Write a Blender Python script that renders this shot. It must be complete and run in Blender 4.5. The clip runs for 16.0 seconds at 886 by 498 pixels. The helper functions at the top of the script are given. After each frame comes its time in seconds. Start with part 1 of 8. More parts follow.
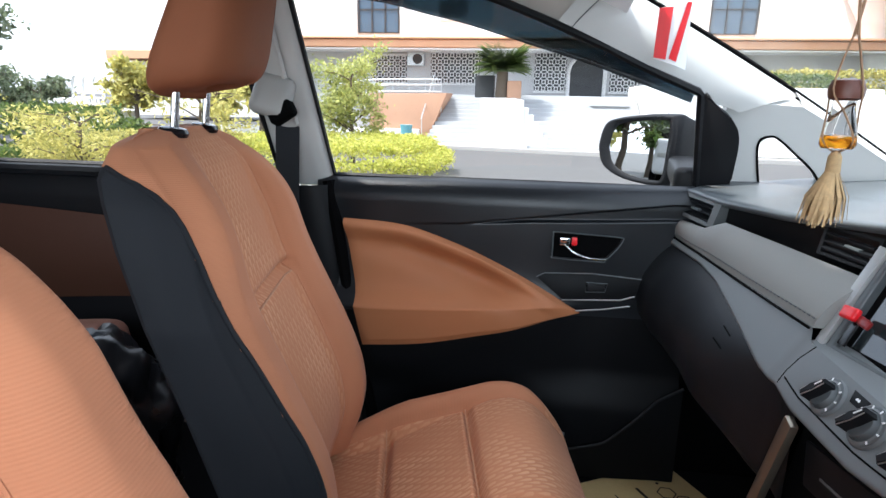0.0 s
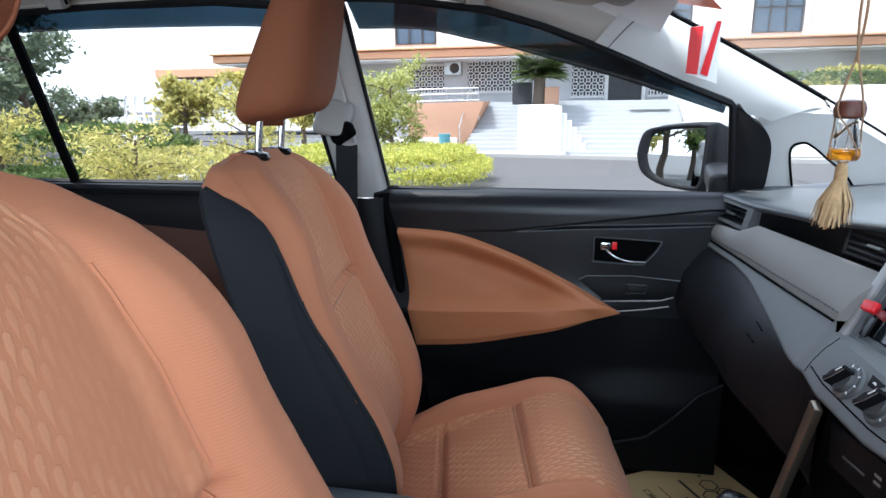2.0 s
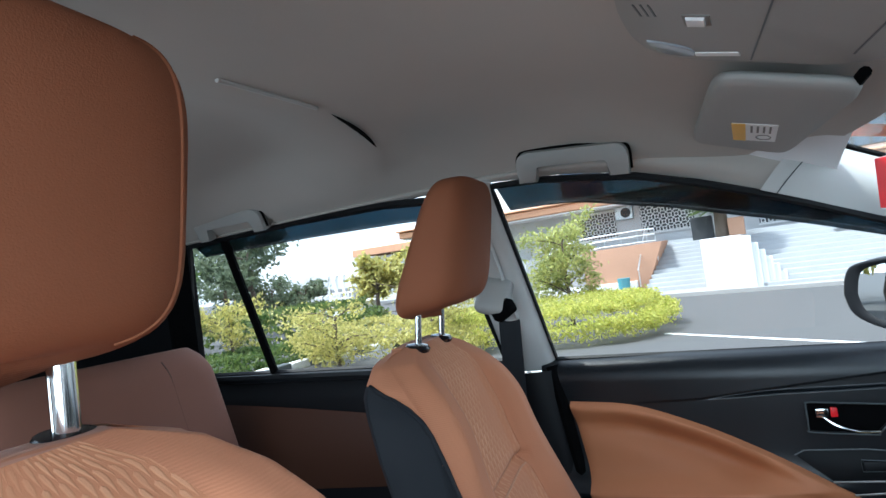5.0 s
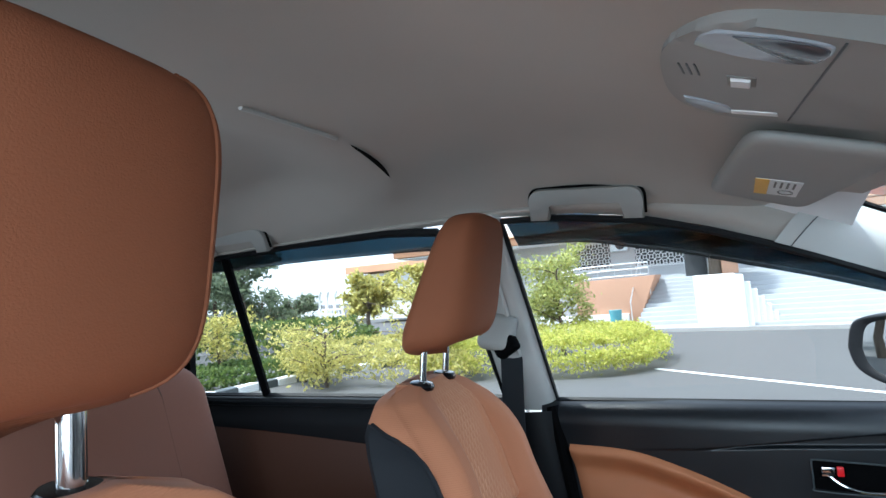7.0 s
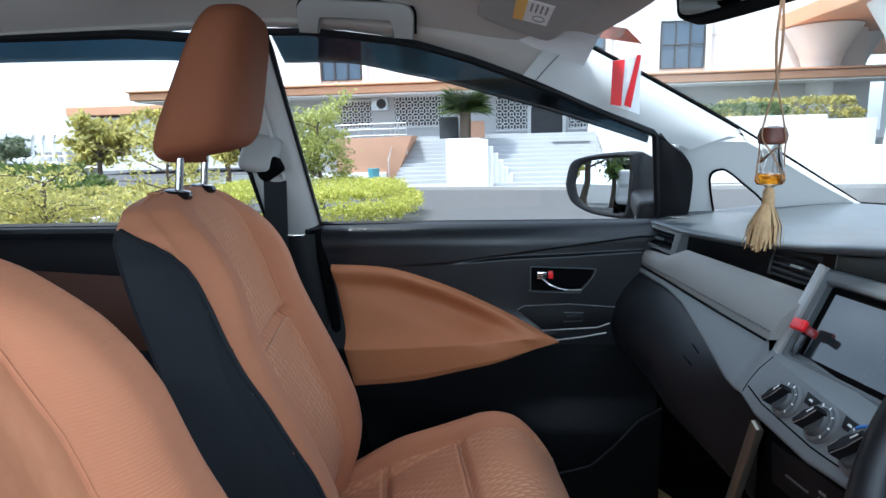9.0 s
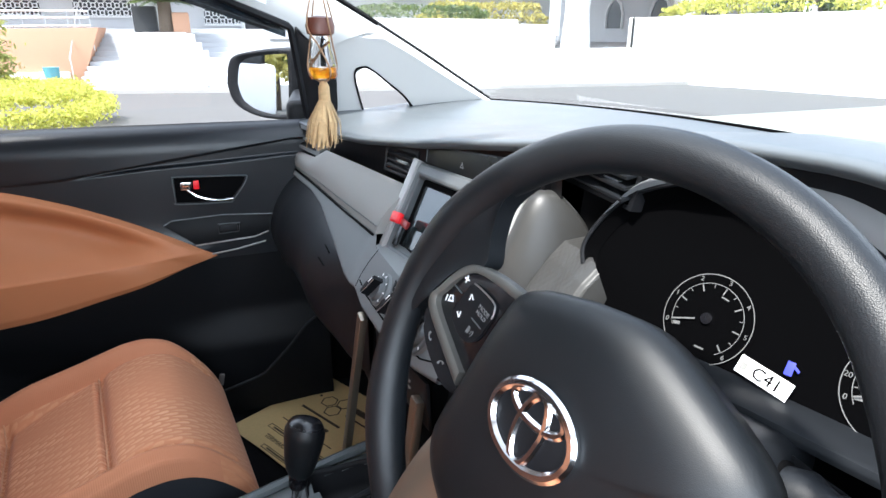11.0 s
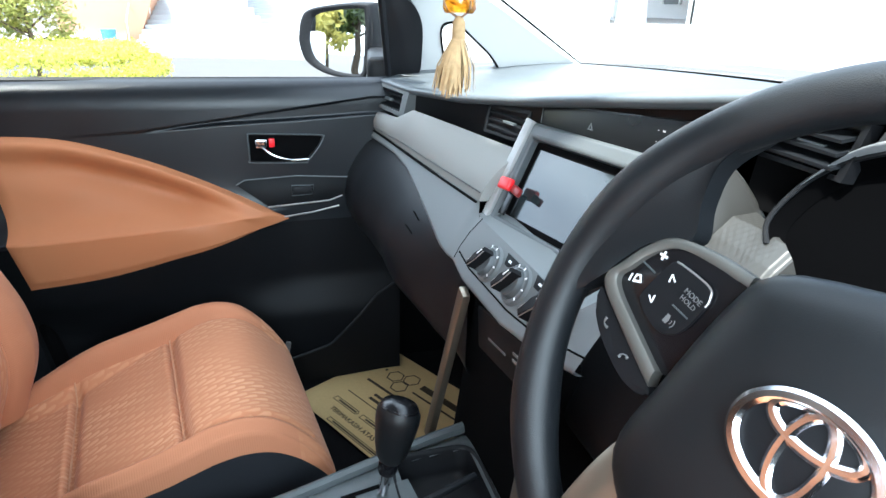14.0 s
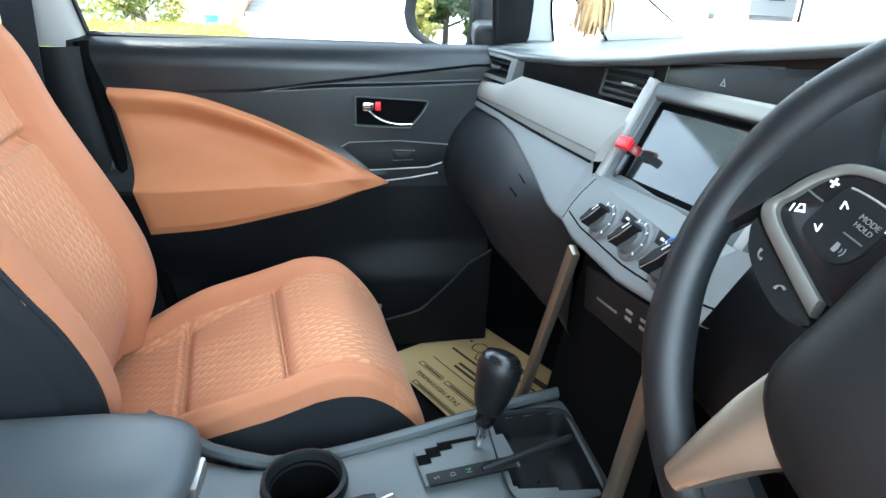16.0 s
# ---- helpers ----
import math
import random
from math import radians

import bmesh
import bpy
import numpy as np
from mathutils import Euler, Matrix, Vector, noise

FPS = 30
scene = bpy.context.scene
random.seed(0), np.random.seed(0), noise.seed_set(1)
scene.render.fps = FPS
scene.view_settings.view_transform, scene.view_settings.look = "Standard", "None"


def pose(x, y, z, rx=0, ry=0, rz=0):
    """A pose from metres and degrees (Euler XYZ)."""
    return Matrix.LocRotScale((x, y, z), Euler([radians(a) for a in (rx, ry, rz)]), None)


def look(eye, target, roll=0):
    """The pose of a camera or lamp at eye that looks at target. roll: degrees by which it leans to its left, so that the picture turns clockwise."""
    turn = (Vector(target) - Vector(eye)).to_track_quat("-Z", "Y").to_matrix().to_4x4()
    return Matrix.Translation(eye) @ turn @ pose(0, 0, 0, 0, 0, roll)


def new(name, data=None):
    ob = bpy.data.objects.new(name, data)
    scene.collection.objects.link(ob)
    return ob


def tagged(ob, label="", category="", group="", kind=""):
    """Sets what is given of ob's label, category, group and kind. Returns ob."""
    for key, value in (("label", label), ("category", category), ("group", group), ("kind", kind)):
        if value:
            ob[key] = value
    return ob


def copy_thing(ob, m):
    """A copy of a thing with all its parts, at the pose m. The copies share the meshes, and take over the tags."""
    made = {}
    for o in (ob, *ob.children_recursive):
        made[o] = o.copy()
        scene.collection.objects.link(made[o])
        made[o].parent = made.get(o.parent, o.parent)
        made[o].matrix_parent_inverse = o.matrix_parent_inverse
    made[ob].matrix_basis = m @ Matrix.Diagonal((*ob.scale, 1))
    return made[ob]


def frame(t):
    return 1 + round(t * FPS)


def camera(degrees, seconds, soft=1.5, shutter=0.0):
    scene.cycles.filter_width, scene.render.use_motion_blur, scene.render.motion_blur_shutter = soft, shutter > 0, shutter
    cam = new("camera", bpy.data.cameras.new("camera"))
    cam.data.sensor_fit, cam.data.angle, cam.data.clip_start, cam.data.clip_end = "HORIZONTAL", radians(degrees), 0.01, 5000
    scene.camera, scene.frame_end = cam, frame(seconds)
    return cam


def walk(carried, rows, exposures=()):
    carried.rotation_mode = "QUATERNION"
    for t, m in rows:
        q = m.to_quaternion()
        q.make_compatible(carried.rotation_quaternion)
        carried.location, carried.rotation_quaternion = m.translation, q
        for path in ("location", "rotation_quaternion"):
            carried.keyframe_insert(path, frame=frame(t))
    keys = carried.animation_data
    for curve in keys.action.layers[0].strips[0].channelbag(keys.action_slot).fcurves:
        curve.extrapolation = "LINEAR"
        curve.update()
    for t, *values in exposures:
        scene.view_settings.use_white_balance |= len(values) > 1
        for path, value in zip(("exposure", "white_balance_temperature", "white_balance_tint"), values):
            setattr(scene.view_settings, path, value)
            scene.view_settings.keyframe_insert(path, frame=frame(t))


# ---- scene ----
cam = camera(72.8, 16.0)
PATH = [
    (0, (0.184, -0.019, 1.286), (-0.064, 1.903, 0.792), 1.0),
    (0.5, (0.178, -0.047, 1.302), (-0.099, 1.88, 0.846), -0.2),
    (1, (0.165, -0.089, 1.306), (-0.219, 1.815, 0.828), -0.9),
    (1.5, (0.178, -0.111, 1.306), (-0.194, 1.795, 0.826), -1.2),
    (2, (0.178, -0.128, 1.309), (-0.2, 1.779, 0.84), -0.8),
    (2.5, (0.182, -0.149, 1.31), (-0.151, 1.768, 0.85), -0.4),
    (3, (0.187, -0.151, 1.304), (-0.127, 1.767, 0.831), -0.9),
    (3.5, (0.189, -0.149, 1.307), (-0.127, 1.77, 0.843), -0.5),
    (4, (0.191, -0.126, 1.319), (-0.402, 1.757, 1.0), -3.6),
    (4.5, (0.204, -0.095, 1.339), (-0.581, 1.744, 1.303), -7.6),
    (5, (0.215, -0.089, 1.356), (-0.699, 1.689, 1.43), -7.7),
    (5.2, (0.219, -0.08, 1.363), (-0.746, 1.669, 1.467), -8.6),
    (7.3, (0.171, -0.09, 1.385), (-0.667, 1.72, 1.523), -3.1),
    (7.5, (0.163, -0.098, 1.385), (-0.624, 1.737, 1.508), -2.3),
    (8, (0.148, -0.122, 1.388), (-0.473, 1.779, 1.437), -0.7),
    (8.5, (0.149, -0.122, 1.365), (-0.228, 1.839, 1.266), -1.1),
    (9, (0.165, -0.101, 1.306), (0.008, 1.859, 0.94), -1.6),
    (9.5, (0.24, -0.085, 1.296), (0.464, 1.837, 0.789), -0.0),
    (10, (0.317, -0.078, 1.301), (0.855, 1.762, 0.731), 0.2),
    (10.2, (0.343, -0.069, 1.3), (0.97, 1.742, 0.729), -0.2),
    (12.3, (0.366, -0.115, 1.28), (1.029, 1.556, 0.404), 1.3),
    (12.5, (0.36, -0.119, 1.277), (1.007, 1.557, 0.4), 1.1),
    (13, (0.329, -0.103, 1.25), (0.925, 1.602, 0.392), 1.6),
    (13.5, (0.307, -0.05, 1.239), (0.839, 1.709, 0.451), 1.8),
    (14, (0.295, 0.031, 1.253), (0.834, 1.801, 0.494), 1.5),
    (14.5, (0.293, 0.092, 1.256), (0.773, 1.849, 0.431), 0.1),
    (15, (0.278, 0.074, 1.228), (0.742, 1.838, 0.407), 2.0),
    (15.5, (0.262, 0.053, 1.205), (0.65, 1.823, 0.359), 2.5),
    (16, (0.244, 0.021, 1.202), (0.548, 1.835, 0.417), 2.4),
]
walk(cam, [(t, look(e, g, r)) for t, e, g, r in PATH], exposures=[(0, 1.62, 6250, 8), (1.0, 1.46, 6000, 8), (3.5, 1.40, 5900, 8), (4.0, 1.20, 5850, 8), (4.5, 1.32, 5700, 2), (5.0, 1.36, 5700, 1), (7.5, 1.50, 5650, 0), (8.0, 1.42, 5600, -2), (8.5, 1.34, 5550, -3), (9.0, 1.28, 5600, 3), (9.5, 1.70, 6050, 6), (10, 1.90, 6250, 9), (12.5, 2.40, 6000, 5), (13.5, 2.68, 5900, 1), (14.5, 2.45, 6050, 2), (15.0, 2.45, 5950, 1), (15.5, 2.85, 5800, -2), (16, 2.90, 5800, -3)])

# ---- world and sun ----
world = bpy.data.worlds.new("world")
scene.world = world
world.use_nodes = True
wn, wl = world.node_tree.nodes, world.node_tree.links
wn.clear()
sky = wn.new("ShaderNodeTexSky")
sky.sky_type = "NISHITA"
sky.sun_disc = False
sky.sun_elevation, sky.sun_rotation = radians(62), radians(235)
sky.dust_density = 3.0
coords = wn.new("ShaderNodeTexCoord")
cloud = wn.new("ShaderNodeTexNoise")
cloud.inputs["Scale"].default_value, cloud.inputs["Detail"].default_value = 2.2, 8
ramp = wn.new("ShaderNodeValToRGB")
ramp.color_ramp.elements[0].position, ramp.color_ramp.elements[1].position = 0.36, 0.62
cmix = wn.new("ShaderNodeMix")
cmix.data_type = "RGBA"
cmix.inputs["B"].default_value = (8.4, 9.1, 10.2, 1)
bg = wn.new("ShaderNodeBackground")
bg.inputs["Strength"].default_value = 0.125
wout = wn.new("ShaderNodeOutputWorld")
wl.new(coords.outputs["Generated"], cloud.inputs["Vector"])
wl.new(cloud.outputs["Fac"], ramp.inputs["Fac"])
wl.new(ramp.outputs["Color"], cmix.inputs["Factor"])
wl.new(sky.outputs["Color"], cmix.inputs["A"])
wl.new(cmix.outputs["Result"], bg.inputs["Color"])
wl.new(bg.outputs["Background"], wout.inputs["Surface"])

sun = new("sun", bpy.data.lights.new("sun", "SUN"))
sun.data.energy, sun.data.angle, sun.data.color = 3.0, radians(4), (1, 0.95, 0.88)
sun.matrix_world = look((-14, -9, 32), (0, 0, 0))


def daylight(name, at, target, w, h, watts):
    """The sky's light in the opening of a door or window."""
    ob = new(name, bpy.data.lights.new(name, "AREA"))
    ob.data.shape, ob.data.size, ob.data.size_y, ob.data.energy, ob.data.color = "RECTANGLE", w, h, watts, (0.84, 0.93, 1.0)
    ob.matrix_world = look(at, target)


daylight("door_daylight", (0.18, -0.52, 1.34), (0.10, 1.0, 1.0), 0.85, 0.45, 3.6)
daylight("rear_daylight", (-0.95, -0.36, 1.32), (-0.7, 1.0, 1.2), 0.8, 0.4, 1.8)

# ---- helpers for building ----
YC = 0.59


def lerp(a, b, t):
    return a + (b - a) * t


def smooth(a, b, x):
    t = min(1, max(0, (x - a) / (b - a)))
    return t * t * (3 - 2 * t)


def interp(x, table):
    """Piecewise value from a short table of (x, value)."""
    if x <= table[0][0]:
        return table[0][1]
    for (x0, v0), (x1, v1) in zip(table, table[1:]):
        if x <= x1:
            return v0 + (v1 - v0) * (x - x0) / (x1 - x0)
    return table[-1][1]


def spline(points, n):
    """n points on a smooth open curve through the given points."""
    p = [Vector(q) for q in points]
    out = []
    for k in range(n):
        s = k / (n - 1) * (len(p) - 1)
        i = min(int(s), len(p) - 2)
        t = s - i
        a, b, c, d = p[max(i - 1, 0)], p[i], p[i + 1], p[min(i + 2, len(p) - 1)]
        out.append(0.5 * (2 * b + (c - a) * t + (2 * a - 5 * b + 4 * c - d) * t * t + (3 * b - a - 3 * c + d) * t ** 3))
    return out


def world_of(ob):
    m = ob.matrix_basis.copy()
    if ob.parent:
        m = world_of(ob.parent) @ ob.matrix_parent_inverse @ m
    return m


def mesh_part(name, verts, faces, material, parent=None, label="", uv=None, flat=False, bevel=0.0):
    me = bpy.data.meshes.new(name)
    me.from_pydata([tuple(v) for v in verts], [], faces)
    if uv:
        layer = me.uv_layers.new(name="UVMap")
        for loop in me.loops:
            layer.data[loop.index].uv = uv[loop.vertex_index]
    me.update()
    ob = new(name, me)
    me.materials.append(material)
    if not flat:
        me.shade_smooth()
    if parent:
        ob.parent = parent
        ob.matrix_parent_inverse = world_of(parent).inverted()
    if bevel:
        mod = ob.modifiers.new("bevel", "BEVEL")
        mod.width, mod.segments, mod.limit_method = bevel, 2, "ANGLE"
    return tagged(ob, label)


def part(name, bm, material, parent=None, label="", flat=False, angle=40):
    bmesh.ops.recalc_face_normals(bm, faces=bm.faces)
    me = bpy.data.meshes.new(name)
    bm.to_mesh(me)
    bm.free()
    ob = new(name, me)
    me.materials.append(material)
    if not flat:
        me.shade_smooth()
        me.set_sharp_from_angle(angle=radians(angle))
    if parent:
        ob.parent = parent
        ob.matrix_parent_inverse = world_of(parent).inverted()
    return tagged(ob, label)


def thing(name, at, label, category, group="", kind=""):
    ob = new(name)
    ob.empty_display_size = 0.1
    ob.location = at
    return tagged(ob, label, category, group, kind)


def grid(name, f, nu, nv, material, parent=None, label="", loop=False, caps=False, zone=None, mats=None, uvs=None, labels=None, skip=None):
    """A surface f(u, v), u and v from 0 to 1. loop: closed along u. zone(u, v) splits it into several parts by name."""
    cols = nu if loop else nu + 1
    verts = [f(i / nu, j / nv) for j in range(nv + 1) for i in range(cols)]
    uv = [uvs(i / nu, j / nv) for j in range(nv + 1) for i in range(cols)] if uvs else None
    groups = {}
    for j in range(nv):
        for i in range(nu):
            k = (i + 1) % cols
            if skip and skip(verts[j * cols + i]):
                continue
            face = (j * cols + i, j * cols + k, (j + 1) * cols + k, (j + 1) * cols + i)
            key = zone((i + 0.5) / nu, (j + 0.5) / nv) if zone else name
            groups.setdefault(key, []).append(face)
    if caps and loop:
        key = zone(0, 0) if zone else name
        groups[key].append(tuple(reversed(range(cols))))
        key = zone(0, 1) if zone else name
        groups.setdefault(key, []).append(tuple(nv * cols + i for i in range(cols)))
    made = []
    for key, faces in groups.items():
        used = sorted({i for face in faces for i in face})
        back = {old: k for k, old in enumerate(used)}
        made.append(mesh_part(key, [verts[i] for i in used], [tuple(back[i] for i in face) for face in faces],
                              mats[key] if mats else material, parent, (labels or {}).get(key, label), [uv[i] for i in used] if uv else None))
    return made[0] if len(made) == 1 else made


def box_bm(size, m=None, bevel=0.0, segments=2, taper=1.0):
    bm = bmesh.new()
    bmesh.ops.create_cube(bm, size=1)
    for v in bm.verts:
        v.co = Vector((v.co.x * size[0], v.co.y * size[1], v.co.z * size[2]))
        if v.co.z > 0:
            v.co.x *= taper
            v.co.y *= taper
    if bevel:
        bmesh.ops.bevel(bm, geom=list(bm.edges), offset=bevel, segments=segments, affect="EDGES", profile=0.6)
    if m:
        bmesh.ops.transform(bm, matrix=m, verts=bm.verts)
    return bm


def tube_bm(points, radius, n=10, closed=False, flat=None):
    """A round bar along points; radius: a number or a function of the run from 0 to 1. flat: (direction, factor) squashes it."""
    p = [Vector(q) for q in points]
    bm = bmesh.new()
    rings = []
    side = None
    m = len(p)
    for i in range(m):
        if closed:
            d = p[(i + 1) % m] - p[i - 1]
        else:
            d = p[min(i + 1, m - 1)] - p[max(i - 1, 0)]
        d.normalize()
        if side is None:
            side = d.orthogonal().normalized()
        side = (side - d * side.dot(d)).normalized()
        other = d.cross(side)
        r = radius(i / max(1, m - 1)) if callable(radius) else radius
        ring = []
        for k in range(n):
            a = 2 * math.pi * k / n
            off = (side * math.cos(a) + other * math.sin(a)) * r
            if flat:
                off = off - flat[0] * off.dot(flat[0]) * (1 - flat[1])
            ring.append(bm.verts.new(p[i] + off))
        rings.append(ring)
    for i in range(m if closed else m - 1):
        a, b = rings[i], rings[(i + 1) % m]
        for k in range(n):
            bm.faces.new((a[k], a[(k + 1) % n], b[(k + 1) % n], b[k]))
    if not closed:
        bm.faces.new(list(reversed(rings[0])))
        bm.faces.new(rings[-1])
    return bm


def lathe_bm(profile, m=None, n=24, caps=True):
    """A turned body about z from (radius, height) pairs."""
    bm = bmesh.new()
    rings = [[bm.verts.new((r * math.cos(2 * math.pi * k / n), r * math.sin(2 * math.pi * k / n), h)) for k in range(n)] for r, h in profile]
    for a, b in zip(rings, rings[1:]):
        for k in range(n):
            bm.faces.new((a[k], a[(k + 1) % n], b[(k + 1) % n], b[k]))
    if caps:
        bm.faces.new(list(reversed(rings[0])))
        bm.faces.new(rings[-1])
    if m:
        bmesh.ops.transform(bm, matrix=m, verts=bm.verts)
    return bm


def plate_bm(outline, depth, m, bevel=0.0):
    """A flat plate from an outline in the plane of m, its face at m's z = 0 and its back at -depth."""
    bm = bmesh.new()
    front = [bm.verts.new((x, y, 0)) for x, y in outline]
    rear = [bm.verts.new((x, y, -depth)) for x, y in outline]
    face = bm.faces.new(front)
    bm.faces.new(list(reversed(rear)))
    for k in range(len(front)):
        bm.faces.new((front[k], rear[k], rear[(k + 1) % len(front)], front[(k + 1) % len(front)]))
    if bevel:
        bmesh.ops.bevel(bm, geom=list(face.edges), offset=bevel, segments=2, affect="EDGES", profile=0.6)
    bmesh.ops.transform(bm, matrix=m, verts=bm.verts)
    return bm


def ring_bm(outer, inner, depth, m):
    """A flat frame between two outlines with the same number of points."""
    bm = bmesh.new()
    n = len(outer)
    rows = [[bm.verts.new((x, y, z)) for x, y in line] for line, z in ((outer, -depth), (outer, 0), (inner, 0), (inner, -depth))]
    for a, b in zip(rows, rows[1:]):
        for k in range(n):
            bm.faces.new((a[k], a[(k + 1) % n], b[(k + 1) % n], b[k]))
    bmesh.ops.transform(bm, matrix=m, verts=bm.verts)
    return bm


def frame_at(origin, right, up):
    """A matrix whose x is right, y is up and z is their normal."""
    r = Vector(right).normalized()
    u = Vector(up)
    u = (u - r * u.dot(r)).normalized()
    n = r.cross(u)
    m = Matrix((r, u, n)).transposed().to_4x4()
    m.translation = Vector(origin)
    return m


def text_part(words, size, m, material, parent, name="lettering", label="", depth=0.0004):
    cu = bpy.data.curves.new("lettering", "FONT")
    cu.body, cu.size, cu.align_x, cu.align_y, cu.extrude = words, size, "CENTER", "CENTER", depth
    cu.resolution_u = 3
    tmp = bpy.data.objects.new("lettering", cu)
    me = bpy.data.meshes.new_from_object(tmp)
    bpy.data.objects.remove(tmp)
    me.transform(m)
    ob = new(name, me)
    me.materials.clear()
    me.materials.append(material)
    ob.parent = parent
    ob.matrix_parent_inverse = world_of(parent).inverted()
    return tagged(ob, label)


# ---- materials ----
def material(name, colour, rough=0.5, metal=0.0, grain=0.0, grain_scale=200.0, bump=0.0, bump_scale=400.0, stain=0.12, stain_scale=6.0, coat=0.0, spec=0.5, voronoi=False):
    m = bpy.data.materials.new(name)
    m.use_nodes = True
    nt = m.node_tree
    b = nt.nodes["Principled BSDF"]
    b.inputs["Roughness"].default_value = rough
    b.inputs["Metallic"].default_value = metal
    b.inputs["Coat Weight"].default_value = coat
    b.inputs["Specular IOR Level"].default_value = spec
    tc = nt.nodes.new("ShaderNodeTexCoord")
    big = nt.nodes.new("ShaderNodeTexNoise")
    big.inputs["Scale"].default_value, big.inputs["Detail"].default_value = stain_scale, 5
    fine = nt.nodes.new("ShaderNodeTexNoise")
    fine.inputs["Scale"].default_value, fine.inputs["Detail"].default_value = grain_scale, 3
    for n in (big, fine):
        nt.links.new(tc.outputs["Object"], n.inputs["Vector"])
    add = nt.nodes.new("ShaderNodeMath")
    add.operation = "MULTIPLY_ADD"
    add.inputs[1].default_value = stain * 2
    add.inputs[2].default_value = 1 - stain
    nt.links.new(big.outputs["Fac"], add.inputs[0])
    add2 = nt.nodes.new("ShaderNodeMath")
    add2.operation = "MULTIPLY_ADD"
    add2.inputs[1].default_value = grain * 2
    add2.inputs[2].default_value = -grain
    nt.links.new(fine.outputs["Fac"], add2.inputs[0])
    tot = nt.nodes.new("ShaderNodeMath")
    nt.links.new(add.outputs[0], tot.inputs[0])
    nt.links.new(add2.outputs[0], tot.inputs[1])
    mul = nt.nodes.new("ShaderNodeVectorMath")
    mul.operation = "SCALE"
    mul.inputs[0].default_value = colour
    nt.links.new(tot.outputs[0], mul.inputs["Scale"])
    nt.links.new(mul.outputs[0], b.inputs["Base Color"])
    rr = nt.nodes.new("ShaderNodeMapRange")
    rr.inputs["To Min"].default_value, rr.inputs["To Max"].default_value = max(0.02, rough - 0.08), min(1, rough + 0.08)
    nt.links.new(big.outputs["Fac"], rr.inputs["Value"])
    nt.links.new(rr.outputs["Result"], b.inputs["Roughness"])
    if bump:
        tex = nt.nodes.new("ShaderNodeTexVoronoi" if voronoi else "ShaderNodeTexNoise")
        tex.inputs["Scale"].default_value = bump_scale
        nt.links.new(tc.outputs["Object"], tex.inputs["Vector"])
        bp = nt.nodes.new("ShaderNodeBump")
        bp.inputs["Strength"].default_value, bp.inputs["Distance"].default_value = bump, 0.001
        nt.links.new(tex.outputs["Distance" if voronoi else "Fac"], bp.inputs["Height"])
        nt.links.new(bp.outputs["Normal"], b.inputs["Normal"])
    return m


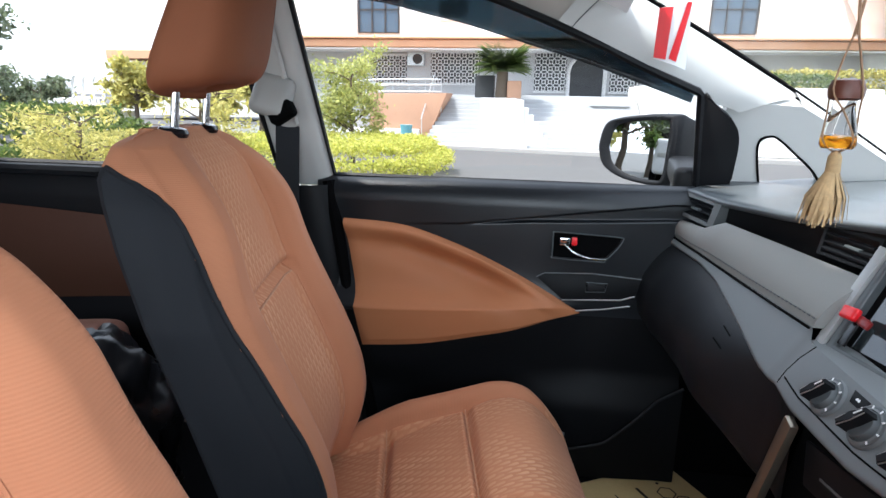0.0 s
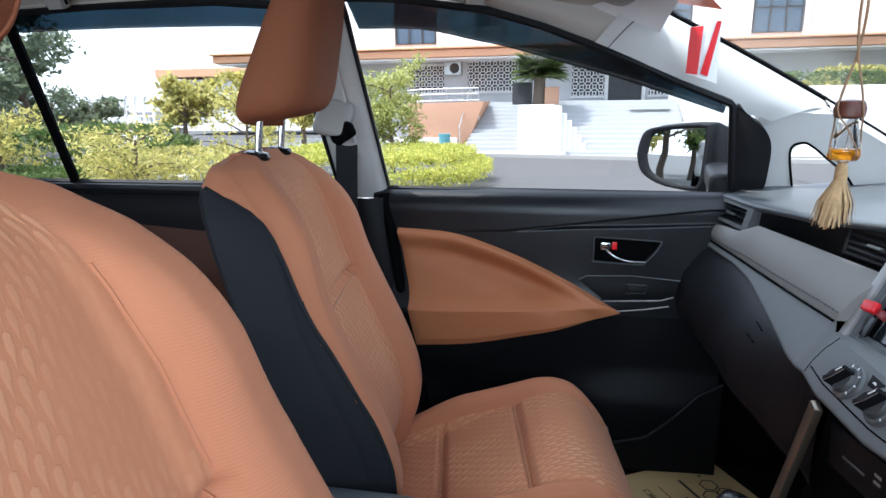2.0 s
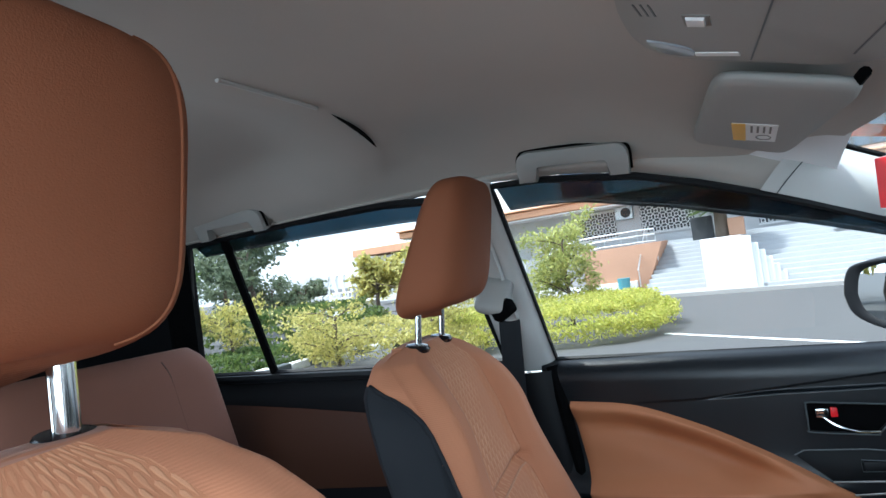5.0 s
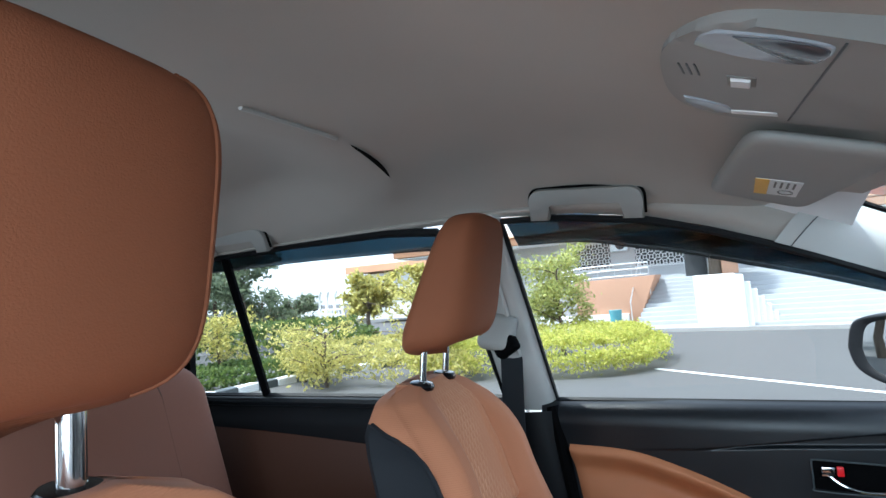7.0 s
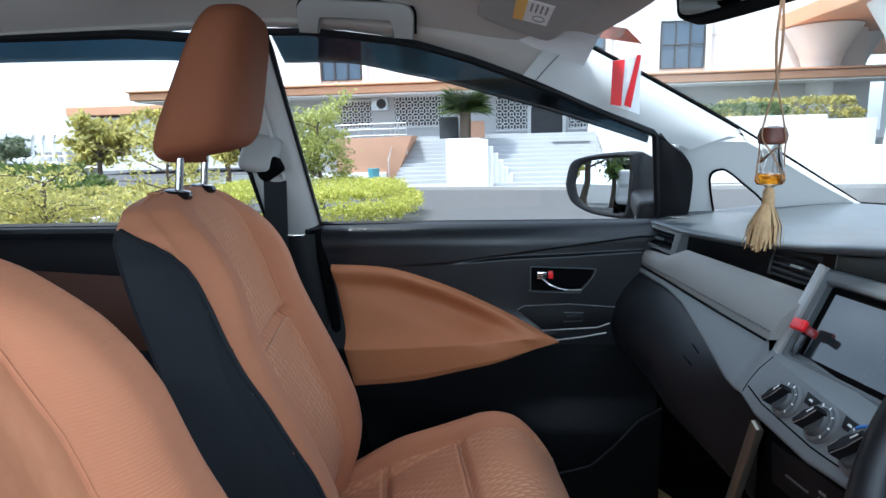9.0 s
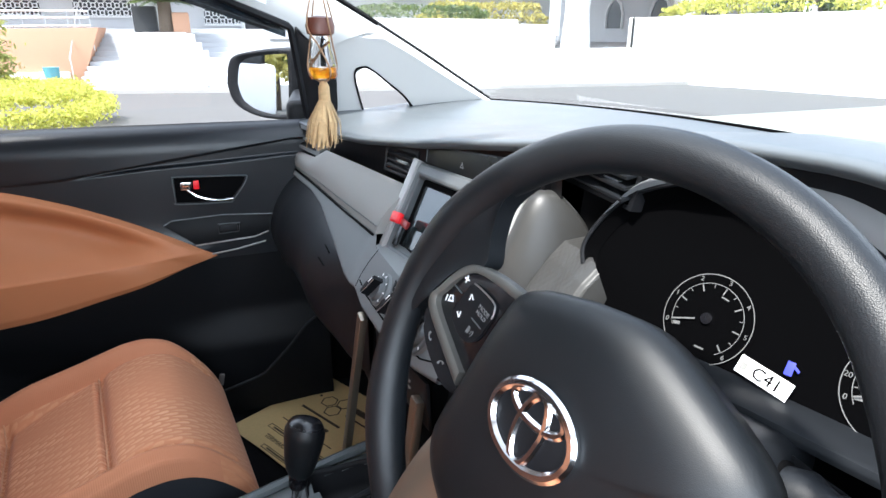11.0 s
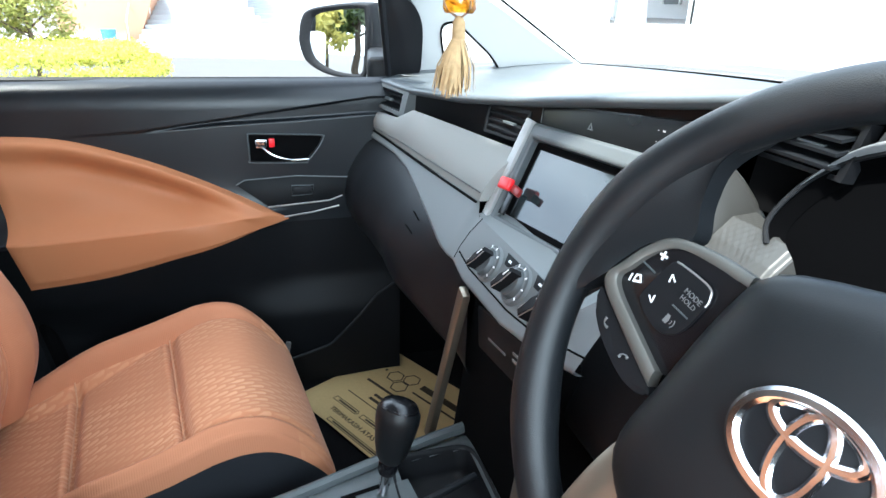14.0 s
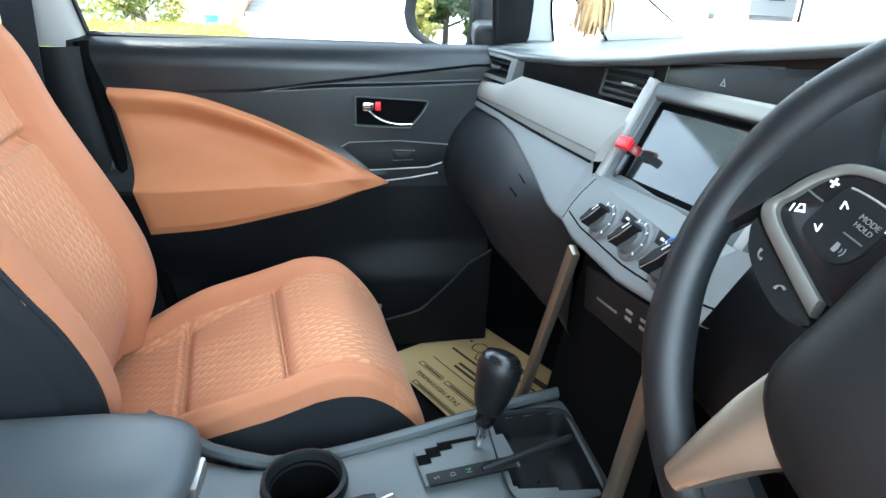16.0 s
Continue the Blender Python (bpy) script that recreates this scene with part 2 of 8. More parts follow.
def fabric(name, colour, light, rows=True):
    """Woven cloth: staggered slanted dashes, their satin sheen painted as lighter colour, or a fine rib. Its uv is in
    metres.
    """
    m = material(name, colour, 0.85, spec=0.25, stain=0.06, stain_scale=9)
    nt = m.node_tree
    b = nt.nodes["Principled BSDF"]
    b.inputs["Sheen Weight"].default_value, b.inputs["Sheen Roughness"].default_value = 0.08, 0.4
    uv = nt.nodes.new("ShaderNodeUVMap")
    if rows:
        # slanted columns of dashes, each bright at its head and fading to its tail
        sep = nt.nodes.new("ShaderNodeSeparateXYZ")
        wob = nt.nodes.new("ShaderNodeTexNoise")
        wob.inputs["Scale"].default_value = 40
        nt.links.new(uv.outputs["UV"], wob.inputs["Vector"])
        wsc = nt.nodes.new("ShaderNodeVectorMath")
        wsc.operation = "MULTIPLY_ADD"
        wsc.inputs[1].default_value = (0.004, 0.006, 0)
        nt.links.new(wob.outputs["Color"], wsc.inputs[0])
        nt.links.new(uv.outputs["UV"], wsc.inputs[2])
        nt.links.new(wsc.outputs[0], sep.inputs[0])

        def calc(op, p, q=0.0, r=0.0):
            n = nt.nodes.new("ShaderNodeMath")
            n.operation = op
            for k, val in enumerate((p, q, r)):
                if isinstance(val, (int, float)):
                    n.inputs[k].default_value = val
                else:
                    nt.links.new(val, n.inputs[k])
            return n.outputs[0]

        sx = calc("DIVIDE", calc("MULTIPLY_ADD", sep.outputs["Y"], -0.16, sep.outputs["X"]), 0.0098)
        col = calc("FLOOR", sx)
        fx = calc("MULTIPLY_ADD", calc("FRACT", sx), 2.0, -1.0)
        yy = calc("MULTIPLY_ADD", calc("PINGPONG", col, 1.0), 0.5, calc("DIVIDE", sep.outputs["Y"], 0.0290))
        fy = calc("FRACT", yy)
        # a leaf: blunt at its head, drawn out to a point at its tail
        wide = calc("MINIMUM", calc("MINIMUM", calc("MULTIPLY", fy, 1.5), calc("MULTIPLY", calc("SUBTRACT", 1.0, fy), 9.0)), 0.9)
        head = calc("SMOOTH_MIN", calc("MAXIMUM", calc("MULTIPLY", calc("SUBTRACT", wide, calc("ABSOLUTE", fx)), 2.2), 0.0), 1.0, 0.2)
        cell = nt.nodes.new("ShaderNodeCombineXYZ")
        nt.links.new(col, cell.inputs[0])
        nt.links.new(calc("FLOOR", yy), cell.inputs[1])
        dice = nt.nodes.new("ShaderNodeTexWhiteNoise")
        nt.links.new(cell.outputs[0], dice.inputs["Vector"])
        head = calc("MULTIPLY", head, calc("MULTIPLY_ADD", dice.outputs["Value"], 0.5, 0.6))
        # Noise makes the painted sheen of the dashes come and go.
        patch = nt.nodes.new("ShaderNodeTexNoise")
        patch.inputs["Scale"].default_value = 7
        nt.links.new(uv.outputs["UV"], patch.inputs["Vector"])
        fac = calc("MULTIPLY", head, calc("MAXIMUM", calc("MULTIPLY_ADD", patch.outputs["Fac"], 3.2, -1.05), 0.12))
    else:
        wave = nt.nodes.new("ShaderNodeTexWave")
        wave.bands_direction = "Y"
        wave.inputs["Scale"].default_value, wave.inputs["Distortion"].default_value = 95, 1.0
        wave.inputs["Detail"].default_value, wave.inputs["Detail Scale"].default_value = 2, 3
        nt.links.new(uv.outputs["UV"], wave.inputs["Vector"])
        fac = wave.outputs["Color"]
    weave = nt.nodes.new("ShaderNodeTexNoise")
    weave.inputs["Scale"].default_value = 900
    nt.links.new(uv.outputs["UV"], weave.inputs["Vector"])
    old = b.inputs["Base Color"].links[0].from_socket
    mix = nt.nodes.new("ShaderNodeMix")
    mix.data_type = "RGBA"
    mix.inputs["B"].default_value = (*light, 1)
    amt = nt.nodes.new("ShaderNodeMath")
    amt.operation = "MULTIPLY"
    amt.inputs[1].default_value = 0.50 if rows else 0.05
    nt.links.new(fac, amt.inputs[0])
    nt.links.new(amt.outputs[0], mix.inputs["Factor"])
    nt.links.new(old, mix.inputs["A"])
    nt.links.new(mix.outputs["Result"], b.inputs["Base Color"])
    hsum = nt.nodes.new("ShaderNodeMath")
    hsum.operation = "MULTIPLY_ADD"
    hsum.inputs[1].default_value = 0.3
    nt.links.new(weave.outputs["Fac"], hsum.inputs[0])
    nt.links.new(fac, hsum.inputs[2])
    bp = nt.nodes.new("ShaderNodeBump")
    bp.inputs["Strength"].default_value, bp.inputs["Distance"].default_value = 0.4, 0.0010 if rows else 0.0004
    nt.links.new(hsum.outputs[0], bp.inputs["Height"])
    nt.links.new(bp.outputs["Normal"], b.inputs["Normal"])
    return m


def pane(name, tint=(1, 1, 1), gloss=0.06, haze=0.0):
    m = bpy.data.materials.new(name)
    m.use_nodes = True
    nt = m.node_tree
    nt.nodes.clear()
    tr = nt.nodes.new("ShaderNodeBsdfTransparent")
    tr.inputs["Color"].default_value = (*tint, 1)
    gl = nt.nodes.new("ShaderNodeBsdfGlossy")
    gl.inputs["Roughness"].default_value = 0.02
    fr = nt.nodes.new("ShaderNodeLayerWeight")
    fr.inputs["Blend"].default_value = 0.5
    pw = nt.nodes.new("ShaderNodeMath")
    pw.operation = "POWER"
    pw.inputs[1].default_value = 5.0
    sc = nt.nodes.new("ShaderNodeMath")
    sc.operation = "MULTIPLY_ADD"
    sc.inputs[1].default_value, sc.inputs[2].default_value = 0.5, gloss * 0.5
    mx = nt.nodes.new("ShaderNodeMixShader")
    out = nt.nodes.new("ShaderNodeOutputMaterial")
    nt.links.new(fr.outputs["Facing"], pw.inputs[0])
    nt.links.new(pw.outputs[0], sc.inputs[0])
    nt.links.new(sc.outputs[0], mx.inputs[0])
    nt.links.new(tr.outputs[0], mx.inputs[1])
    nt.links.new(gl.outputs[0], mx.inputs[2])
    last = mx
    # haze: white mixed in to paint the veil of dash reflections on the windscreen
    if haze:
        df = nt.nodes.new("ShaderNodeBsdfDiffuse")
        df.inputs["Color"].default_value = (0.8, 0.8, 0.8, 1)
        m2 = nt.nodes.new("ShaderNodeMixShader")
        m2.inputs[0].default_value = haze
        nt.links.new(mx.outputs[0], m2.inputs[1])
        nt.links.new(df.outputs[0], m2.inputs[2])
        last = m2
    nt.links.new(last.outputs[0], out.inputs["Surface"])
    return m


ORANGE = (0.465, 0.189, 0.098)
M_INSERT = fabric("woven_insert_cloth", (0.485, 0.203, 0.103), (0.74, 0.42, 0.24))
M_RIB = fabric("ribbed_cloth", ORANGE, (0.57, 0.27, 0.155), rows=False)
M_HEAD = material("stretch_cloth", (0.245, 0.083, 0.038), 0.8, bump=0.35, bump_scale=700, stain=0.08, spec=0.3)
M_DOORCLOTH = material("door_leatherette", (0.46, 0.176, 0.076), 0.6, bump=0.12, bump_scale=900, stain=0.05, spec=0.4)
# Seat tan at two fifths; the rear row's shade is in the colour.
M_SHADEDCLOTH = material("shaded_rear_cloth", (0.18, 0.073, 0.046), 0.85, bump=0.2, bump_scale=700, stain=0.08)
# Front door tan cut to a seventh: the rear's shade put into the colour.
M_REARSHADED = material("shaded_rear_leatherette", (0.065, 0.026, 0.015), 0.6, bump=0.12, bump_scale=900, stain=0.06, spec=0.3)
M_SEAM = material("seam_thread", (0.50, 0.25, 0.14), 0.8, grain=0.2, grain_scale=300)
M_BLACKCLOTH = material("black_seat_vinyl", (0.017, 0.0185, 0.022), 0.65, bump=0.12, bump_scale=500, stain=0.15, spec=0.15)
M_PLASTIC = material("grained_black_plastic", (0.0095, 0.011, 0.0135), 0.50, bump=0.10, bump_scale=1100, stain=0.12, spec=0.28, voronoi=True)
M_DOORTOP = material("satin_door_plastic", (0.0070, 0.0090, 0.0118), 0.34, bump=0.10, bump_scale=1100, stain=0.12, spec=0.46, voronoi=True)
M_LOWER = material("coarse_black_plastic", (0.0055, 0.006, 0.007), 0.5, bump=0.12, bump_scale=900, stain=0.15, spec=0.14, voronoi=True)
M_DARK = material("matt_black_plastic", (0.008, 0.0085, 0.010), 0.5, bump=0.08, bump_scale=1200, stain=0.12, spec=0.18)
# Black far below any plastic, so footwell, gaps and slots read as shade.
M_BLACKSHADE = material("dull_black_and_shade", (0.0022, 0.0022, 0.0025), 0.9, stain=0.1, spec=0.06)
M_CONSOLETOP = material("satin_console_plastic", (0.070, 0.081, 0.085), 0.42, bump=0.08, bump_scale=1100, stain=0.1, voronoi=True)
M_CARPET = material("black_carpet", (0.010, 0.010, 0.011), 0.95, grain=0.4, grain_scale=600, bump=0.6, bump_scale=500, spec=0.05)
M_GLOSSBLACK = material("gloss_black", (0.006, 0.006, 0.0075), 0.24, stain=0.05)
M_BEZEL = material("grey_bezel_plastic", (0.080, 0.088, 0.092), 0.42, bump=0.06, bump_scale=1100, stain=0.06, voronoi=True)
M_BAND = material("piano_black_band", (0.0035, 0.0036, 0.0042), 0.30, stain=0.08, spec=0.25)
M_GLOVE = material("glove_lid_plastic", (0.0075, 0.0085, 0.0105), 0.46, bump=0.1, bump_scale=1000, stain=0.12, spec=0.22, voronoi=True)
M_DASHTOP = material("dash_top_soft", (0.075, 0.085, 0.092), 0.42, bump=0.12, bump_scale=1000, stain=0.06)
M_DASHGREY = material("dash_grey_panel", (0.145, 0.155, 0.158), 0.46, bump=0.1, bump_scale=1200, stain=0.05)
M_STRIP = material("stitched_grey_trim", (0.225, 0.220, 0.208), 0.75, bump=0.3, bump_scale=700, stain=0.05)
M_SILVER = material("satin_silver", (0.47, 0.46, 0.45), 0.38, metal=0.85, stain=0.04)
M_PEARL = material("pearl_grey_plastic", (0.036, 0.0355, 0.034), 0.46, bump=0.06, bump_scale=1000, stain=0.05)
# Dial black near zero, since the hood's shade is put into it.
M_DIALFACE = material("hood_shaded_black", (0.0006, 0.0006, 0.0008), 0.9, stain=0.1, spec=0.03)
M_DIALINK = material("smoked_white_print", (0.13, 0.13, 0.13), 0.7, stain=0.05, spec=0.1)
M_SPOKE = material("satin_spoke_silver", (0.125, 0.121, 0.110), 0.50, metal=0.5, stain=0.05)
M_CHROME = material("chrome", (0.72, 0.72, 0.74), 0.14, metal=1.0, stain=0.02)
M_BRONZE = material("champagne_trim", (0.27, 0.232, 0.185), 0.38, metal=0.85, stain=0.05)
M_WHEEL = material("steering_leather", (0.0042, 0.0053, 0.0066), 0.46, bump=0.08, bump_scale=1500, stain=0.15, spec=0.40, voronoi=True)
M_RIM = material("grained_rim_leather", (0.0066, 0.0078, 0.0095), 0.42, bump=0.17, bump_scale=1300, stain=0.2, spec=0.36, voronoi=True)
M_LINER = material("grey_headliner_cloth", (0.455, 0.425, 0.39), 0.92, grain=0.06, grain_scale=900, bump=0.25, bump_scale=900, stain=0.06)
M_TRIM = material("pale_grey_trim", (0.50, 0.50, 0.485), 0.55, bump=0.1, bump_scale=900, stain=0.05)
M_CONSOLE = material("grey_roof_plastic", (0.33, 0.325, 0.31), 0.6, bump=0.1, bump_scale=900, stain=0.05)
M_WHITEINK = material("white_print", (0.85, 0.85, 0.85), 0.6, stain=0.02)
M_RED = material("red_gloss", (0.75, 0.012, 0.02), 0.35, stain=0.08)
M_PALEGREY = material("pale_knob_plastic", (0.22, 0.23, 0.24), 0.35, stain=0.08)
M_GLASS = pane("window_glass")
M_WSHIELD = pane("windshield_glass", (0.98, 1.0, 0.99), haze=0.045)
M_VISOR = pane("smoked_visor", (0.10, 0.15, 0.18))
M_PAINT = material("white_car_paint", (0.75, 0.75, 0.76), 0.25, coat=0.6, stain=0.02)

def ground_z(x, y):
    """The drive slopes gently towards the building."""
    return -0.0255 * min(60, max(-15, y))


# ---- car shell ----
def side_y(z):
    """The leaning plane of the side glass, passenger side."""
    return 1.385 - 0.42 * (z - 1.10)


def door_y(x, z):
    """Inner face of the passenger door panel."""
    k = min(0.98, max(0.0, (z - 1.042) / 0.058))
    y = 1.345 + 0.046 * (1 - math.sqrt(1 - k * k))
    ridge = lerp(0.797, 0.815, smooth(-0.2, 0.3, x))
    fade = 1 - smooth(0.14, 0.36, x)
    up = z - ridge
    y -= 0.056 * fade * (math.exp(-max(0.0, up - 0.003) / 0.020) if up > 0 else max(0.0, 1 + 2.6 * up) * smooth(0.55, 0.66, z))
    y -= 0.035 * smooth(0.66, 0.56, z) * smooth(-0.1, 0.15, x)
    # the rolled upper part overhangs a wedge that opens towards the dashboard
    low = interp(x, [(-0.3, 0.980), (0.05, 0.998), (0.21, 1.010), (0.37, 1.016), (0.52, 1.024)])
    high = interp(x, [(-0.3, 0.985), (0.06, 1.002), (0.26, 1.029), (0.52, 1.062)])
    y -= 0.014 * smooth(-0.12, 0.25, x) * smooth(high - 0.004, high, z)
    y += 0.008 * smooth(0.0, 0.20, x) * smooth(low - 0.003, low + 0.004, z) * (1 - smooth(high - 0.004, high, z))
    # hollow under the rolled upper edge of the insert
    crest = interp(x, [(-0.232, 1.001), (-0.09, 0.991), (0.04, 0.951), (0.157, 0.899), (0.257, 0.846)])
    y += 0.024 * smooth(-0.26, -0.02, x) * (1 - smooth(0.11, 0.22, x)) * math.exp(-((z - crest + 0.062) / 0.028) ** 2)
    return y


door = thing("door_1", (0.15, 1.40, 0.42), "black plastic passenger door panel with tan leatherette insert, closed", "car door", kind="structure")
def panel_of(z0, z1):
    def at(u, v):
        z = lerp(z0, z1, v)
        x = lerp(-0.30 + 0.09 * (1.10 - z) / 0.7, 0.575, u)
        return (x, door_y(x, z), z)
    return at


grid("upper_panel", panel_of(0.79, 1.10), 90, 150, M_DOORTOP, door, "satin black upper door panel")
grid("lower_panel", panel_of(0.40, 0.79), 70, 45, M_LOWER, door)
mesh_part("door_sill", *(lambda p: (p, [(0, 1, 2, 3), (3, 2, 5, 4), (4, 5, 7, 6), (6, 7, 1, 0)]))(
    [(-0.30, 1.385, 1.10), (0.575, 1.385, 1.093), (0.575, 1.41, 1.093), (-0.30, 1.41, 1.10), (-0.30, 1.41, 0.40), (0.575, 1.41, 0.40), (-0.30, 1.37, 0.40), (0.575, 1.37, 0.40)]), M_DARK, door)

O_TOP = spline([(-0.232, 1.001), (-0.09, 0.991), (0.04, 0.951), (0.157, 0.899), (0.257, 0.846), (0.331, 0.802)], 41)
O_BOT = spline([(-0.180, 0.697), (-0.035, 0.711), (0.115, 0.745), (0.20, 0.765), (0.262, 0.782), (0.333, 0.799)], 41)


def insert_point(u, v):
    i = u * 40
    a, b = O_BOT[round(i)], O_TOP[round(i)]
    x, z = lerp(a[0], b[0], v), lerp(a[1], b[1], v)
    edge = min(v, 1 - v, u * 3) * 2
    from_top = (1 - v) * (b[1] - a[1])
    roll = 0.014 * smooth(0.0, 0.010, from_top) * (1 - smooth(0.014, 0.055, from_top)) * smooth(0.0, 0.08, b[1] - a[1])
    return (x, door_y(x, z) - 0.001 - 0.005 * smooth(0, 0.12, edge) - roll, z)


grid("door_insert", insert_point, 40, 110, M_DOORCLOTH, door, "tan leatherette door insert with a soft armrest ridge")

part("door_edge_seal", tube_bm([(-0.272, 1.362, 1.085), (-0.252, 1.348, 1.0), (-0.230, 1.346, 0.85), (-0.202, 1.346, 0.70), (-0.160, 1.346, 0.42)], 0.016, 8), M_BLACKSHADE, door, "black rubber seal on the door's rear edge")
# pull handle recess, lever and lock
ry = 1.338
m_rec = frame_at((0.335, ry, 0.958), (1, 0, 0), (0, 0, 1))
rec_out = [(p[0], p[1]) for p in spline([(-0.073, 0.0, 0), (-0.073, 0.028, 0), (-0.066, 0.033, 0), (0.0, 0.030, 0), (0.075, 0.026, 0), (0.082, 0.020, 0), (0.070, -0.002, 0), (0.046, -0.030, 0), (0.038, -0.033, 0), (-0.066, -0.029, 0), (-0.073, -0.022, 0), (-0.073, 0.0, 0)], 45)[:-1]]
rec_in = [(x * 0.955 - 0.001, y * 0.90) for x, y in rec_out]
recess = part("handle_recess", ring_bm(rec_out, rec_in, 0.03, m_rec), M_DARK, door)
# Paler tube paints the lit rim of the handle recess.
part("recess_edge", tube_bm([m_rec @ Vector((x, y, 0.001)) for x, y in rec_out], 0.0016, 6, closed=True), M_CONSOLETOP, recess)
# Shallow floor in near-zero black paints the shade inside the recess.
part("recess_floor", plate_bm(rec_in, 0.004, m_rec @ pose(0, 0, -0.004)), M_BLACKSHADE, recess)
lever = part("door_lever", tube_bm(spline([(0.287, ry - 0.012, 0.966), (0.310, ry - 0.018, 0.948), (0.345, ry - 0.018, 0.937), (0.382, ry - 0.014, 0.936)], 14), 0.0030, 8), M_CHROME, door, "chrome door lever")
part("lever_block", box_bm((0.024, 0.010, 0.018), pose(0.288, ry - 0.012, 0.972, 0, 0, 0), 0.003), M_CHROME, lever)
part("lock_tab", box_bm((0.012, 0.010, 0.018), pose(0.309, ry - 0.011, 0.973), 0.002), M_RED, lever, "red lock tab")
# window switch plate
m_sw = frame_at((0.365, 1.338, 0.858), (1, 0, 0), (0, 0.10, 1))
sw = part("switch_plate", plate_bm([(-0.136, 0.024), (-0.118, 0.033), (-0.01, 0.037), (0.114, 0.028), (0.088, -0.010), (0.057, -0.020), (-0.075, -0.026)], 0.006, m_sw, 0.001), M_LOWER, door)
part("window_switch", box_bm((0.040, 0.018, 0.010), m_sw @ pose(0.0, 0.006, 0.004), 0.003), M_DARK, sw)
part("switch_rim", tube_bm([m_sw @ Vector(p) for p in ((-0.022, -0.006, 0.003), (0.022, -0.004, 0.003), (0.026, 0.016, 0.003), (-0.022, 0.017, 0.003))], 0.0012, 6, closed=True), M_CONSOLETOP, sw)
part("trim_line", tube_bm([m_sw @ Vector(p) for p in ((-0.136, 0.024, 0.003), (-0.118, 0.034, 0.003), (-0.01, 0.038, 0.003), (0.114, 0.029, 0.003))], 0.0014, 6), M_DASHGREY, sw)
part("trim_line", tube_bm([m_sw @ Vector(p) for p in ((-0.075, -0.028, 0.003), (0.0, -0.024, 0.003), (0.057, -0.021, 0.003), (0.088, -0.011, 0.003))], 0.0020, 6), M_SILVER, sw)
part("trim_line", tube_bm([m_sw @ Vector(p) for p in ((-0.042, -0.052, 0.003), (0.02, -0.045, 0.003), (0.079, -0.034, 0.003))], 0.0022, 6), M_SILVER, sw)
# map pocket
pocket = grid("door_pocket", lambda u, v: (lerp(0.02, 0.575, u), door_y(lerp(0.02, 0.575, u), 0.45) - 0.012 - 0.02 * math.sin(math.pi * min(1, u * 1.1)) * (0.6 + 0.4 * v),
              lerp(0.40, interp(lerp(0.02, 0.575, u), [(0.02, 0.455), (0.3, 0.472), (0.405, 0.497), (0.47, 0.555), (0.52, 0.610), (0.575, 0.645)]), v)), 30, 8, M_LOWER, door)
part("pocket_lip", tube_bm([(x, door_y(x, 0.45) - 0.014 - 0.02 * math.sin(math.pi * min(1, (x - 0.02) / 0.555 * 1.1)), interp(x, [(0.02, 0.455), (0.3, 0.472), (0.405, 0.497), (0.47, 0.555), (0.52, 0.610), (0.575, 0.645)])) for x in [0.02 + 0.0185 * k for k in range(31)]], 0.0035, 6), M_PLASTIC, pocket)
part("belt_buckle", box_bm((0.012, 0.008, 0.03), pose(0.306, 1.288, 0.50, 0, 12, 0), 0.003), M_SILVER, door)
# front door frame: black seal, glass, smoked weather strip
F_TOP = [(-0.300, 1.535), (-0.20, 1.530), (-0.13, 1.522), (0.014, 1.500), (0.13, 1.465), (0.24, 1.424), (0.33, 1.388), (0.42, 1.347), (0.53, 1.303)]
def on_glass(x, z, off=0.0):
    return (x, side_y(z) + off, z)


loop = [(-0.262, 1.098), (0.57, 1.090)] + [(0.568, 1.11), (0.536, 1.298)] + [(x, z) for x, z in reversed(F_TOP)] + [(-0.30, 1.50)]
part("window_seal", tube_bm([on_glass(x, z, -0.004) for x, z in loop], 0.008, 6, closed=True), M_DARK, door)
part("window_glass", plate_bm([(x, (z - 1.10) / math.cos(math.atan(0.42))) for x, z in loop], 0.004, frame_at((0, 1.397, 1.10), (1, 0, 0), (0, -0.42, 1))), M_GLASS, door).visible_shadow = False
low = [(-0.285, 1.478), (-0.138, 1.472), (-0.02, 1.446), (0.06, 1.428), (0.19, 1.390), (0.30, 1.358), (0.42, 1.318), (0.53, 1.280)]
def strip(name, top, bottom, off, mat, parent, label=""):
    n = 24
    a, b = spline([(x, z, 0) for x, z in top], n), spline([(x, z, 0) for x, z in bottom], n)
    verts = [on_glass(p[0], p[1], off) for p in a] + [on_glass(p[0], p[1], off + 0.012) for p in b] + [on_glass(p[0], p[1], off + 0.004) for p in a] + [on_glass(p[0], p[1], off + 0.016) for p in b]
    faces = [(k, k + 1, n + k + 1, n + k) for k in range(n - 1)] + [(2 * n + k, 3 * n + k, 3 * n + k + 1, 2 * n + k + 1) for k in range(n - 1)] + [(n + k, n + k + 1, 3 * n + k + 1, 3 * n + k) for k in range(n - 1)]
    ob = mesh_part(name, verts, faces, mat, parent, label)
    ob.visible_shadow = False
    return ob


strip("weather_visor", F_TOP, low, 0.02, M_VISOR, door, "smoked plastic weather visor over the window")
